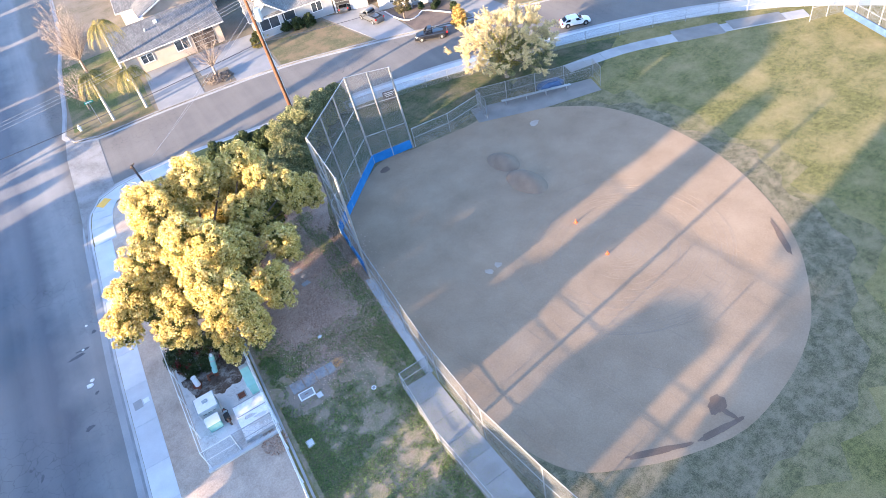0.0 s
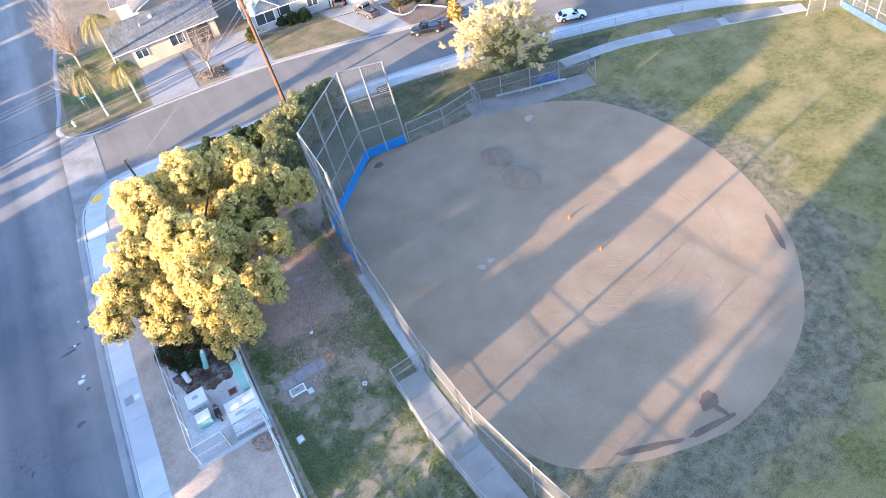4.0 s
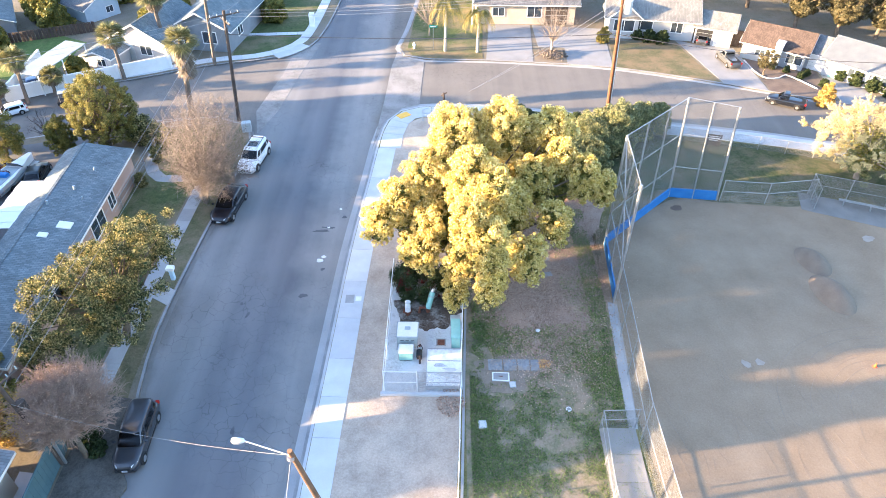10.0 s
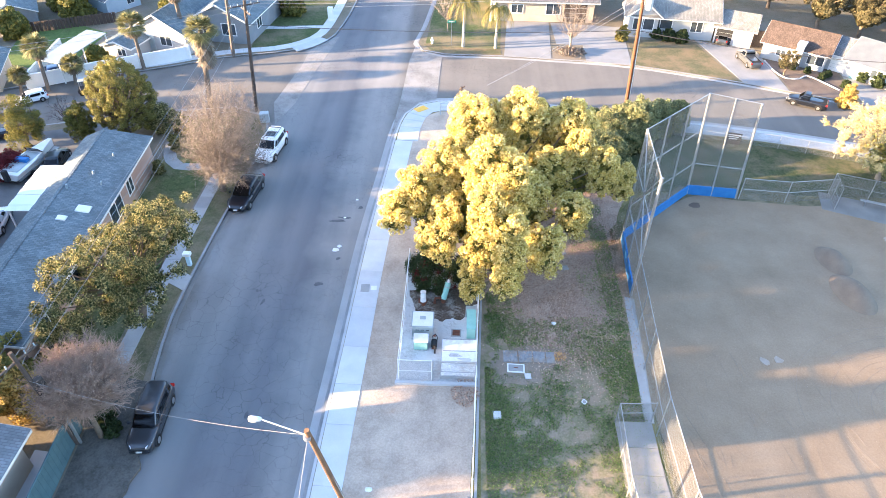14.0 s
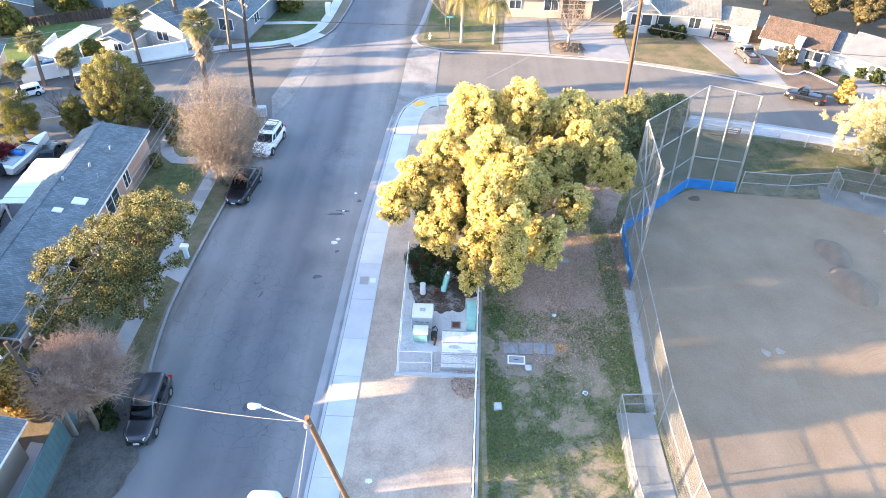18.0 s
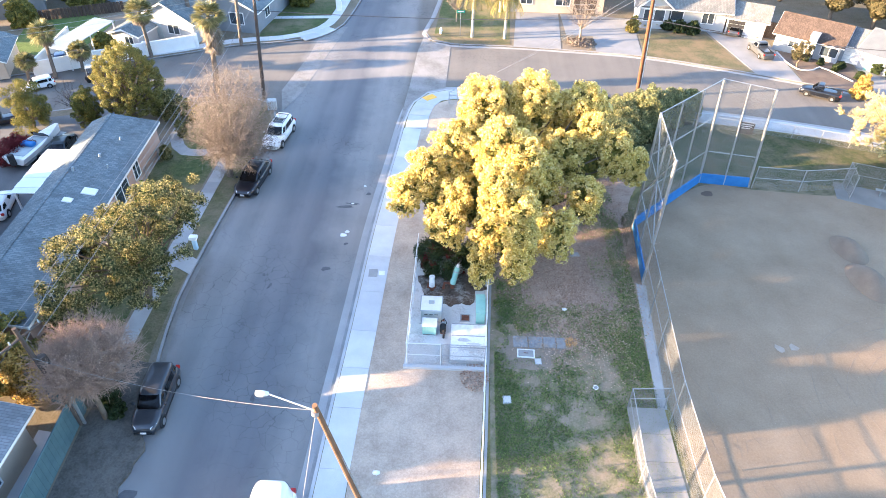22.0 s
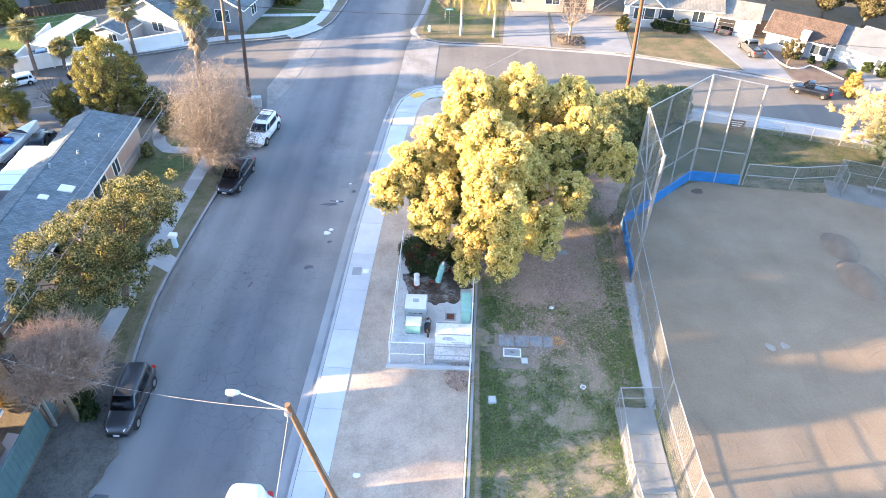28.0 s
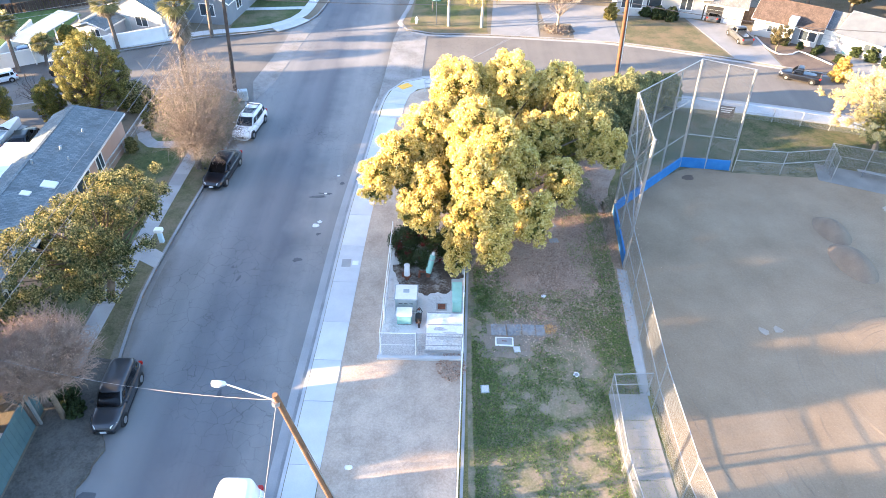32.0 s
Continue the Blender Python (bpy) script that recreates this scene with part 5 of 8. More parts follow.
patch("damp_patch_5", (18.0, 41.3), 0.5, 0.3, 10, DIRT_WET, "dark damp patch beside the blue boards", Z_IN + 0.012, 5)
CHALK = surface("chalk_dust", (0.31, 0.25, 0.195), (0.40, 0.34, 0.28), 2, 25, 0.95, 0, 0.1)
home = solo("home_plate", plate([(-0.25, 0.25), (0.25, 0.25), (0.25, 0), (0, -0.25), (-0.25, 0)], 0, 0.02), CHALK, "dusty white rubber home plate set in dirt", "plate", (18.9, 26.0, Z_IN), -45)
patch("chalk_patch", (18.1, 25.9), 0.22, 0.3, 20, CHALK, "faint chalk on the dirt beside home plate", Z_IN + 0.012, 6)
patch("chalk_patch_3", (31.0, 37.8), 0.5, 0.3, 12, CHALK, "faint pale scrape on the dirt", Z_IN + 0.012, 9)
for (x, y), lean in (((25.6, 25.8), 0), ((25.2, 22.0), 3)):
    cone = thing("traffic_cone", "small orange plastic cone standing on the dirt", "cone", (x, y, Z_IN), 20, group="cones on the infield")
    cone.scale = (0.75,) * 3
    part("base", boxed(-0.15, 0.15, -0.15, 0.15, 0, 0.03, 0.008), ORANGE, cone)
    part("body", tubed((0, 0, 0.03), (0, 0, 0.42), 0.11, 0.025, 14), ORANGE, cone)

# drag marks raked in rings round the pitcher's place
RAKE = surface("raked_dirt_ridge", (0.235, 0.18, 0.135), (0.33, 0.265, 0.2), 0.8, 12, 0.97, 0, 0.08, 0.4)
ridge = bmesh.new()
rr = np.random.default_rng(8)
for k in range(60):
    r0 = 0.45 + k * 0.125 + rr.normal(0, 0.05)
    a0 = rr.uniform(-3.1, 1.2)
    a1 = a0 + rr.uniform(0.7, 2.6)
    n = int(6 + (a1 - a0) * r0 * 1.2)
    pts = []
    for i in range(n + 1):
        a = a0 + (a1 - a0) * i / n
        r = r0 + 0.06 * math.sin(a * 5 + k)
        pts.append(Vector((26.4 + r * math.cos(a), 21.8 + r * math.sin(a) * 0.95, Z_IN + 0.002)))
    for p, q in zip(pts, pts[1:]):
        tube(ridge, p, q, 0.008, 0.008, 4, False)
tagged(part("rake_marks", ridge, RAKE, None), "curved ridges raked into the dirt round the pitching spot", "rake marks", kind="stuff")

CLOD = leaf_mat("dirt_crumbs", [(0.1, (0.19, 0.14, 0.095)), (0.5, (0.3, 0.22, 0.155)), (0.9, (0.42, 0.33, 0.25))], 0.0, 0.95)
scatter("dirt_crumbs", 9000, (24.5, 24.0), (12.5, 14.5), 0.016, CLOD, np.random.default_rng(31), Z_IN, "small crumbs and clods strewn over the infield", 0.55)
scratch = bmesh.new()
sr = np.random.default_rng(33)
for i in range(220):
    p = Vector((sr.uniform(12.5, 33), sr.uniform(10, 25), Z_IN + 0.003))
    a = sr.normal(1.75, 0.18)
    q = p + Vector((math.cos(a), math.sin(a), 0)) * sr.uniform(0.6, 2.6)
    m = p.lerp(q, 0.5) + Vector((sr.normal(0, 0.08), sr.normal(0, 0.08), 0))
    for u, w in ((p, m), (m, q)):
        tube(scratch, u, w, 0.005, 0.005, 4, False)
tagged(part("drag_marks", scratch, RAKE, None), "short scratches dragged across the infield dirt", "drag marks", kind="stuff")

# lids and slabs in the grass
SLAB_STAINED = grass_mat("soil_stained_slabs", (0.2, 0.2, 0.2), (0.31, 0.31, 0.31), (0.36, 0.29, 0.22), 0.5, 0.62, 0.9)
SOIL_BARE = grass_mat("trodden_bare_soil", (0.18, 0.145, 0.11), (0.28, 0.23, 0.175), (0.34, 0.275, 0.215), 0.42, 0.62, 1.2, 1.6)
patch("bare_soil", (4.0, 25.15), 2.35, 1.25, 4, SOIL_BARE, "bare brown soil trodden round the slabs and lids", GROUND_Z + 0.016, 31, 0.22)
pad = thing("stone_pad", "row of flat grey stone slabs set in the grass", "paving", (4.5, 25.65, GROUND_Z))
for i, (x0, x1, y0, y1) in enumerate(((-1.6, -0.75, -0.45, 0.45), (-0.7, 0.1, -0.48, 0.42), (0.14, 0.85, -0.42, 0.42), (0.9, 1.4, -0.45, 0.4))):
    part("slab", boxed(x0, x1, y0, y1, -0.03, 0.03 + 0.006 * i, 0.02), SLAB_STAINED, pad)
vault = thing("utility_vault", "grey utility vault lid with a white rim", "vault lid", (3.6, 24.75, GROUND_Z + 0.005), -2)
part("rim", boxed(-0.5, 0.5, -0.32, 0.32, -0.05, 0.05, 0.02), STEEL_WHITE, vault)
part("lid", boxed(-0.42, 0.42, -0.24, 0.24, 0.03, 0.062, 0.01), PAVE_OLD, vault)
part("handle", boxed(-0.12, 0.12, -0.02, 0.02, 0.062, 0.08), RUST, vault)
for name, x, y, r in (("valve_box", 4.25, 24.2, 0.2), ("valve_box", 2.44, 21.5, 0.23)):
    vb = thing(name, "small square concrete valve box lid in the grass", "valve box", (x, y, GROUND_Z), 4, group="valve boxes in the grass")
    part("rim", boxed(-r, r, -r * 1.15, r * 1.15, -0.05, 0.035, 0.02), PAVE_NEW, vb)
    part("lid", boxed(-r * 0.72, r * 0.72, -r * 0.85, r * 0.85, 0.02, 0.045, 0.01), PAVE, vb)
rl = thing("round_lid", "small round pale lid in the grass", "valve box", (7.21, 22.55, GROUND_Z))
part("rim", tubed((0, 0, -0.05), (0, 0, 0.03), 0.16, 0.16, 18), STEEL_WHITE, rl)
part("lid", tubed((0, 0, 0.02), (0, 0, 0.045), 0.1, 0.1, 18), PAVE_OLD, rl)
for x, y in ((7.3, 33.6), (7.3, 35.2)):
    solo("flat_stone", boxed(-0.3, 0.3, -0.22, 0.22, -0.03, 0.04, 0.02), PAVE_OLD, "flat grey stone half covered by leaves", "stone", (x, y, GROUND_Z), 12, group="stones under the tree")


def crumple(name, x, y, z, s, label, seed, material=None):
    bm = bmesh.new()
    bmesh.ops.create_icosphere(bm, subdivisions=2, radius=s)
    for v in bm.verts:
        k = 1 + 0.45 * noise.noise(v.co * (3 / s) + Vector((seed, 0, 0)))
        v.co = Vector((v.co.x * k * 1.2, v.co.y * k, max(0.0, v.co.z * k * 0.55)))
    return solo(name, bm, material or LITTER, label, "litter", (x, y, z))


OIL = surface("oil_stained_asphalt", (0.075, 0.076, 0.08), (0.13, 0.13, 0.134), 2.5, 20, 0.8, 0, 0.3, 0.2)
for i, (x, y, a, b, turn) in enumerate(((-8.7, 38.2, 0.7, 0.12, 5), (-8.2, 38.6, 0.5, 0.1, -8), (-7.2, 39.9, 0.2, 0.14, 0), (-12.1, 29.6, 0.1, 0.25, -20), (-8.9, 31.4, 0.25, 0.2, 0), (-12.7, 30.6, 0.1, 0.12, 0), (-8.0, 34.0, 0.16, 0.12, 0), (-15.2, 14.9, 0.7, 0.5, 20), (-10.9, 21.0, 0.1, 0.3, 0))):
    patch("oil_stain", (x, y), a, b, turn, OIL, "dark oil stain on the asphalt", 0.006, 40 + i, 0.2, 24)
crumple("litter", -8.3, 34.9, 0.0, 0.19, "crumpled white plastic bag lying on the asphalt", 1)
crumple("litter", -8.1, 35.3, 0.0, 0.14, "torn white paper lying on the asphalt", 2)
crumple("litter", -8.2, 38.6, 0.0, 0.09, "scrap of white paper on the asphalt", 3)
crumple("litter", -7.6, 40.9, 0.0, 0.09, "scrap of pale paper on the asphalt", 4)
crumple("litter", 6.1, 28.4, GROUND_Z, 0.13, "white plastic scrap lying on fallen leaves", 5)
crumple("litter", -3.9, 16.9, GROUND_Z, 0.15, "white lump of paper on the dirt", 6)

# ---- utility enclosure ----
SOIL_MOTTLED = grass_mat("soil_over_concrete", (0.06, 0.045, 0.035), (0.14, 0.11, 0.085), (0.40, 0.38, 0.35), 0.5, 0.6, 0.9)
SLAB_DIRTY = grass_mat("dirty_slab_concrete", (0.3, 0.27, 0.24), (0.52, 0.5, 0.48), (0.78, 0.78, 0.77), 0.34, 0.5, 0.8)
TRIM_DARK = surface("blackened_iron", (0.02, 0.02, 0.02), (0.05, 0.048, 0.045), 4, 30, 0.7)
structure("enclosure_slab", plate([(-3.15, 23.45), (1.35, 23.45), (1.5, 33.2), (-3.0, 33.2)], 0.03, GROUND_Z + 0.05), SLAB_DIRTY, "stained concrete slab of the utility enclosure", "pavement")
patch("stain_patch", (-0.7, 29.9), 1.7, 1.7, 0, SOIL_MOTTLED, "dark soil and dead leaves over the enclosure slab", GROUND_Z + 0.062, 12, 0.2)
ZE = GROUND_Z + 0.05
structure("enclosure_kerb", boxed(-3.2, 1.35, 23.3, 23.52, 0.0, GROUND_Z + 0.17, 0.01), PAVE_NEW, "pale concrete kerb along the enclosure gate", "kerb")
fence_run("enclosure_fence", [(-3.0, 33.0), (-3.0, 23.6), (-1.15, 23.6)], 1.75, "chain-link fence of the utility enclosure", every=2.4, material=STEEL_WHITE)
fence_run("enclosure_gate", [(-1.1, 23.6), (1.25, 23.6)], 1.75, "chain-link gate closing the utility enclosure", "gate", every=2.4)
fence_run("boundary_fence", [(1.75, 40), (1.55, 32.0), (1.3, 24.5), (1.15, 19.5), (0.95, 14), (0.95, 2)], 1.5, "long chain-link fence between dirt strip and grass", every=3.0, material=STEEL_WHITE)
structure("boundary_curb", strip([Vector((1.9, 40, 0)), Vector((1.72, 32, 0)), Vector((1.48, 24.5, 0)), Vector((1.33, 19.5, 0)), Vector((1.13, 14, 0)), Vector((1.13, 2, 0))], 0.08, -0.06, 0.0, GROUND_Z + 0.05), PAVE_OLD, "narrow concrete curb under the boundary fence", "kerb")
cab = thing("utility_cabinet", "grey metal pump cabinet with a hatch on top", "cabinet", (-1.85, 27.35, ZE))
part("body", boxed(-0.6, 0.6, -0.58, 0.6, 0.08, 1.0, 0.02), GREY_METAL, cab)
part("lid", boxed(-0.66, 0.66, -0.64, 0.66, 1.0, 1.06, 0.02), GREY_METAL, cab)
part("lid_rim", boxed(-0.6, 0.6, -0.58, 0.6, 1.06, 1.075, 0.005), STEEL_WHITE, cab, "paler folded rim")
part("hatch", boxed(-0.17, 0.17, -0.06, 0.2, 1.075, 1.13, 0.015), GREY_METAL, cab)
part("plinth", boxed(-0.68, 0.68, -0.66, 0.68, 0.0, 0.08), PAVE, cab)
for x in (-0.3, 0.0, 0.3):
    part("vent_slot", boxed(x - 0.1, x + 0.1, -0.592, -0.575, 0.7, 0.74), TRIM_DARK, cab, "dark vent slot")
small = thing("meter_box", "smaller pale green metal box beside the cabinet", "cabinet", (-1.9, 26.15, ZE))
part("body", boxed(-0.4, 0.4, -0.33, 0.33, 0.04, 0.68, 0.02), GREEN_METAL, small)
part("lid", boxed(-0.44, 0.44, -0.37, 0.37, 0.68, 0.73, 0.015), STEEL_WHITE, small)
part("foot", boxed(-0.36, 0.36, -0.3, 0.3, 0.0, 0.04), RUST, small)
pump = thing("pump", "dark iron pump with pipe bends", "pump", (-1.12, 26.15, ZE))
part("casing", tubed((0, -0.25, 0.3), (0, 0.2, 0.3), 0.18, 0.18, 14), TRIM_DARK, pump)
part("motor", tubed((0, 0.2, 0.3), (0, 0.42, 0.3), 0.13, 0.11, 14), GREY_METAL, pump, "grey motor")
part("pipe", pipe([(0, 0.3, 0.3), (0, 0.62, 0.3), (0, 0.62, 0.0)], 0.06, 8), RUST, pump)
part("pipe", pipe([(0, -0.2, 0.3), (0.05, -0.45, 0.35), (0.05, -0.5, 0.0)], 0.06, 8), WOOD_DARK, pump)
part("hose", pipe([(0.1, 0.0, 0.4), (0.2, 0.2, 0.55), (0.05, 0.45, 0.6), (-0.1, 0.5, 0.4), (-0.12, 0.5, 0.0)], 0.025, 6), TRIM_DARK, pump, "black looped hose")
part("foot", boxed(-0.15, 0.15, -0.2, 0.2, 0.0, 0.14), RUST, pump)
green = thing("control_cabinet", "pale green metal control cabinet", "cabinet", (1.02, 27.55, ZE))
part("body", boxed(-0.25, 0.25, -0.78, 0.78, 0.1, 0.95, 0.02), GREEN_METAL, green)
part("lid", boxed(-0.28, 0.28, -0.81, 0.81, 0.95, 0.99, 0.012), GREEN_METAL, green)
part("plinth", boxed(-0.3, 0.3, -0.84, 0.84, 0.0, 0.1), PAVE, green)
part("handle", boxed(-0.28, -0.25, -0.08, 0.08, 0.55, 0.65), STEEL, green)
solo("junction_box", boxed(-0.3, 0.3, -0.22, 0.22, 0, 0.6, 0.02), GREY_METAL, "dull grey junction box standing on the slab", "cabinet", (1.0, 28.85, ZE))
drain = thing("drain_cover", "square rusty drain cover in the slab", "drain cover", (0.15, 27.3, ZE + 0.004))
part("frame", boxed(-0.3, 0.3, -0.3, 0.3, -0.02, 0.015), PAVE_OLD, drain)
part("grate", boxed(-0.22, 0.22, -0.22, 0.22, 0.0, 0.025), RUST, drain)
hatch = thing("access_hatch", "large white-painted double access hatch, dirty in the middle", "hatch", (0.35, 25.2, ZE))
HATCH_WHITE = grass_mat("weathered_white_hatch", (0.78, 0.77, 0.75), (0.90, 0.90, 0.89), (0.72, 0.64, 0.55), 0.5, 0.64, 0.9)
part("kerb", boxed(-1.05, 1.05, -1.42, 1.4, 0.0, 0.22, 0.02), PAVE_NEW, hatch)
for y0, y1 in ((0.46, 1.35), (-0.45, 0.44), (-1.37, -0.47)):
    leaf = part("leaf", boxed(-1.0, 1.0, y0, y1, 0.22, 0.27, 0.01), HATCH_WHITE, hatch)
    part("hinge", boxed(-0.95, 0.95, y1 - 0.03, y1 + 0.02, 0.265, 0.285), STEEL, leaf)
for x, y, rx in ((-0.25, 0.1, 0.42), (0.35, -0.2, 0.38), (0.1, -0.6, 0.5)):
    part("dirt_stain", patch_mesh((x, y), rx, 0.12, 0.271, 0.276, int(60 + 10 * x)), SLAB_DIRTY, hatch)
wb = thing("white_valve", "white painted backflow valve on a red pipe", "valve", (-1.95, 29.6, ZE))
part("body", tubed((0, 0, 0.35), (0, 0.05, 0.62), 0.19, 0.17, 14), STEEL_WHITE, wb)
part("upper_body", tubed((0, 0.05, 0.66), (0, 0.1, 0.98), 0.18, 0.15, 14), STEEL_WHITE, wb)
part("neck", tubed((0, 0.05, 0.6), (0, 0.05, 0.68), 0.1, 0.1, 12), RUST, wb)
part("flange", tubed((0, 0, 0.28), (0, 0.01, 0.36), 0.26, 0.26, 14), RUST, wb)
part("pipe", tubed((0, 0, 0.0), (0, 0, 0.3), 0.12, 0.12, 12), RUST, wb)
part("cap", tubed((0, 0.1, 0.98), (0, 0.11, 1.05), 0.18, 0.18, 14), STEEL_WHITE, wb)
part("wheel", tubed((-0.3, 0, 0.35), (-0.22, 0, 0.35), 0.16, 0.16, 12), RUST, wb)
tv = thing("green_filter", "pale green filter vessel with a white cap", "filter", (-0.7, 29.9, ZE))
part("vessel", tubed((0, 0, 0.3), (0.28, 0.5, 1.25), 0.18, 0.18, 16), GREEN_METAL, tv)
part("collar", tubed((0.2, 0.36, 0.98), (0.215, 0.385, 1.03), 0.2, 0.2, 16), STEEL, tv)
part("cap", tubed((0.28, 0.5, 1.25), (0.33, 0.59, 1.42), 0.1, 0.09, 12), STEEL_WHITE, tv)
part("foot", tubed((0, 0, 0.0), (0, 0, 0.32), 0.13, 0.15, 12), RUST, tv)
part("elbow", pipe([(0, 0, 0.35), (-0.5, -0.1, 0.45), (-0.55, -0.1, 0.0)], 0.09, 8), RUST, tv)
rng2 = np.random.default_rng(21)
scatter("dry_leaves", 420, (0.75, 22.9), (0.8, 1.0), 0.06, FALLEN, rng2, ZE, "dry brown leaves blown against the gate")
vb = thing("pavement_box", "pair of meter lids set in the pavement", "meter lid", (-5.55, 31.0, GROUND_Z + 0.036), 2)
part("lid", boxed(-0.5, 0.06, -0.36, 0.36, 0, 0.014), PAVE_OLD, vb)
part("lid", boxed(0.14, 0.52, -0.2, 0.2, 0, 0.02, 0.006), STEEL_WHITE, vb)

# barricade at the corner
bar = thing("barricade", "steel tube barricade at the end of the corner pavement", "barricade", (-1.0, 54.3, GROUND_Z + 0.03), 0)
for x in (-0.75, 0.0, 0.75):
    part("post", tubed((x, 0.6 if x == 0 else 0, 0), (x, 0.6 if x == 0 else 0, 1.15), 0.04, 0.04, 8), GREY_METAL, bar)
for z in (0.45, 0.8, 1.12):
    part("rail", tubed((-0.75, 0, z), (0.75, 0, z), 0.032, 0.032, 8), GREY_METAL, bar)
part("rail", tubed((-0.75, 0, 1.12), (0.0, 0.6, 1.12), 0.032, 0.032, 8), GREY_METAL, bar)
part("rail", tubed((0.75, 0, 1.12), (0.0, 0.6, 1.12), 0.032, 0.032, 8), GREY_METAL, bar)
stub = thing("wooden_post", "dark weathered wooden post leaning at the corner", "post", (0.35, 54.6, GROUND_Z))
part("shaft", tubed((0, 0, -0.1), (-0.25, 0.2, 2.6), 0.11, 0.09, 10), WOOD_DARK, stub)
part("cross_piece", tubed((-0.45, 0.2, 2.3), (0.05, 0.2, 2.65), 0.06, 0.06, 8), WOOD_DARK, stub)


# ---- vehicles ----
def paint(name, colour, metallic=0.3):
    m, nt, b, co = start(name, 0.28, metallic, 0.5)
    n = noise_of(nt, co, 1.6, 4)
    nt.links.new(ramp(nt, n, [(0.3, tuple(c * 0.85 for c in colour)), (0.7, colour)]), b.inputs["Base Color"])
    b.inputs["Coat Weight"].default_value = 0.6
    b.inputs["Coat Roughness"].default_value = 0.08
    return m


PAINTS = {"grey": paint("charcoal_car_paint", (0.05, 0.053, 0.06)), "black": paint("black_car_paint", (0.012, 0.014, 0.021)), "white": paint("white_car_paint", (0.8, 0.8, 0.8), 0.0), "silver": paint("silver_car_paint", (0.095, 0.1, 0.105), 0.3), "dark": paint("dark_green_car_paint", (0.012, 0.018, 0.02)), "blue": paint("blue_car_paint", (0.06, 0.1, 0.2))}
LAMP_WHITE = surface("headlamp_plastic", (0.6, 0.62, 0.64), (0.75, 0.76, 0.78), 4, 30, 0.15, 0, 0.6, 0)
LAMP_RED = surface("tail_lamp_plastic", (0.35, 0.01, 0.01), (0.5, 0.03, 0.02), 4, 30, 0.2, 0, 0.6, 0)
RIM = surface("alloy_rim", (0.35, 0.35, 0.36), (0.5, 0.5, 0.51), 5, 30, 0.35, 0.8, 0.5, 0)
TRIM = surface("black_trim", (0.02, 0.02, 0.022), (0.04, 0.04, 0.042), 4, 40, 0.6, 0, 0.3, 0)


def loft(sections):
    """Rings (lists of points) joined to a closed skin."""
    bm = bmesh.new()
    rings = [[bm.verts.new(p) for p in ring] for ring in sections]
    n = len(rings[0])
    for a, b in zip(rings, rings[1:]):
        for k in range(n):
            bm.faces.new((a[k], a[(k + 1) % n], b[(k + 1) % n], b[k]))
    bm.faces.new(rings[0][::-1])
    bm.faces.new(rings[-1])
    return bm


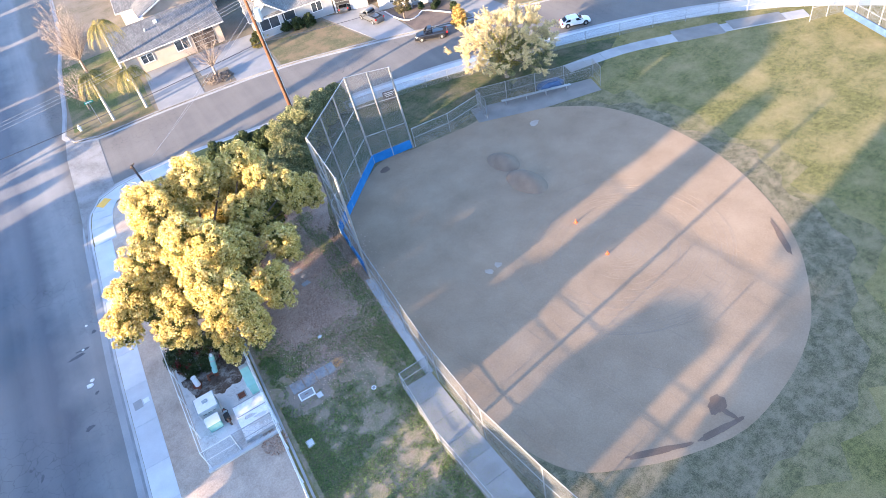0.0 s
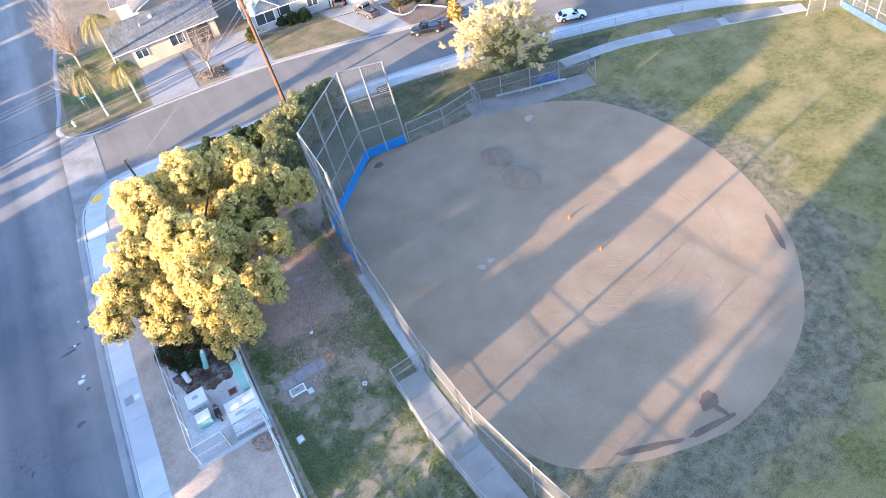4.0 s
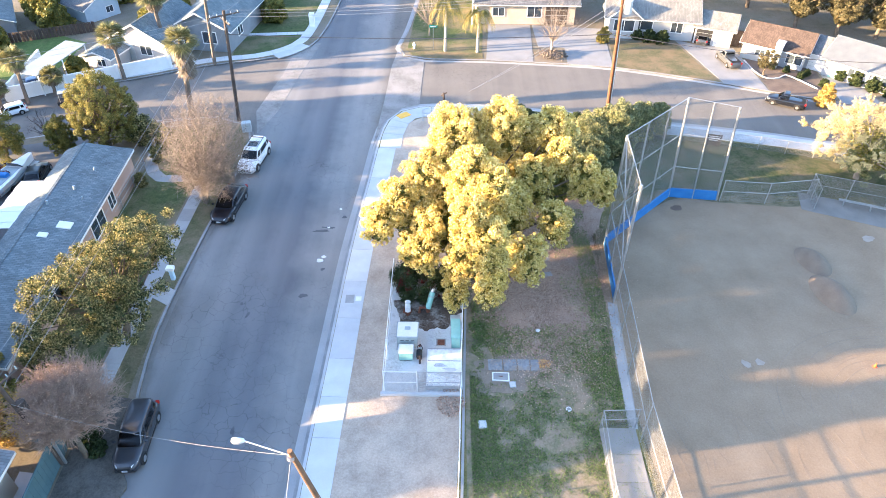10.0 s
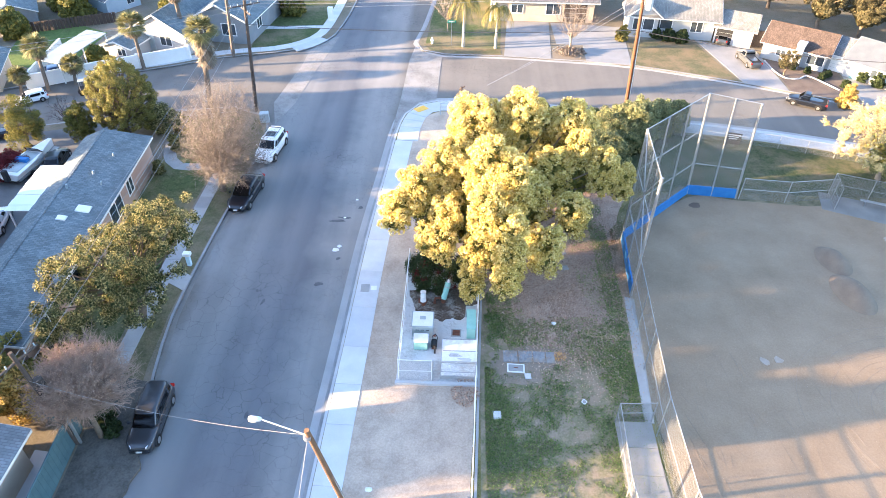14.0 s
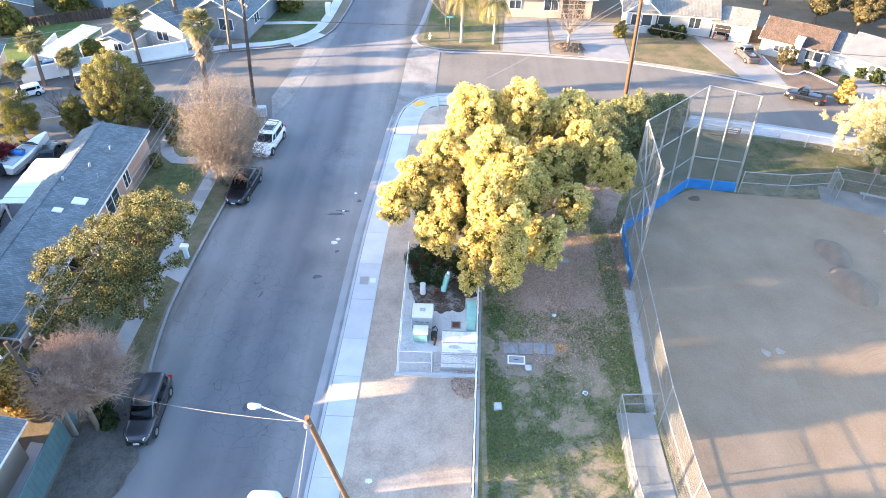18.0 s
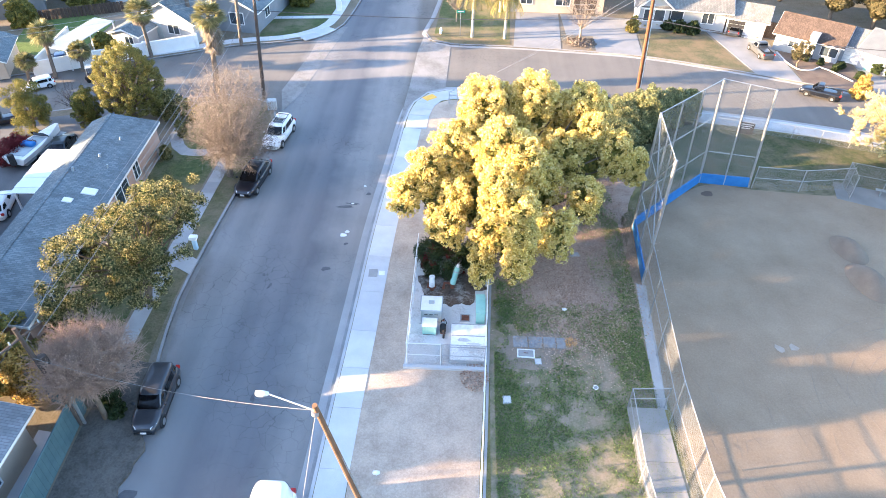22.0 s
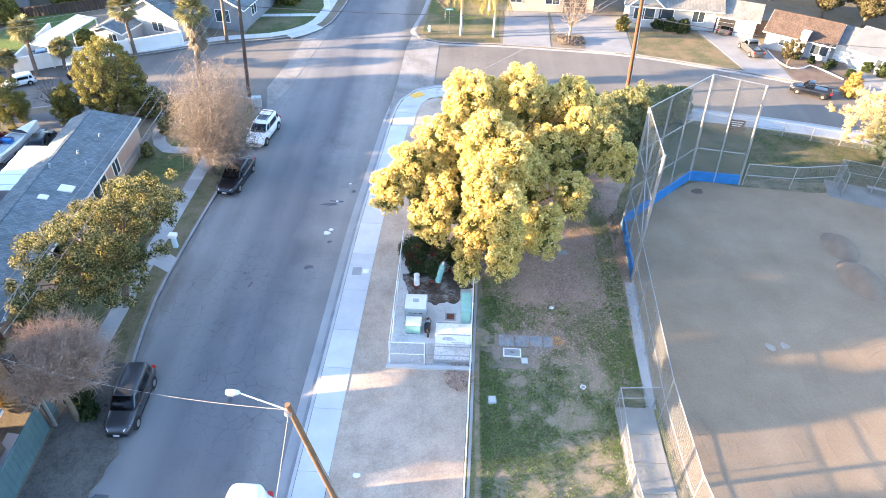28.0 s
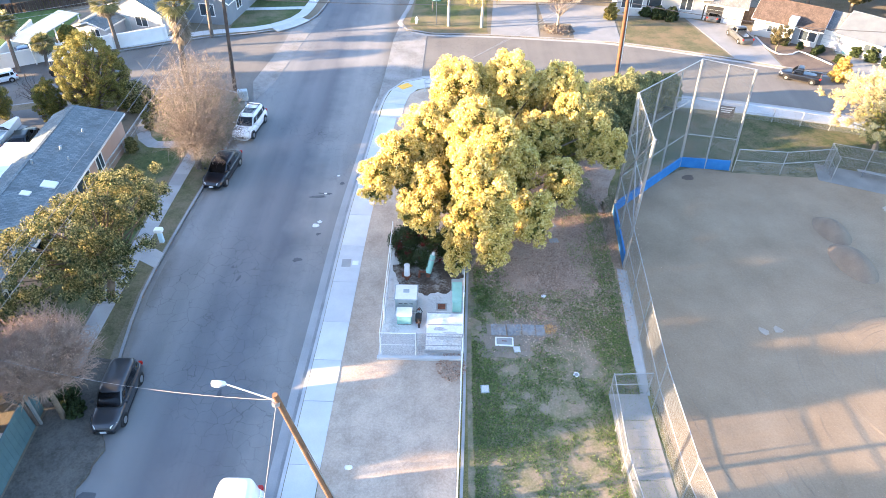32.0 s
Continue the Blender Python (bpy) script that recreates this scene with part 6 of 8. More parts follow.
def car(name, label, at, turn, colour, shape="suv", length=4.6, width=1.82, rack=False, size=1.0):
    """A parked vehicle, front towards its own +y."""
    c = thing(name, label, "truck" if shape == "pickup" else "car", at, turn, group="parked vehicles")
    c.scale = (size,) * 3
    L, W, body = length / 2, width / 2, PAINTS[colour]
    roof, belt, hood, tail = {"suv": (1.62, 0.98, 0.94, 0.98), "sedan": (1.42, 0.9, 0.84, 0.96), "pickup": (1.76, 1.08, 1.04, 1.05), "van": (1.95, 1.12, 1.1, 1.12)}[shape]
    # lower body: stations of place along, width and top, in fractions
    prof = [(-1.0, 0.72, tail * 0.7), (-0.985, 0.83, tail * 0.86), (-0.95, 0.91, tail * 0.96), (-0.86, 0.97, tail), (-0.7, 0.995, tail * 0.5 + belt * 0.5), (-0.3, 1.0, belt), (0.3, 1.0, belt * 0.6 + hood * 0.4), (0.5, 0.985, hood), (0.66, 0.96, hood * 0.965), (0.79, 0.915, hood * 0.91), (0.88, 0.85, hood * 0.85), (0.94, 0.77, hood * 0.77), (0.98, 0.66, hood * 0.67), (1.0, 0.52, hood * 0.56)]
    rings = []
    for y, k, top in prof:
        w, y = W * k, y * L
        half = [(w * 0.88, 0.24), (w * 0.97, 0.32), (w, 0.5), (w, top * 0.68), (w * 0.97, top * 0.84), (w * 0.9, top * 0.93), (w * 0.76, top * 0.975), (w * 0.5, top * 0.995), (w * 0.2, top)]
        rings.append([(-x, y, z) for x, z in half] + [(x, y, z) for x, z in half[::-1]])
    part("body", loft(rings), body, c, "", True)
    # cabin: rounded rings that lean in towards the roof
    y0, y1, t0, t1 = {"suv": (-0.95, 0.5, -0.84, 0.12), "sedan": (-0.93, 0.5, -0.5, 0.04), "pickup": (-0.12, 0.46, -0.07, 0.16), "van": (-0.97, 0.62, -0.93, 0.3)}[shape]
    lift = roof - belt + 0.06

    def cabin(a, k, out=0.0):
        """A point of the cabin's skin, by the angle round it and the height from belt to roof."""
        lean = k ** 1.15
        ya, yb = (y0 + (t0 - y0) * lean) * L, (y1 + (t1 - y1) * lean) * L
        curl = 1 - max(0.0, (k - 0.72) / 0.28) ** 2.2 * 0.34
        mid = (ya + yb) / 2
        hw, hl = W * (0.93 - 0.17 * k) * curl + out, (yb - ya) / 2 * (curl * 0.5 + 0.5) + out
        p, q = math.cos(a), math.sin(a)
        return Vector((hw * math.copysign(abs(p) ** 0.34, p), mid + hl * math.copysign(abs(q) ** 0.34, q), belt - 0.06 + lift * (k if k < 0.72 else 0.72 + 0.28 * math.sin((k - 0.72) / 0.28 * math.pi / 2)) + out * 0.5))

    n = 40
    levels = [[cabin(i * math.tau / n, k) for i in range(n)] for k in (0, 0.2, 0.4, 0.6, 0.72, 0.8, 0.87, 0.93, 0.97, 1.0)]
    top = [Vector((p.x * 0.5, p.y * 0.5 + (t0 + t1) * L * 0.25, roof + 0.015)) for p in levels[-1]]
    part("cabin", loft(levels + [top]), body, c, "", True)

    def glazing(name, a0, a1, k0, k1):
        m = max(2, int((a1 - a0) / 0.14))
        bm = bmesh.new()
        grid = [[bm.verts.new(cabin(a0 + (a1 - a0) * i / m, k, 0.012)) for i in range(m + 1)] for k in (k0, (k0 + k1) / 2, k1)]
        for r, q in zip(grid, grid[1:]):
            for i in range(m):
                bm.faces.new((r[i], r[i + 1], q[i + 1], q[i]))
        bmesh.ops.solidify(bm, geom=bm.faces[:], thickness=0.008)
        part(name, bm, CAR_GLASS, c, "dark glass", True)

    glazing("windscreen", 0.95, math.pi - 0.95, 0.1, 0.78)
    glazing("rear_window", math.pi + 0.98, math.tau - 0.98, 0.22 if shape != "pickup" else 0.4, 0.74)
    spans = {"suv": ((-0.66, -0.2), (-0.12, 0.14), (0.2, 0.7)), "sedan": ((-0.6, -0.03), (0.05, 0.68)), "pickup": ((-0.45, 0.6),), "van": ((0.15, 0.66),)}[shape]
    for s0, s1 in spans:
        glazing("side_window", s0, s1, 0.16, 0.7)
        glazing("side_window", math.pi - s1, math.pi - s0, 0.16, 0.7)
    if shape == "pickup":
        part("bed", boxed(-W * 0.78, W * 0.78, -L * 0.92, -L * 0.16, tail - 0.03, tail + 0.012), BLACK, c, "dark open load bed")
    for s in (-1, 1):
        for y in (-L * 0.6, L * 0.62):
            part("wheel_arch", tubed((s * (W - 0.25), y, 0.36), (s * (W + 0.006), y, 0.36), 0.4, 0.4, 20), TRIM, c, "dark wheel arch")
            wheel = part("wheel", tubed((s * (W - 0.2), y, 0.33), (s * (W + 0.02), y, 0.33), 0.33, 0.33, 20), BLACK, c, "black tyre")
            part("rim", tubed((s * (W - 0.02), y, 0.33), (s * (W + 0.032), y, 0.33), 0.21, 0.2, 12), RIM, wheel)
        part("headlight", loft([[(s * W * (0.5 + 0.3 * k) - 0.02, L * (0.975 - 0.13 * k), hood * (0.66 + 0.04 * k)), (s * W * (0.5 + 0.3 * k) + 0.02, L * (0.975 - 0.13 * k), hood * (0.66 + 0.04 * k)), (s * W * (0.5 + 0.3 * k) + 0.02, L * (0.955 - 0.13 * k), hood * (0.78 + 0.04 * k)), (s * W * (0.5 + 0.3 * k) - 0.02, L * (0.955 - 0.13 * k), hood * (0.78 + 0.04 * k))] for k in (0, 0.5, 1)]), LAMP_WHITE, c)
        part("tail_light", boxed(s * W * 0.8 - 0.12, s * W * 0.8 + 0.12, -L * 0.99, -L * 0.9, tail * 0.7, tail * 0.93, 0.03), LAMP_RED, c)
        part("mirror", boxed(s * (W + 0.08) - 0.1, s * (W + 0.08) + 0.1, L * 0.3, L * 0.36, belt, belt + 0.14, 0.03), body, c)
        part("sill", boxed(s * W * 0.97 - 0.03, s * W * 0.97 + 0.03, -L * 0.42, L * 0.45, 0.22, 0.34, 0.01), TRIM, c, "black side sill")
        for y in (-L * 0.18, L * 0.16):
            part("door_handle", boxed(s * W - 0.02, s * W + 0.025, y - 0.1, y + 0.1, belt * 0.84, belt * 0.87), TRIM if colour != "white" else body, c)
    part("grille", boxed(-W * 0.42, W * 0.42, L * 0.95, L * 1.0, hood * 0.44, hood * 0.62, 0.02), TRIM, c)
    part("number_plate", boxed(-0.16, 0.16, L * 0.995, L * 1.015, 0.36, 0.48), LAMP_WHITE, c)
    part("bumper", boxed(-W * 0.72, W * 0.72, L * 0.93, L * 1.005, 0.24, 0.4, 0.05), TRIM if colour == "silver" else body, c)
    if rack:
        for s in (-1, 1):
            part("roof_rail", tubed((s * W * 0.6, t0 * L + 0.15, roof + 0.06), (s * W * 0.6, t1 * L - 0.1, roof + 0.06), 0.028, 0.028, 6), TRIM, c)
        part("sunroof", boxed(-0.42, 0.42, t1 * L - 0.95, t1 * L - 0.25, roof + 0.005, roof + 0.022), CAR_GLASS, c)
        for y in (t0 * L + 0.45, t0 * L + 1.25):
            part("cross_bar", boxed(-W * 0.6, W * 0.6, y - 0.05, y + 0.05, roof + 0.04, roof + 0.08, 0.015), TRIM, c)
    return c


car("car", "charcoal compact crossover parked along the kerb", (-15.65, 20.35, 0), 183, "grey", "suv", 4.6, 1.68, size=0.88)
car("car", "black sedan parked along the kerb", (-16.0, 40.8, 0), 174, "black", "sedan", 4.8, 1.78, size=0.92)
car("car", "white crossover with roof rails parked along the kerb", (-15.6, 47.4, 0), 173, "white", "suv", 4.7, rack=True, size=0.92)
car("van", "white van parked along the park kerb", (-8.2, 12.95, 0), 180, "white", "van", 5.0, 1.98)
car("pickup_truck", "dark pickup truck parked beyond the park", (33.0, 58.5, 0), 62, "black", "pickup", 5.0, size=0.72)
car("pickup_truck", "silver pickup truck parked in a driveway", (30.3, 67.6, GROUND_Z + 0.02), 8, "silver", "pickup", 5.0, size=0.75)
car("car", "white sedan parked along the cross street", (44.8, 49.0, 0), -115, "white", "sedan", 4.5, size=0.68)
car("car", "pale car parked inside the open garage", (29.3, 73.2, GROUND_Z + 0.02), -24, "silver", "sedan", 4.3, size=0.7)
car("van", "white pickup with a canopy parked beyond the crossing", (-39.7, 54.9, 0), 128, "white", "suv", 4.6, size=0.62)
car("pickup_truck", "dark pickup truck parked in a side street driveway", (-39.2, 48.0, GROUND_Z + 0.02), 120, "black", "pickup", 5.0, size=0.62)
car("car", "blue car parked under the patio roof", (-40.2, 60.4, GROUND_Z + 0.02), 30, "blue", "sedan", 4.2, size=0.7)
car("car", "dark green car parked behind the house", (-32.2, 44.5, GROUND_Z + 0.02), 10, "dark", "sedan", 4.3, size=0.75)
car("car", "white car parked behind the house", (-32.6, 36.2, GROUND_Z + 0.02), 15, "white", "sedan", 4.3, size=0.8)
car("car", "dark car parked along the far street", (-13.0, 96, 0), 0, "dark", "sedan", 4.5)
car("car", "white car parked in a far driveway", (-16.6, 113, GROUND_Z + 0.02), 90, "white", "suv", 4.6)
car("car", "black car parked in a far driveway", (-16.9, 105, GROUND_Z + 0.02), 90, "black", "suv", 4.6)
cart = thing("golf_cart", "small dark golf cart with a pale roof", "golf cart", (-35.2, 56.9, 0), 110)
cart.scale = (0.8,) * 3
part("body", boxed(-0.6, 0.6, -1.1, 1.1, 0.3, 0.75, 0.06), TRIM, cart)
part("canopy", boxed(-0.62, 0.62, -0.8, 0.8, 1.75, 1.82, 0.02), GREY_METAL, cart)
part("seat", boxed(-0.5, 0.5, -0.35, 0.15, 0.75, 1.1, 0.04), WOOD_DARK, cart)
for x in (-0.55, 0.55):
    for y in (-0.75, 0.75):
        part("post", tubed((x, y, 0.7), (x, y * 0.95, 1.76), 0.025, 0.025, 6), STEEL, cart)
        part("wheel", tubed((x * 0.85, y, 0.24), (x * 1.15, y, 0.24), 0.24, 0.24, 14), BLACK, cart)
boat = thing("boat", "pale open motor boat on a trailer behind the house", "boat", (-33.7, 43.4, GROUND_Z), -8)
boat.scale = (0.95,) * 3
hull = [[(-0.15 - 0.85 * min(1, k * 1.6), 3.0 - 5.6 * k, 1.35 - 0.1 * k), (-0.1 - 0.55 * min(1, k * 1.6), 3.0 - 5.6 * k, 0.65), (0.1 + 0.55 * min(1, k * 1.6), 3.0 - 5.6 * k, 0.65), (0.15 + 0.85 * min(1, k * 1.6), 3.0 - 5.6 * k, 1.35 - 0.1 * k)] for k in (0, 0.15, 0.35, 0.6, 0.85, 1.0)]
part("hull", loft(hull), WHITE, boat)
part("cockpit", boxed(-0.65, 0.65, -2.2, 0.9, 1.25, 1.31, 0.01), GREY_METAL, boat)
part("windscreen", loft([[(-0.7, 0.9, 1.3), (0.7, 0.9, 1.3), (0.7, 1.0, 1.3), (-0.7, 1.0, 1.3)], [(-0.6, 0.6, 1.75), (0.6, 0.6, 1.75), (0.6, 0.65, 1.75), (-0.6, 0.65, 1.75)]]), CAR_GLASS, boat)
part("seat", boxed(-0.55, 0.55, -0.9, -0.4, 1.3, 1.6, 0.04), BLUE_PAINT, boat)
part("outboard_motor", boxed(-0.2, 0.2, -2.95, -2.55, 0.7, 1.7, 0.06), TRIM, boat)
part("trailer", boxed(-0.7, 0.7, -2.3, 2.9, 0.45, 0.62), STEEL, boat)
for s in (-0.85, 0.85):
    part("wheel", tubed((s - 0.1, -0.9, 0.32), (s + 0.1, -0.9, 0.32), 0.32, 0.32, 16), BLACK, boat)


# ---- houses ----
def shingle_mat(name, a, c):
    """Rows of asphalt shingles, each a little lighter or darker, laid down the slope."""
    m, nt, b, co = start(name, 0.92, 0.0, 0.15)
    br = nt.nodes.new("ShaderNodeTexBrick")
    br.inputs["Scale"].default_value = 1.0
    br.inputs["Brick Width"].default_value = 0.32
    br.inputs["Row Height"].default_value = 0.15
    br.inputs["Mortar Size"].default_value = 0.012
    br.inputs["Color1"].default_value = rgb(a)
    br.inputs["Color2"].default_value = rgb(c)
    br.inputs["Mortar"].default_value = rgb(tuple(x * 0.75 for x in a))
    nt.links.new(co, br.inputs["Vector"])
    n = noise_of(nt, co, 0.7, 5)
    col = mix(nt, 1.0, br.outputs["Color"], ramp(nt, n, [(0.3, 0.75), (0.7, 1.1)]), "MULTIPLY")
    nt.links.new(col, b.inputs["Base Color"])
    bump(nt, b, noise_of(nt, co, 30, 3), 0.4, 0.01)
    return m


ROOF_BLUE = shingle_mat("blue_grey_shingles", (0.13, 0.158, 0.17), (0.2, 0.232, 0.245))
ROOF_GREY = shingle_mat("grey_shingles", (0.12, 0.125, 0.13), (0.19, 0.19, 0.195))
ROOF_LIGHT = shingle_mat("pale_grey_shingles", (0.22, 0.23, 0.24), (0.3, 0.31, 0.32))
ROOF_TAN = shingle_mat("tan_shingles", (0.175, 0.172, 0.16), (0.25, 0.245, 0.228))
ROOF_BROWN = shingle_mat("brown_shingles", (0.082, 0.06, 0.048), (0.13, 0.097, 0.08))
ROOF_PALE = surface("white_metal_roof", (0.095, 0.105, 0.118), (0.14, 0.152, 0.165), 0.8, 12, 0.55, 0, 0.35)
STUCCO_PINK = surface("pinkish_tan_stucco", (0.36, 0.25, 0.2), (0.46, 0.33, 0.265), 0.7, 30, 0.95, 0, 0.1, 0.4)
STUCCO_WHITE = surface("white_stucco", (0.34, 0.345, 0.35), (0.43, 0.435, 0.435), 0.7, 30, 0.9, 0, 0.15, 0.3)
STUCCO_BEIGE = surface("beige_stucco", (0.42, 0.34, 0.26), (0.55, 0.45, 0.35), 0.7, 30, 0.95, 0, 0.1, 0.4)
# Dull blue grey puts the shade on the wing's wall into its colour.
STUCCO_DULL = surface("dull_blue_grey_stucco", (0.17, 0.19, 0.21), (0.25, 0.27, 0.29), 0.7, 20, 0.9, 0, 0.15, 0.2)
DRIVE = surface("driveway_concrete", (0.2, 0.2, 0.2), (0.285, 0.283, 0.28), 0.6, 18, 0.9, 0, 0.2, 0.3)
YARD_GREY = surface("dark_yard_concrete", (0.11, 0.112, 0.115), (0.19, 0.188, 0.184), 0.6, 14, 0.9, 0, 0.2, 0.3)
STUCCO_BLUE = surface("pale_blue_siding", (0.30, 0.38, 0.45), (0.4, 0.48, 0.55), 0.7, 20, 0.85, 0, 0.15, 0.2)


def house(label, at, turn, w, d, wall_h, ridge_h, wall, roof, over=0.5, windows=(), doors=(), chimney=None, vents=(), shift=0.0, name="house", size=1.0):
    """A one-storey gabled house, ridge along its own y. Windows: (side, along, sill, width, height), side e, w, s or n; doors: (side, along, width, height, material)."""
    h = thing(name, label, "house", at, turn)
    h.scale = (size,) * 3
    X, Y = w / 2, d / 2
    bm = boxed(-X, X, -Y, Y, -0.1, wall_h)
    rise = ridge_h - wall_h
    for s in (-1, 1):
        a = [bm.verts.new(p) for p in ((-X, s * Y, wall_h), (X, s * Y, wall_h), (shift, s * Y, wall_h + rise * 0.97))]
        b = [bm.verts.new(p) for p in ((-X, s * (Y - 0.2), wall_h), (X, s * (Y - 0.2), wall_h), (shift, s * (Y - 0.2), wall_h + rise * 0.97))]
        bm.faces.new(a), bm.faces.new(b[::-1])
        for k in range(3):
            bm.faces.new((a[k], a[(k + 1) % 3], b[(k + 1) % 3], b[k]))
    part("wall", bm, wall, h)
    low = {}
    for s in (-1, 1):
        run = X + over - s * shift
        ez = ridge_h - rise * run / (X - s * shift)
        low[s] = (ridge_h - ez) / run
        ob = part("roof_slope", boxed(0, math.hypot(run, ridge_h - ez), -Y - over, Y + over, 0.02, 0.14), roof, h)
        ob.matrix_basis = Matrix.Translation((shift, 0, ridge_h)) @ Matrix.Rotation(0 if s > 0 else math.pi, 4, "Z") @ Matrix.Rotation(math.atan2(ridge_h - ez, run), 4, "Y")
        part("fascia", boxed(s * (X + over) - 0.03, s * (X + over) + 0.03, -Y - over, Y + over, ez - 0.06, ez + 0.1), WHITE, h)
        for q in (-1, 1):
            y = q * (Y + over)
            part("barge_board", loft([[(x, y - 0.03, z - 0.05), (x, y + 0.03, z - 0.05), (x, y + 0.03, z + 0.12), (x, y - 0.03, z + 0.12)] for x, z in ((s * (X + over), ez), (shift, ridge_h))]), WHITE, h)
    part("ridge_cap", boxed(shift - 0.12, shift + 0.12, -Y - over, Y + over, ridge_h + 0.1, ridge_h + 0.17, 0.02), roof, h)

    def face(side, a0, a1, z0, z1, t0, t1):
        if side in "ew":
            s = 1 if side == "e" else -1
            return boxed(*sorted((s * (X + t0), s * (X + t1))), a0, a1, z0, z1)
        s = 1 if side == "n" else -1
        return boxed(a0, a1, *sorted((s * (Y + t0), s * (Y + t1))), z0, z1)

    for side, along, sill, ww, wh in windows:
        win = part("window", face(side, along - ww / 2, along + ww / 2, sill, sill + wh, -0.05, 0.015), PANE, h, "dark window pane")
        for a0, a1, z0, z1 in ((-ww / 2 - 0.07, -ww / 2, -0.07, wh + 0.07), (ww / 2, ww / 2 + 0.07, -0.07, wh + 0.07), (-ww / 2, ww / 2, -0.07, 0), (-ww / 2, ww / 2, wh, wh + 0.07), (-0.03, 0.03, 0, wh)):
            part("frame", face(side, along + a0, along + a1, sill + z0, sill + z1, -0.02, 0.05), WHITE, win)
    for side, along, dw, dh, mat_ in doors:
        door = part("door" if dw < 1.5 else "garage_door", face(side, along - dw / 2, along + dw / 2, 0, dh, -0.05, 0.03), mat_, h)
        part("door_frame", face(side, along - dw / 2 - 0.08, along + dw / 2 + 0.08, dh, dh + 0.1, -0.02, 0.06), WHITE, door)
        if dw > 1.5:
            for k in range(1, 4):
                part("panel_joint", face(side, along - dw / 2, along + dw / 2, dh * k / 4 - 0.015, dh * k / 4 + 0.015, 0.0, 0.036), GREY_METAL, door)
    if chimney:
        x, y, s, z = chimney
        ch = part("chimney", boxed(x - s, x + s, y - s * 0.6, y + s * 0.6, 0, z, 0.02), STUCCO_WHITE, h)
        part("chimney_cap", boxed(x - s - 0.08, x + s + 0.08, y - s * 0.6 - 0.08, y + s * 0.6 + 0.08, z, z + 0.1), STUCCO_WHITE, ch)
    for x, y, size, kind in vents:
        side = 1 if x > shift else -1
        z = ridge_h - abs(x - shift) * low[side] + 0.1
        if kind == "skylight":
            ob = part("skylight", boxed(-size, size, -size * 0.8, size * 0.8, 0, 0.12, 0.03), WHITE, h)
        else:
            ob = part("roof_vent", tubed((0, 0, -0.1), (0, 0, 0.35), size, size, 8), GREY_METAL, h)
        ob.matrix_basis = Matrix.Translation((x, y, z)) @ Matrix.Rotation(math.atan(low[side]) * side, 4, "Y")
    return h


HZ = GROUND_Z
house("long low house with blue grey shingles and tan walls", (-26.0, 33.7, HZ), 3.2, 4.6, 21.4, 2.5, 3.1, STUCCO_PINK, ROOF_BLUE, 0.28, shift=-0.95,
      windows=(("e", 5.7, 0.95, 1.0, 1.1), ("e", 2.9, 0.75, 2.1, 1.35), ("e", -0.4, 0.95, 1.2, 1.1), ("e", -4.5, 0.95, 1.6, 1.1), ("e", -8.0, 0.95, 1.2, 1.1)),
      vents=((1.2, 1.0, 0.45, "skylight"), (0.3, -0.2, 0.3, "skylight"), (0.9, 7.5, 0.07, "vent"), (0.4, 5.0, 0.09, "vent"), (-0.6, 3.0, 0.08, "vent"), (1.3, 3.9, 0.06, "vent")))
carport = thing("carport", "carport with a white ribbed metal roof on posts", "carport", (-30.2, 37.4, HZ), 3)
for i in range(9):
    part("roof_sheet", boxed(-0.3, 1.9, -2.6 + i * 0.62, -2.6 + i * 0.62 + 0.61, 2.45 + 0.03 * (i % 2), 2.5 + 0.03 * (i % 2)), WHITE, carport)
for x in (-0.15, 1.7):
    for y in (-2.4, 2.7):
        part("post", boxed(x - 0.05, x + 0.05, y - 0.05, y + 0.05, -0.05, 2.45), WHITE, carport)
structure("driveway_1", plate([(-41, 33), (-28.4, 33), (-28.4, 48.4), (-30.5, 51.2), (-41, 47.6)], 0.02, HZ + 0.02), YARD_GREY, "concrete yard behind the house", "driveway")

# Out of view: added to shade the yard behind the long house.
house("unseen neighbouring house behind the boat yard, added to cast shade", (-46, 34.5, HZ), 0, 8.0, 15.0, 2.8, 4.8, STUCCO_BEIGE, ROOF_GREY, 0.5)
# neighbours down the street, unseen ones added for shade, and the fence before them
house("low house with pale grey shingles beyond the teal fence", (-24.2, 12.0, HZ), 0, 7.4, 11.0, 2.4, 3.3, STUCCO_BEIGE, ROOF_LIGHT, 0.5, windows=(("e", -2.0, 0.9, 1.6, 1.2), ("e", 2.4, 0.9, 1.2, 1.2)))
# Unseen tall block, sized to throw the broad shadow across the infield.
house("unseen tall gabled house with grey shingles, added to cast shade", (-36.5, 4.5, HZ), 90, 4.1, 8.0, 9.5, 9.8, STUCCO_WHITE, ROOF_GREY, 0.2, windows=(("s", 0, 0.9, 1.6, 1.2),))
# Also out of view, added as a caster south of the seen houses.
house("unseen low house with brown shingles, added to shade the field", (-26.0, -16.0, HZ), 0, 8.0, 13.0, 2.6, 4.2, STUCCO_WHITE, ROOF_BROWN, 0.5, windows=(("e", -2.0, 0.9, 1.6, 1.2), ("e", 2.4, 0.9, 1.2, 1.2)))
rngh = np.random.default_rng(17)
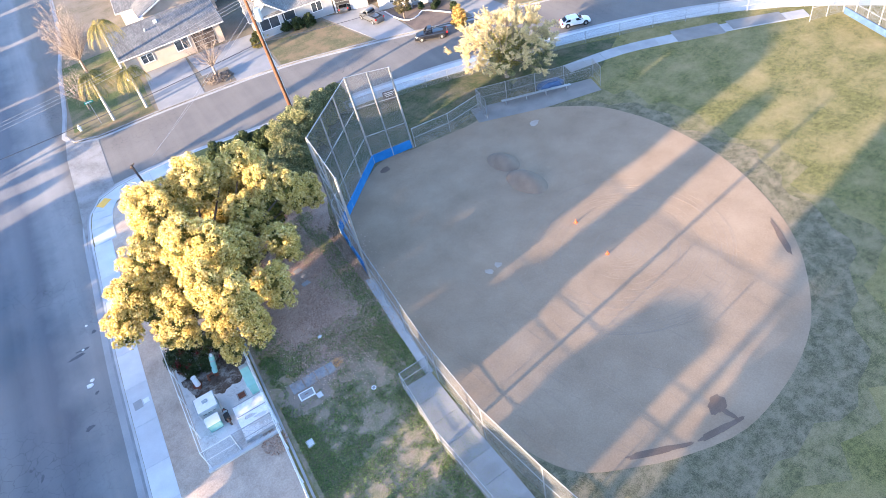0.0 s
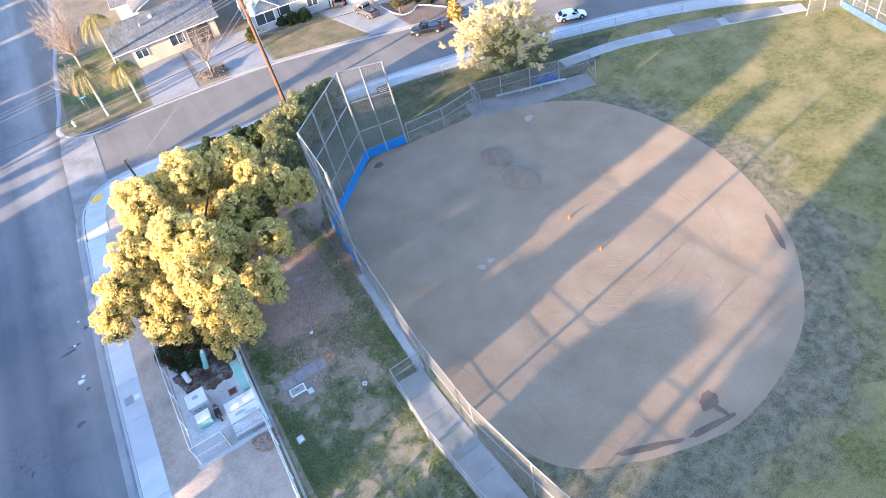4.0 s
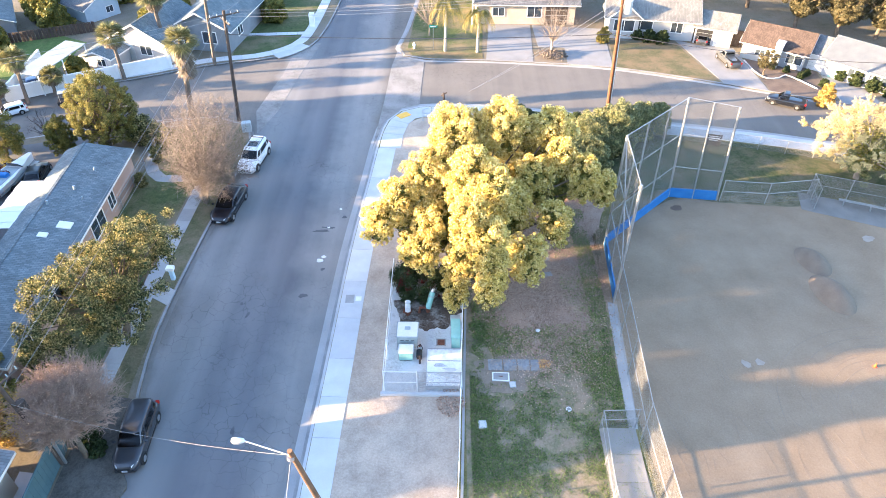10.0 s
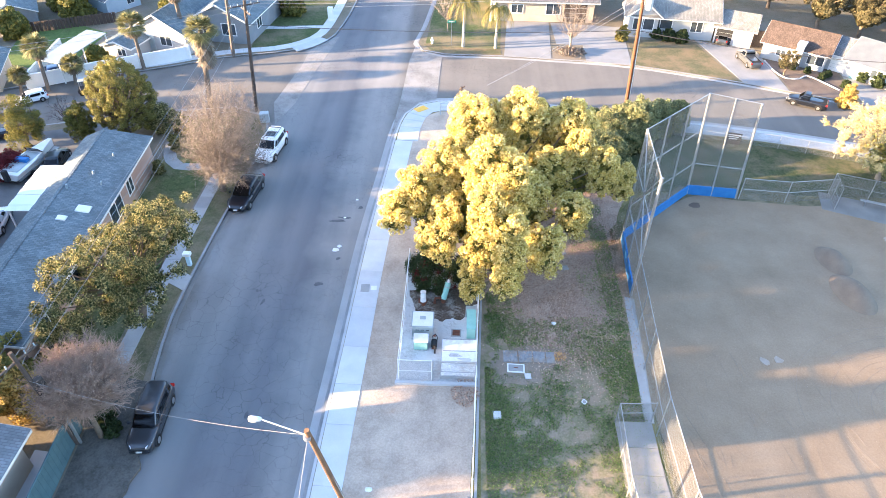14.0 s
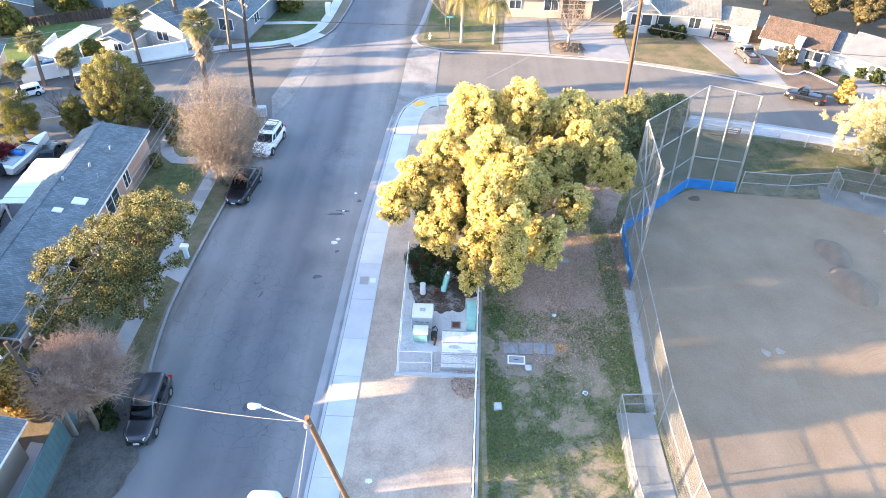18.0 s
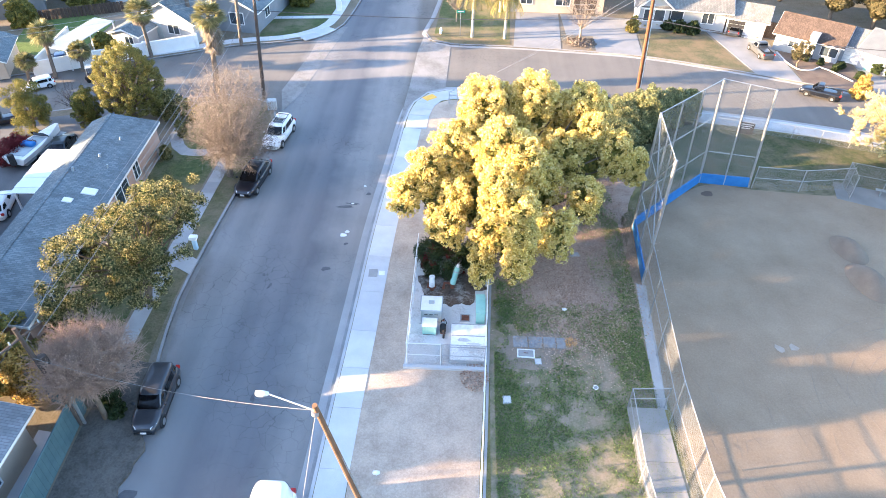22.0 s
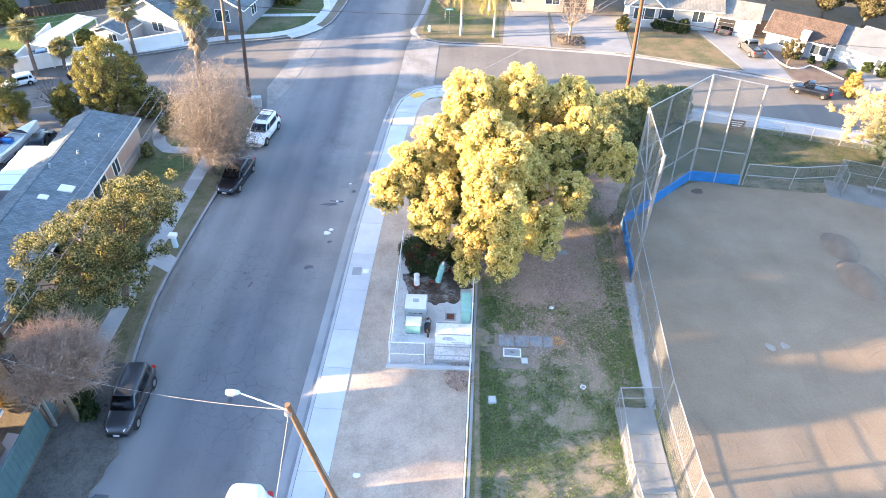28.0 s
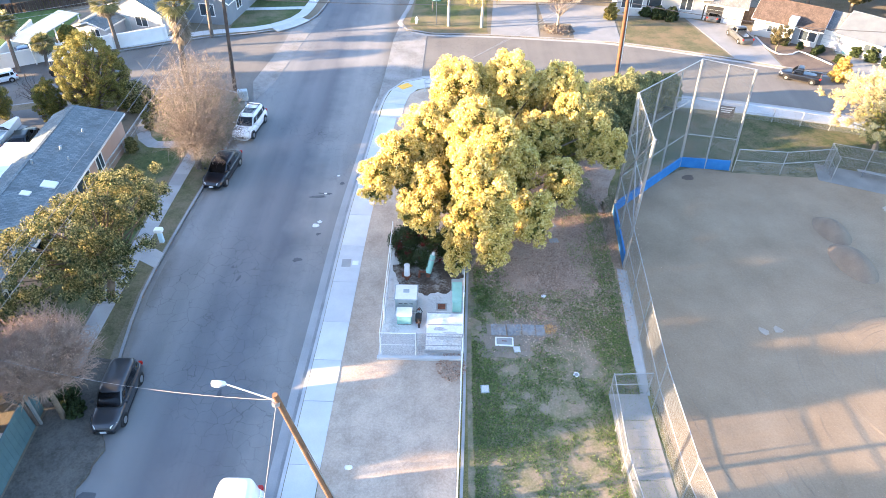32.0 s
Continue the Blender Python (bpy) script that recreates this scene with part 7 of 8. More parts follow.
# Unseen trees, placed and scaled for the shade on the outfield.
for x, y, n, k in ((-20.5, -3.4, 30, 1.55), (-20.8, -13, 30, 1.5), (-21, -23, 30, 1.4)):
    leafy_tree("street_tree", "unseen tall green street tree, added to shade the field", (x, y, HZ), dome_puffs(n, (0, 0, 5.6 * k), (3.2 * k, 3.4 * k, 3.4 * k), 1.0 * k, rngh, -0.6), 12000, 0.22, LEAF_GREEN, rngh, (0, 0, 2.2 * k), 0.25, [((0, 0, 5.4 * k), (2.6 * k, 2.8 * k, 2.8 * k))])
# High unseen crown, added to shade the far right grass.
leafy_tree("street_tree", "unseen very tall green tree with a high crown, added to shade the outfield", (-34, 0.7, HZ), dome_puffs(30, (0, 0, 13.6), (2.6, 2.6, 2.4), 0.9, rngh, -0.8), 12000, 0.2, LEAF_GREEN, rngh, (0, 0, 10.5), 0.28, [((0, 0, 13.6), (2.2, 2.2, 2.0))])
# Unseen, added to keep the sun off the corner pavement.
leafy_tree("street_tree", "unseen rounded green tree, added to shade the corner pavement", (-45, 40.6, HZ), dome_puffs(34, (0, 0, 4.6), (2.6, 2.6, 1.9), 0.8, rngh, -0.8), 12000, 0.18, LEAF_GREEN, rngh, (0, 0, 2.0), 0.2, [((0, 0, 4.6), (2.3, 2.3, 1.7))])
# Unseen, added to shade the south of the crossing.
leafy_tree("street_tree", "unseen large green tree, added to shade the crossing", (-62, 46.6, HZ), dome_puffs(40, (0, 0, 6.0), (3.4, 3.2, 4.2), 1.0, rngh, -0.8), 14000, 0.2, LEAF_GREEN, rngh, (0, 0, 2.2), 0.28, [((0, 0, 6.0), (3.0, 2.8, 3.8))])
# Unseen row, added to shade the pavement across the street.
for y, r, z, rz in ((22.4, 2.0, 3.4, 2.0), (25.9, 2.3, 4.1, 2.3), (29.7, 2.3, 3.9, 2.2), (33.4, 2.2, 4.0, 2.2)):
    leafy_tree("backyard_tree", "unseen rounded green tree, added to shade the pavement", (-36, y, HZ), dome_puffs(30, (0, 0, z), (r, r, rz), 0.8, rngh, -0.8), 9000, 0.16, LEAF_GREEN, rngh, (0, 0, 1.6), 0.18, [((0, 0, z), (r * 0.85, r * 0.85, rz * 0.85))])
# Unseen crowns; the gaps between them shape the sun streaks.
for y, r, z, rz, n in ((19.2, 2.0, 10.6, 3.9, 40), (13.3, 0.35, 9.8, 2.4, 14), (14.3, 1.4, 5.0, 2.6, 22), (16.2, 1.0, 6.5, 1.0, 18), (21.0, 0.8, 7.4, 1.6, 16)):
    leafy_tree("backyard_tree", "unseen tall green tree, added to shade the infield", (-31, y, HZ), dome_puffs(n, (0, 0, z), (r, r, rz), 0.9, rngh, -0.7), 12000, 0.2, LEAF_GREEN, rngh, (0, 0, 2.4), 0.22, [((0, 0, z), (r * 0.8, r * 0.8, rz * 0.8))])
for x, y, r, hh in ((-24.2, 21.2, 1.9, 3.0), (-27.4, 21.6, 2.0, 3.2)):
    leafy_tree("yard_tree", "yellow green tree between two houses", (x, y, HZ), dome_puffs(34, (0, 0, hh * 0.62), (r, r, hh * 0.62), 0.55, rngh, -0.8), 14000, 0.09, LEAF_YELLOW, rngh, (0, 0, 0.9), 0.14, [((0, 0, hh * 0.6), (r * 0.75, r * 0.75, hh * 0.5))])
# Unseen bare crown, added to weaken the sun on the dirt strip.
far_bare = thing("bare_tree", "unseen leafless tree, added to thin the sunlight", "tree", (-30, 11.8, HZ))
part("trunk", tubed((0, 0, -0.1), (0, 0, 2.6), 0.16, 0.11, 10), BARK, far_bare)
part("crown", sticks(branching((0, 0, 2.5), dome_tips(28, (0, 0, 4.8), (1.9, 1.9, 1.7), rngh, -0.8), rngh, 0.045, 0.7, 5, 3), TWIG, "crown", 3), None, far_bare)
teal = thing("board_fence", "teal painted solid board fence beside the pavement", "fence")
fa, fb = Vector((-19.1, 19.7, HZ)), Vector((-18.35, 8.0, HZ))
n = 36
for i in range(n):
    p, q = fa.lerp(fb, i / n), fa.lerp(fb, (i + 0.96) / n)
    bm = bmesh.new()
    off = Vector((0.03, 0, 0))
    c = [p - off, q - off, q + off, p + off]
    zt = 1.75 + rngh.uniform(-0.015, 0.015)
    low = [bm.verts.new(v + Vector((0, 0, -0.03))) for v in c]
    top = [bm.verts.new(v + Vector((0, 0, zt))) for v in c]
    bm.faces.new(top)
    for j in range(4):
        bm.faces.new((low[j], low[(j + 1) % 4], top[(j + 1) % 4], top[j]))
    part("board", bm, TEAL_WOOD, teal)
part("top_rail", tubed(fa + Vector((0, 0, 1.78)), fb + Vector((0, 0, 1.78)), 0.05, 0.05, 6), TEAL_WOOD, teal)
teal2 = thing("board_fence", "teal painted board fence returning to the house", "fence")
for i in range(10):
    x = -19.1 - i * 0.2
    part("board", boxed(x - 0.19, x, 19.75 + 0.04 * i, 19.8 + 0.04 * i, HZ - 0.03, HZ + 1.7), TEAL_WOOD, teal2)
structure("driveway_2", plate([(-20.9, 18.4), (-19.2, 18.2), (-18.5, 6), (-20.4, 6)], 0.02, HZ + 0.02), PAVE, "pale concrete path behind the teal fence", "driveway")

# west side of the street: pavement, path, lawn
west_line = smooth_line([(-18.8, 22), (-18.9, 24), (-18.95, 29), (-18.95, 36), (-18.9, 42), (-18.9, 48)], 1.5)
structure("verge", plate([(-17.1, 22.5), (-17.3, 24), (-17.5, 28), (-17.35, 34.5), (-17.0, 41), (-16.8, 50), (-18.2, 53), (-18.5, 48), (-18.55, 42), (-18.55, 30), (-18.5, 22.5)], 0.05, HZ + 0.008), grass_mat("rough_verge", (0.055, 0.064, 0.028), (0.125, 0.128, 0.06), (0.22, 0.18, 0.115), 0.36, 0.6, 0.8), "strip of rough lawn between kerb and pavement")
DARK_EARTH = grass_mat("dark_bare_earth", (0.075, 0.07, 0.06), (0.13, 0.12, 0.105), (0.19, 0.175, 0.15), 0.45, 0.65, 0.6)
edge = [(-15.5 - 0.5 * (y > 18) * (y - 18) / 5 + 0.16 * math.sin(y * 1.9) + 0.1 * math.sin(y * 4.3 + 1), y) for y in np.arange(-10.0, 23.0, 0.4)]
structure("bare_verge", plate([*edge, (-18.6, 23.2), (-18.9, 19.5), (-18.3, 8), (-18.2, -10)], 0.0, HZ + 0.02), DARK_EARTH, "dark bare earth verge beside the road")
structure("front_lawn_1", plate([(-19.7, 24), (-24.3, 24), (-24.3, 52.3), (-19.6, 53.2)], 0.05, HZ + 0.008), LAWN, "rough front lawn before the house")
slabs("pavement_4", west_line, 0.55, -0.45, HZ + 0.03, 1.5, PAVE_OLD, "old concrete slab pavement past the houses")
slabs("front_path", smooth_line([(-19.4, 44.8), (-22.5, 44.6), (-23.9, 46.5), (-24.2, 48.2)], 1.0), 0.5, -0.5, HZ + 0.02, 1.0, PAVE_OLD, "narrow concrete path to the house")
structure("apron", plate([(-17.3, 30.2), (-17.25, 31.6), (-18.5, 32.4), (-18.5, 30.9)], 0.05, HZ + 0.034), PAVE_OLD, "concrete strip crossing the verge", "pavement")
yard_fence = fence_run("yard_fence", [(-19.9, 53.0), (-24.4, 51.9), (-24.2, 46), (-24.0, 38), (-23.6, 28)], 1.0, "low chain-link fence round the front yard", every=2.5)
box_ = thing("utility_pedestal", "white utility pedestal with a pale blue post", "pedestal", (-17.7, 32.7, HZ))
part("post", boxed(-0.13, 0.13, -0.13, 0.13, 0, 0.85, 0.02), surface("pale_blue_plastic", (0.45, 0.6, 0.7), (0.55, 0.68, 0.76), 3, 30, 0.5), box_)
part("cap", boxed(-0.25, 0.25, -0.2, 0.2, 0.85, 1.1, 0.03), WHITE, box_)
solo("bin", boxed(-0.4, 0.4, -0.3, 0.3, 0, 0.9, 0.04), GREY_METAL, "pale grey bin standing at the street corner", "bin", (-17.3, 52.2, HZ), 10)

# north-west corner
BACK_LAWN = grass_mat("bright_back_lawn", (0.075, 0.115, 0.035), (0.14, 0.185, 0.06), (0.2, 0.19, 0.09), 0.52, 0.7, 0.5)
ww = thing("white_wall", "low white block wall along the far pavement", "wall")
pts = [(-41.2, 57.2), (-36.8, 60.0), (-32.5, 62.4), (-28.2, 64.9)]
pts = [Vector((*p, HZ)) for p in pts]
for a, b in zip(pts, pts[1:]):
    d = (b - a).normalized()
    nn = Vector((-d.y, d.x, 0)) * 0.1
    bm = bmesh.new()
    c = [a - nn, b - nn, b + nn, a + nn]
    low = [bm.verts.new(v - Vector((0, 0, 0.05))) for v in c]
    top = [bm.verts.new(v + Vector((0, 0, 1.35))) for v in c]
    bm.faces.new(top)
    for j in range(4):
        bm.faces.new((low[j], low[(j + 1) % 4], top[(j + 1) % 4], top[j]))
    part("wall_section", bm, WHITE, ww)
    part("pillar", boxed(b.x - 0.18, b.x + 0.18, b.y - 0.18, b.y + 0.18, HZ - 0.05, HZ + 1.45, 0.02), WHITE, ww)
wl = pts[0]
part("wall_section", loft([[(wl.x - 0.1, wl.y, HZ), (wl.x + 0.1, wl.y, HZ), (wl.x + 0.1, wl.y, HZ + 1.35), (wl.x - 0.1, wl.y, HZ + 1.35)], [(-42.1, 66.0, HZ), (-41.9, 66.0, HZ), (-41.9, 66.0, HZ + 1.35), (-42.1, 66.0, HZ + 1.35)]]), WHITE, ww)
house("white gabled house with dark grey shingles behind a wall", (-30.6, 70.0, HZ), -14, 7.4, 9.0, 2.7, 4.7, STUCCO_WHITE, ROOF_BLUE, 0.4, size=0.85, windows=(("s", 0.9, 1.0, 1.5, 1.1), ("s", -2.6, 0.9, 1.2, 1.0), ("e", 0.0, 1.0, 1.2, 1.1)), doors=(("s", -1.2, 0.9, 2.05, GREY_METAL),))
house("low dark roofed front wing of the white house", (-34.5, 66.4, HZ), -14, 3.2, 5.0, 1.5, 2.0, STUCCO_WHITE, ROOF_BLUE, 0.25, windows=(("s", 0.5, 0.6, 0.9, 0.7),))
dark_fence = thing("board_fence", "dark weathered board fence behind the backyard grass", "fence")
fx, fy = Vector((-49.5, 69.6, HZ)), Vector((-39.6, 74.2, HZ))
for i in range(30):
    p = fx.lerp(fy, (i + 0.5) / 30)
    part("board", boxed(p.x - 0.17, p.x + 0.17, p.y - 0.03 + 0.02 * (i % 2), p.y + 0.03 + 0.02 * (i % 2), HZ - 0.03, HZ + 1.15), WOOD_DARK, dark_fence)
part("rail", tubed(fx + Vector((0, 0.06, 0.9)), fy + Vector((0, 0.06, 0.9)), 0.04, 0.04, 6), WOOD_DARK, dark_fence)
structure("back_lawn", plate([(-46.8, 62.6), (-42.5, 61.4), (-39.6, 64.5), (-39.4, 71.0), (-44.2, 73.4), (-48.6, 70.2)], 0.1, GROUND_Z + 0.02), BACK_LAWN, "bright green grass of a backyard beyond the white wall")
house("long dark roofed wing beside the white house", (-25.2, 74.2, HZ), -8, 6.2, 10.0, 2.6, 4.2, STUCCO_DULL, ROOF_BLUE, 0.5, windows=(("s", 0.9, 0.9, 1.5, 1.2), ("e", -2, 0.9, 1.2, 1.2)))
PATIO_BLUE = surface("pale_blue_sheet_roof", (0.2, 0.25, 0.285), (0.29, 0.345, 0.38), 0.8, 12, 0.6, 0, 0.3)
patio = thing("patio_roof", "sloping pale blue patio roof on posts", "patio roof", (-38.4, 62.0, HZ), -18)
patio.scale = (0.8,) * 3
part("roof_sheet", loft([[(-1.5, -4.2, 2.5), (1.6, -4.2, 2.5), (1.6, -4.2, 2.58), (-1.5, -4.2, 2.58)], [(-1.5, 4.2, 3.1), (1.6, 4.2, 3.1), (1.6, 4.2, 3.18), (-1.5, 4.2, 3.18)]]), PATIO_BLUE, patio)
for x in (-1.4, 1.5):
    for y in (-4.0, 0, 4.0):
        part("post", boxed(x - 0.06, x + 0.06, y - 0.06, y + 0.06, -0.05, 2.8 + 0.07 * y), WHITE, patio)
house("grey roofed house at the edge of the far block", (-46.2, 58.6, HZ), 20, 6.0, 9.0, 2.6, 4.0, STUCCO_BEIGE, ROOF_BLUE, 0.5, size=0.66)
house("pale blue house far beyond the crossing", (-43.0, 80, HZ), 55, 7, 11, 2.7, 4.4, STUCCO_BLUE, ROOF_GREY, 0.5, size=0.62, windows=(("s", 1.5, 0.9, 1.4, 1.1), ("e", 0, 0.9, 1.4, 1.1)))
house("far house with blue grey shingles", (-52, 75, HZ), 30, 8, 13, 2.7, 4.4, STUCCO_DULL, ROOF_BLUE, 0.5, size=0.62, windows=(("e", 0, 0.9, 1.4, 1.1),))
house("low house with grey shingles along the far street", (-26, 87.0, HZ), -6, 8.0, 10.0, 2.6, 4.6, STUCCO_DULL, ROOF_GREY, 0.5, windows=(("e", -2, 0.9, 1.4, 1.2), ("e", 2.5, 0.9, 1.2, 1.2)))
structure("front_lawn_2", plate([(-19.6, 67.6), (-17.2, 69.6), (-15.4, 72), (-15.0, 90), (-23.5, 92), (-22.6, 68.2)], 0.05, HZ + 0.008), LAWN, "green front lawn on the far corner")
slabs("pavement_5", smooth_line([(-42, 58.9), (-31, 63.4), (-25, 66.6), (-20, 68.0), (-17.3, 69.8), (-15.7, 72.5), (-15.1, 78), (-14.8, 86), (-14.3, 104)], 1.6), -0.5, 0.6, HZ + 0.03, 1.6, PAVE, "concrete pavement round the far corner")
slabs("pavement_6", smooth_line([(-17.9, 67.9), (-16.4, 69.2), (-15.2, 71.0)], 1.2), 0.7, -0.6, HZ + 0.036, 1.2, PAVE_NEW, "fresh concrete kerb ramp on the far corner")
slabs("front_path", smooth_line([(-22.6, 73.6), (-15.5, 74.4)], 1.2), 0.4, -0.4, HZ + 0.02, 1.2, PAVE, "concrete path across the far lawn")
solo("kerb_box", boxed(-0.3, 0.3, -0.3, 0.3, 0, 1.5, 0.03), WHITE, "white utility box standing on the far lawn", "pedestal", (-15.3, 76.5, HZ))
for y, wid in ((97, 5), (108, 4.5), (119, 5)):
    structure("driveway_" + str(int(y)), plate([(-13.0, y - wid / 2), (-13.0, y + wid / 2), (-26, y + wid / 2), (-26, y - wid / 2)], 0.02, HZ + 0.02), PAVE, "concrete driveway of a far house", "driveway")
    structure("lawn_" + str(int(y)), plate([(-14.8, y + wid / 2 + 0.2), (-14.8, y + 8.4), (-24, y + 8.4), (-24, y + wid / 2 + 0.2)], 0.02, HZ + 0.01), LAWN, "front lawn of a far house")
for y in (92, 106, 120):
    house("far low house along the street", (-28.5, y, HZ), 0, 8, 10.5, 2.7, 4.4, STUCCO_WHITE if y != 106 else STUCCO_BEIGE, ROOF_GREY, 0.5, windows=(("e", 2, 0.9, 1.5, 1.2), ("e", -2, 0.9, 1.2, 1.2)))
for y in (93, 108, 123):
    house("far low house across the street", (13, y, HZ), 0, 9, 10.5, 2.7, 4.4, STUCCO_BEIGE, ROOF_GREY, 0.5, windows=(("w", 2, 0.9, 1.5, 1.2), ("w", -2, 0.9, 1.2, 1.2)))

# north-east: corner lawn, driveways, houses along the cross street
structure("corner_lawn", plate([(-3.9, 70.6), (-3.4, 69.4), (-1.6, 68.7), (4.2, 68.4), (4.6, 77), (4.6, 88), (-2.8, 88), (-3.6, 77)], 0.05, HZ + 0.008), LAWN, "green corner lawn with palms")
structure("corner_bed", plate([(-4.1, 70.2), (-3.4, 68.8), (-1.6, 68.0), (4.3, 67.9), (4.3, 69.3), (-1.6, 69.6), (-2.6, 71.0)], 0.05, HZ + 0.016), LAWN_DRY, "dry yellow grass along the corner kerb")
for nm, poly in (("driveway_3", [(4.6, 67.75), (9.6, 67.35), (10.2, 77.5), (5.3, 77.6)]), ("driveway_4", [(13.2, 66.8), (17.9, 66.2), (18.6, 76.5), (10.4, 77.4), (10.5, 71.2), (13.4, 71.0)]), ("driveway_5", [(28.4, 62.8), (32.4, 61.2), (32.2, 71.5), (28.3, 72.2), (26.2, 73.6)]), ("driveway_6", [(38.6, 58.8), (42.6, 57.2), (41.6, 66.5), (39.4, 68.6)])):
    structure(nm, plate(poly, 0.02, HZ + 0.02), DRIVE, "pale concrete driveway before the houses", "driveway")
structure("front_lawn_3", plate([(18.2, 66.3), (23, 64.9), (28.1, 63.0), (26.0, 72.6), (18.7, 73.2)], 0.05, HZ + 0.008), LAWN_DRY, "dry mown front lawn before the house")
structure("front_bed", plate([(32.6, 61.2), (38.3, 59.0), (39.0, 66.5), (36, 67.2), (32.5, 68.6)], 0.05, HZ + 0.008), surface("dark_mulch", (0.11, 0.085, 0.07), (0.19, 0.15, 0.12), 0.8, 12, 0.95, 0, 0.1, 0.5), "bare brown mulch front yard")
structure("front_lawn_4", plate([(43, 57.2), (52, 53.2), (52, 60), (44, 61)], 0.05, HZ + 0.008), LAWN, "green front lawn before the pale house")
bed_line = smooth_line([(32.3, 68.2), (32.5, 65.4), (33.2, 63.9), (34.5, 64.0), (35.4, 64.7), (36.3, 63.6), (37.4, 61.6)], 0.6)
structure("bed_edging", strip(bed_line, 0.06, -0.06, HZ, HZ + 0.1), PAVE, "curving white edging of the front bed", "edging")
house("corner house with grey shingles and a beige front wall", (9.6, 81.2, HZ), 90, 7.0, 11.5, 2.6, 4.2, STUCCO_BEIGE, ROOF_GREY, 0.5, windows=(("w", 3.2, 1.0, 1.3, 0.9), ("w", -1.0, 0.9, 1.6, 1.2)), doors=(("w", -3.6, 2.6, 2.2, WOOD_DARK),), vents=((-1.5, 2.0, 0.1, "vent"), (-0.8, 0.5, 0.25, "skylight")))
house("long house with tan shingles and a white front", (23.8, 77.0, HZ), 82, 6.4, 9.4, 2.6, 4.4, STUCCO_WHITE, ROOF_TAN, 0.6, windows=(("w", 1.2, 1.0, 2.6, 1.0), ("w", -2.8, 0.9, 1.2, 1.2)))
house("white gabled wing of the tan roofed house", (20.4, 75.6, HZ), -4, 3.2, 3.6, 2.6, 3.9, STUCCO_WHITE, ROOF_TAN, 0.4, windows=(("s", 0, 0.9, 2.2, 1.2),))
# Black panel in the open doorway stands for the unlit inside.
house("attached garage with tan shingles, one door open", (30.7, 74.1, HZ), 68, 5.4, 5.0, 2.5, 3.7, STUCCO_WHITE, ROOF_TAN, 0.4, size=0.8, doors=(("w", 1.2, 2.1, 2.1, TRIM), ("w", -1.3, 2.2, 2.1, STEEL_WHITE)))
house("white house with brown shingles and a wide chimney", (36.1, 69.5, HZ), 57, 7.2, 9.0, 2.7, 4.5, STUCCO_WHITE, ROOF_BROWN, 0.5, size=0.7, windows=(("w", 1.8, 1.0, 1.3, 0.8), ("w", -3.1, 0.8, 2.2, 1.3), ("n", 1.2, 1.2, 0.5, 0.9), ("n", -0.8, 1.2, 0.5, 0.9)), chimney=(-3.9, -0.7, 0.85, 3.6))
house("garage wing with dark shingles and a white door", (40.5, 67.3, HZ), 52, 5.6, 5.2, 2.5, 3.9, STUCCO_WHITE, ROOF_GREY, 0.4, size=0.74, doors=(("w", 0.0, 3.4, 2.1, STEEL_WHITE),))
house("white house with a pale roof along the cross street", (44.3, 63.9, HZ), 45, 7.6, 12.0, 2.6, 4.3, STUCCO_WHITE, ROOF_PALE, 0.6, size=0.74, windows=(("w", 2.0, 0.9, 1.5, 1.1), ("w", -1.4, 0.9, 2.0, 1.2)), doors=(("w", 4.6, 0.9, 2.05, GREEN_METAL),))
house("pale roofed house farther along the cross street", (51.2, 57.9, HZ), 42, 7.6, 12.0, 2.6, 4.3, STUCCO_WHITE, ROOF_PALE, 0.6, size=0.74, windows=(("w", 2.0, 0.9, 1.5, 1.1), ("w", -1.4, 0.9, 2.0, 1.2)))
house("pale roofed house at the bend of the cross street", (68, 54, HZ), 40, 7.6, 12.0, 2.6, 4.3, STUCCO_WHITE, ROOF_PALE, 0.6, windows=(("w", 2.0, 0.9, 1.5, 1.1),))
house("backyard house behind the corner house", (13, 95, HZ), 80, 7.5, 12, 2.6, 4.3, STUCCO_WHITE, ROOF_GREY, 0.5)
house("backyard house with brown shingles", (28, 92, HZ), 80, 7.5, 14, 2.6, 4.3, STUCCO_BEIGE, ROOF_BROWN, 0.5)
gate = thing("board_gate", "brown wooden board gate between two houses", "gate", (32.3, 72.0, HZ), -10)
for i in range(9):
    part("board", boxed(-0.9 + i * 0.2, -0.72 + i * 0.2, -0.03, 0.03, -0.02, 1.8), WOOD_DARK, gate)


# ---- poles and wires ----
def wire(name, a, b, sag, r, material, label, group="overhead wires"):
    a, b = Vector(a), Vector(b)
    pts = []
    for i in range(15):
        k = i / 14
        p = a.lerp(b, k)
        p.z -= sag * 4 * k * (1 - k)
        pts.append(p)
    return solo(name, pipe(pts, r, 5), material, label, "wire", group=group)


light = thing("street_lamp", "wooden pole street lamp with a long steel arm", "street lamp", (-3.75, 14.35, GROUND_Z))
top = Vector((-1.5, -0.55, 9.15))
part("pole", tubed((0, 0, -0.2), top, 0.145, 0.1, 14), WOOD_POLE_PALE, light)
head = Vector((-3.25, -0.2, 9.25))
part("arm", pipe([top + Vector((0, 0, -0.3)), (top + Vector((0, 0, -0.3))).lerp(head, 0.5), head], 0.024, 8), STEEL_WHITE, light, "pale steel arm")
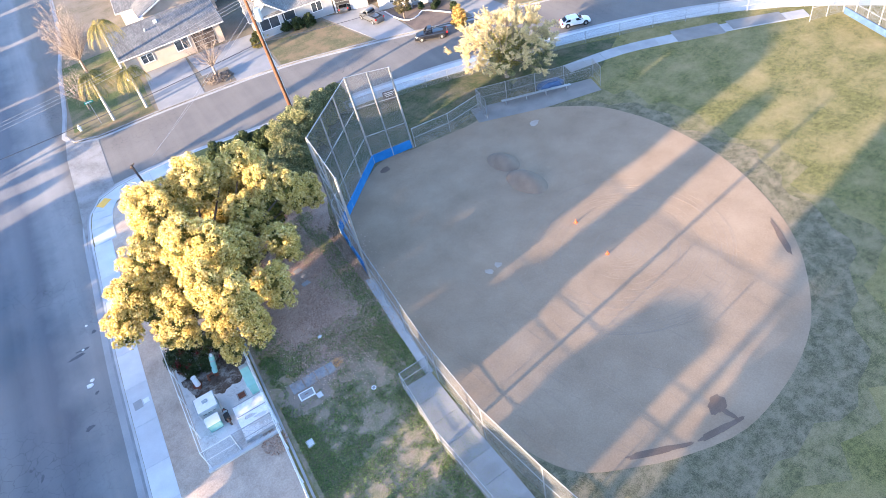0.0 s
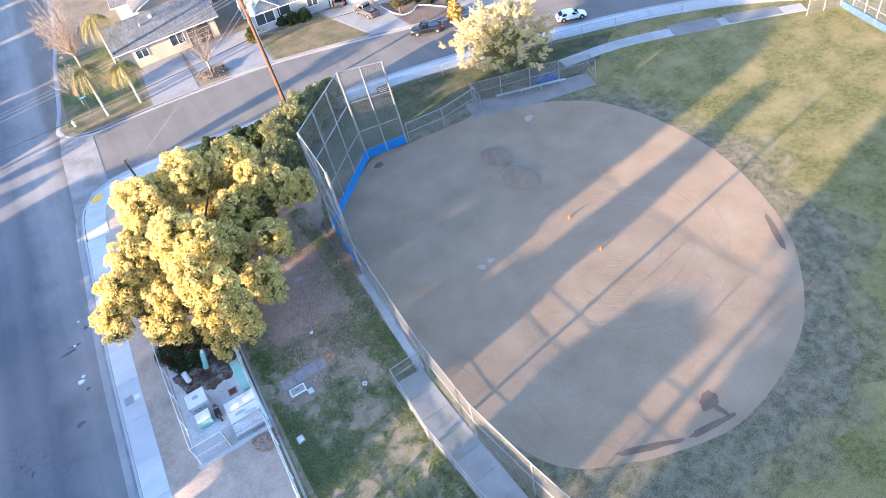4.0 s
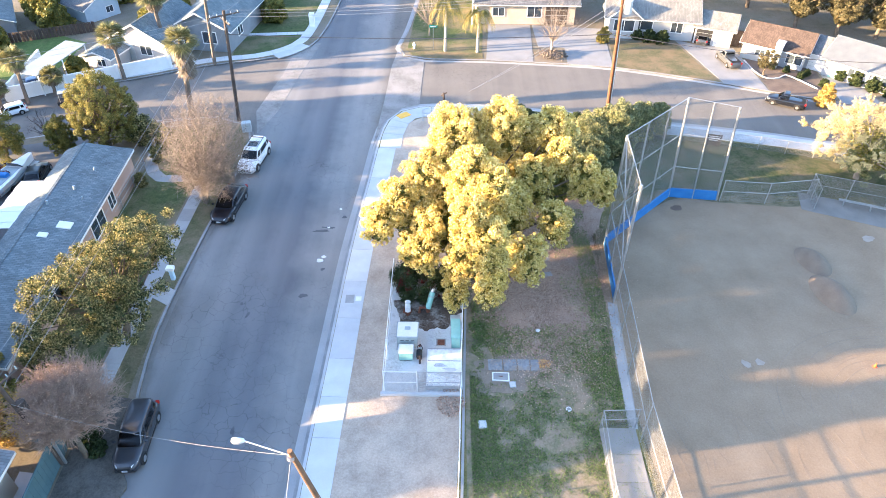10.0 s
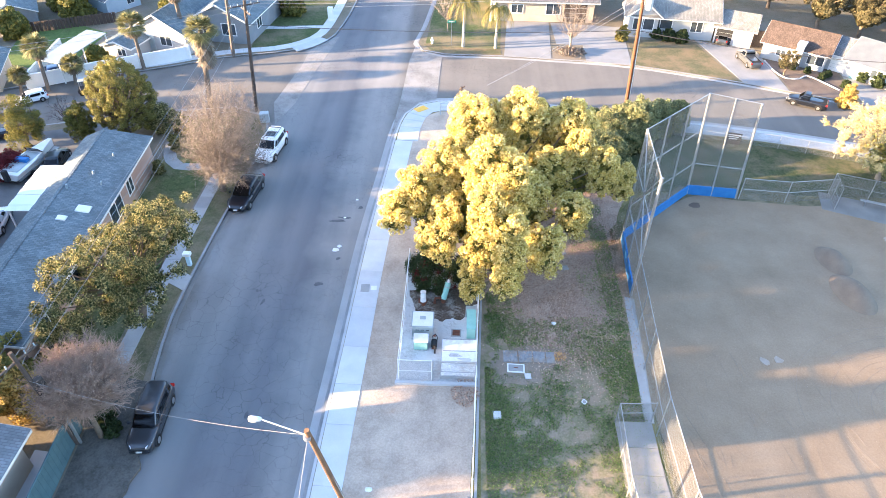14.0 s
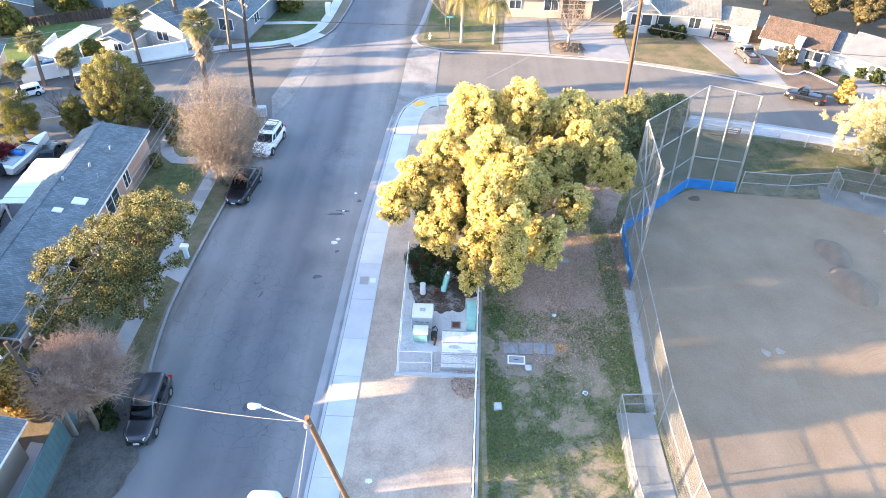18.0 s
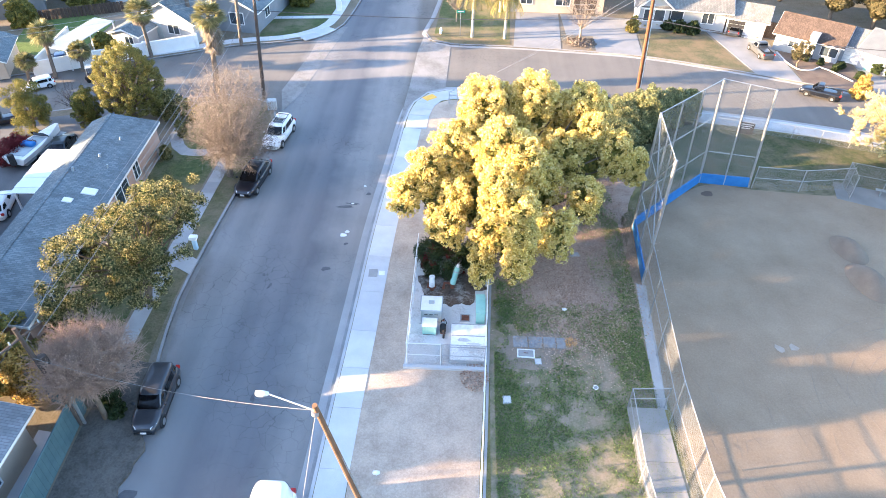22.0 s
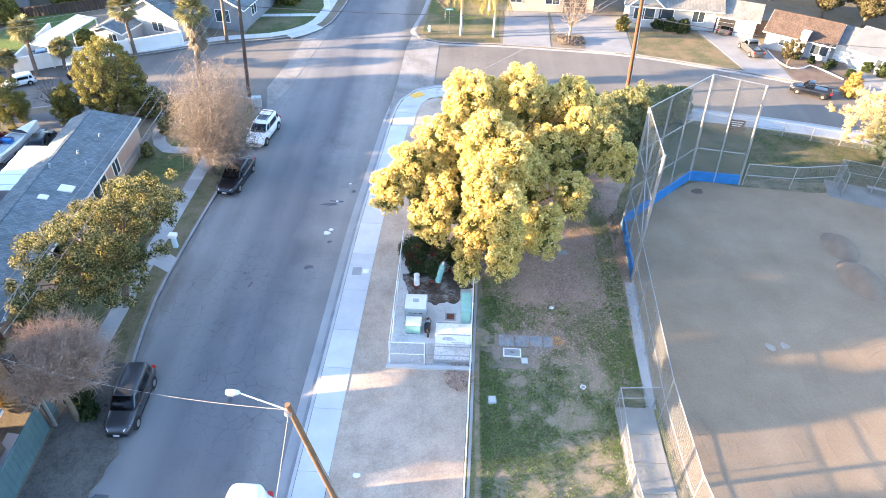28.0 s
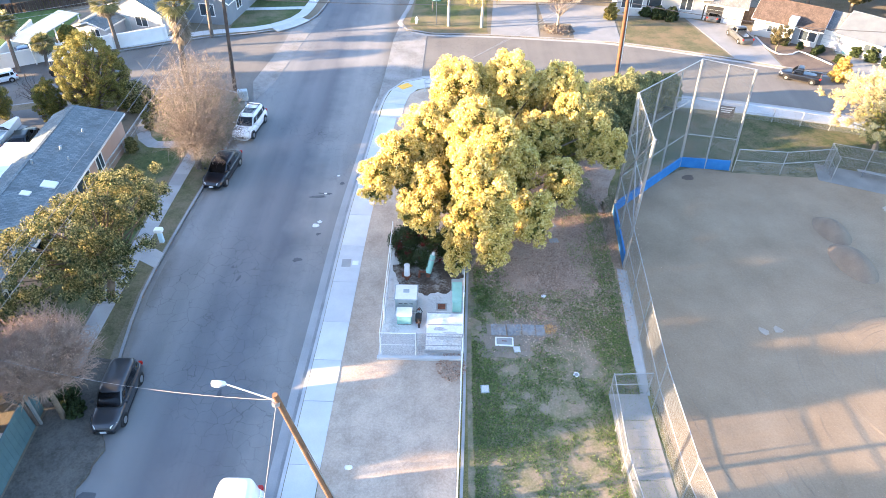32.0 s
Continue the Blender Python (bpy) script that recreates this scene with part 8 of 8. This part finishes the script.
lamp = part("lamp_head", loft([[(head.x + 0.05 + w0, head.y - h0, head.z - 0.07), (head.x + 0.05 + w0, head.y + h0, head.z - 0.07), (head.x + 0.05 + w0, head.y + h0 * 0.8, head.z + 0.06), (head.x + 0.05 + w0, head.y - h0 * 0.8, head.z + 0.06)] for w0, h0 in ((0.0, 0.05), (-0.14, 0.09), (-0.34, 0.11), (-0.46, 0.07))]), STEEL_WHITE, light, "white lamp head", True)
part("lens", boxed(head.x - 0.36, head.x - 0.12, head.y - 0.1, head.y + 0.1, head.z - 0.12, head.z - 0.06, 0.02), LAMP_WHITE, lamp)
part("collar", tubed(top - Vector((0.02, 0, 0.5)), top - Vector((0, 0, 0.32)), 0.15, 0.15, 12), STEEL, light)
part("conduit", tubed((0.16, -0.02, 0), top + Vector((0.13, 0, -0.6)), 0.03, 0.03, 6), STEEL, light)


def crossarm(parent, centre, along, length, z):
    d = Vector((math.cos(along), math.sin(along), 0)) * length / 2
    c = Vector((centre[0], centre[1], z))
    arm = part("crossarm", tubed(c - d, c + d, 0.065, 0.065, 6), WOOD_DARK, parent)
    for k in (-0.9, -0.45, 0.45, 0.9):
        part("insulator", tubed(c + d * k, c + d * k + Vector((0, 0, 0.22)), 0.045, 0.03, 8), GREY_METAL, arm)


p1 = thing("utility_pole", "reddish brown wooden utility pole with a transformer", "utility pole", (15.6, 57.0, GROUND_Z))
part("pole", tubed((0, 0, -0.2), (-0.45, 0.05, 12.0), 0.18, 0.13, 12), WOOD_POLE, p1)
crossarm(p1, (-0.43, 0.05), 1.9, 2.4, 11.3)
part("transformer", tubed((0.16, -0.2, 9.2), (0.16, -0.2, 10.3), 0.3, 0.3, 14), GREY_METAL, p1)
part("bracket", boxed(-0.3, 0.05, -0.25, -0.15, 9.5, 9.9), STEEL, p1)
part("conduit", tubed((0.19, 0, 0), (-0.12, 0.02, 8.5), 0.04, 0.04, 8), STEEL_WHITE, p1)
p2 = thing("utility_pole", "dark brown wooden utility pole with a double crossarm", "utility pole", (-18.6, 54.3, GROUND_Z))
part("pole", tubed((0, 0, -0.2), (0.55, 0.25, 9.9), 0.17, 0.12, 12), WOOD_DARK, p2)
crossarm(p2, (0.52, 0.24), 0.6, 2.6, 9.5)
crossarm(p2, (0.52, 0.24), 2.2, 2.0, 9.0)
p3 = thing("utility_pole", "dark wooden utility pole with a transformer can", "utility pole", (-18.95, 18.9, GROUND_Z))
part("pole", tubed((0, 0, -0.2), (-0.4, -0.35, 7.2), 0.125, 0.095, 12), WOOD_DARK, p3)
crossarm(p3, (-0.36, -0.33), 1.2, 2.2, 6.6)
part("transformer", tubed((-0.05, -0.1, 4.6), (-0.08, -0.12, 5.2), 0.2, 0.2, 14), WOOD_DARK, p3)
part("riser", boxed(0.1, 0.22, -0.05, 0.05, 0.0, 2.6), STEEL, p3)
p4 = thing("street_sign", "green street name sign on a steel post", "sign", (-1.1, 70.2, GROUND_Z))
part("post", tubed((0, 0, -0.1), (0, 0, 2.5), 0.03, 0.03, 8), STEEL, p4)
blade = part("sign_blade", boxed(-0.45, 0.45, -0.015, 0.015, 2.45, 2.72, 0.005), surface("sign_green", (0.01, 0.22, 0.16), (0.02, 0.28, 0.2), 3, 30, 0.5), p4, "green sign blade")
part("writing", boxed(-0.32, 0.32, -0.024, -0.017, 2.54, 2.63), STEEL_WHITE, blade, "unreadable white bar")
hyd = thing("fire_hydrant", "small pale fire hydrant on the corner lawn", "hydrant", (-3.2, 70.4, GROUND_Z))
part("barrel", tubed((0, 0, 0), (0, 0, 0.55), 0.13, 0.12, 12), STEEL_WHITE, hyd)
part("bonnet", tubed((0, 0, 0.55), (0, 0, 0.72), 0.13, 0.04, 12), STEEL_WHITE, hyd)
part("nozzle", tubed((-0.2, 0, 0.4), (0.2, 0, 0.4), 0.06, 0.06, 8), STEEL_WHITE, hyd)

P1, P2, P3 = (15.15, 57.05, 11.6), (-18.1, 54.55, 9.8), (-19.3, 18.6, 6.9)
LT = (-5.25, 13.8, 9.0)
wire("wire", LT, (-19.2, 18.5, 5.5), 0.55, 0.007, CABLE_PALE, "pale twisted service wire to the street lamp")
wire("wire", (LT[0], LT[1], 8.9), (-6.6, 8.0, 0.3), 0.05, 0.009, CABLE_PALE, "steel guy wire of the street lamp")
for dx, dz in ((-0.8, 0.0), (0.0, 0.1), (0.8, 0.0)):
    wire("wire", (P3[0] + dx, P3[1], P3[2] + dz), (P2[0] + dx, P2[1], P2[2] + dz), 0.5, 0.012, CABLE_PALE, "pale overhead wire between utility poles")
for dz in (0.0, 0.25, -0.3):
    wire("wire", (P2[0], P2[1], P2[2] + dz), (P1[0], P1[1], P1[2] - 0.2 + dz), 0.55, 0.012, CABLE_PALE, "pale overhead wire across the crossing")
wire("wire", (P2[0], P2[1], 8.0), (P1[0], P1[1], 7.4), 0.4, 0.03, CABLE, "thick dark cable strung across the crossing")
wire("wire", (P1[0], P1[1], 7.4), (44, 52.5, 7.0), 0.8, 0.03, CABLE, "thick dark cable along the cross street")
for dx in (0.0, 0.7):
    wire("wire", (P1[0] - 0.1 + dx * 0.5, P1[1] - dx, P1[2] - 1.2), (2.2, 50.2, 5.2), 0.2, 0.013, CABLE_PALE, "pale service wire running down past the tree")
for dz in (0.0, 0.4):
    wire("wire", (P2[0], P2[1], 9.4 + dz), (-45, 44, 8.0 + dz), 0.6, 0.014, CABLE_PALE, "pale overhead wire along the side street")
wire("wire", P2, (-11.5, 110, 9.0), 0.9, 0.014, CABLE_PALE, "overhead wire along the far street")
wire("wire", (P3[0], P3[1], 6.3), (-24.2, 30.5, 3.2), 0.2, 0.012, CABLE_PALE, "pale service wire to the house")
wire("wire", P3, (-19.6, -20, 7.5), 0.6, 0.014, CABLE, "dark overhead wire down the street")
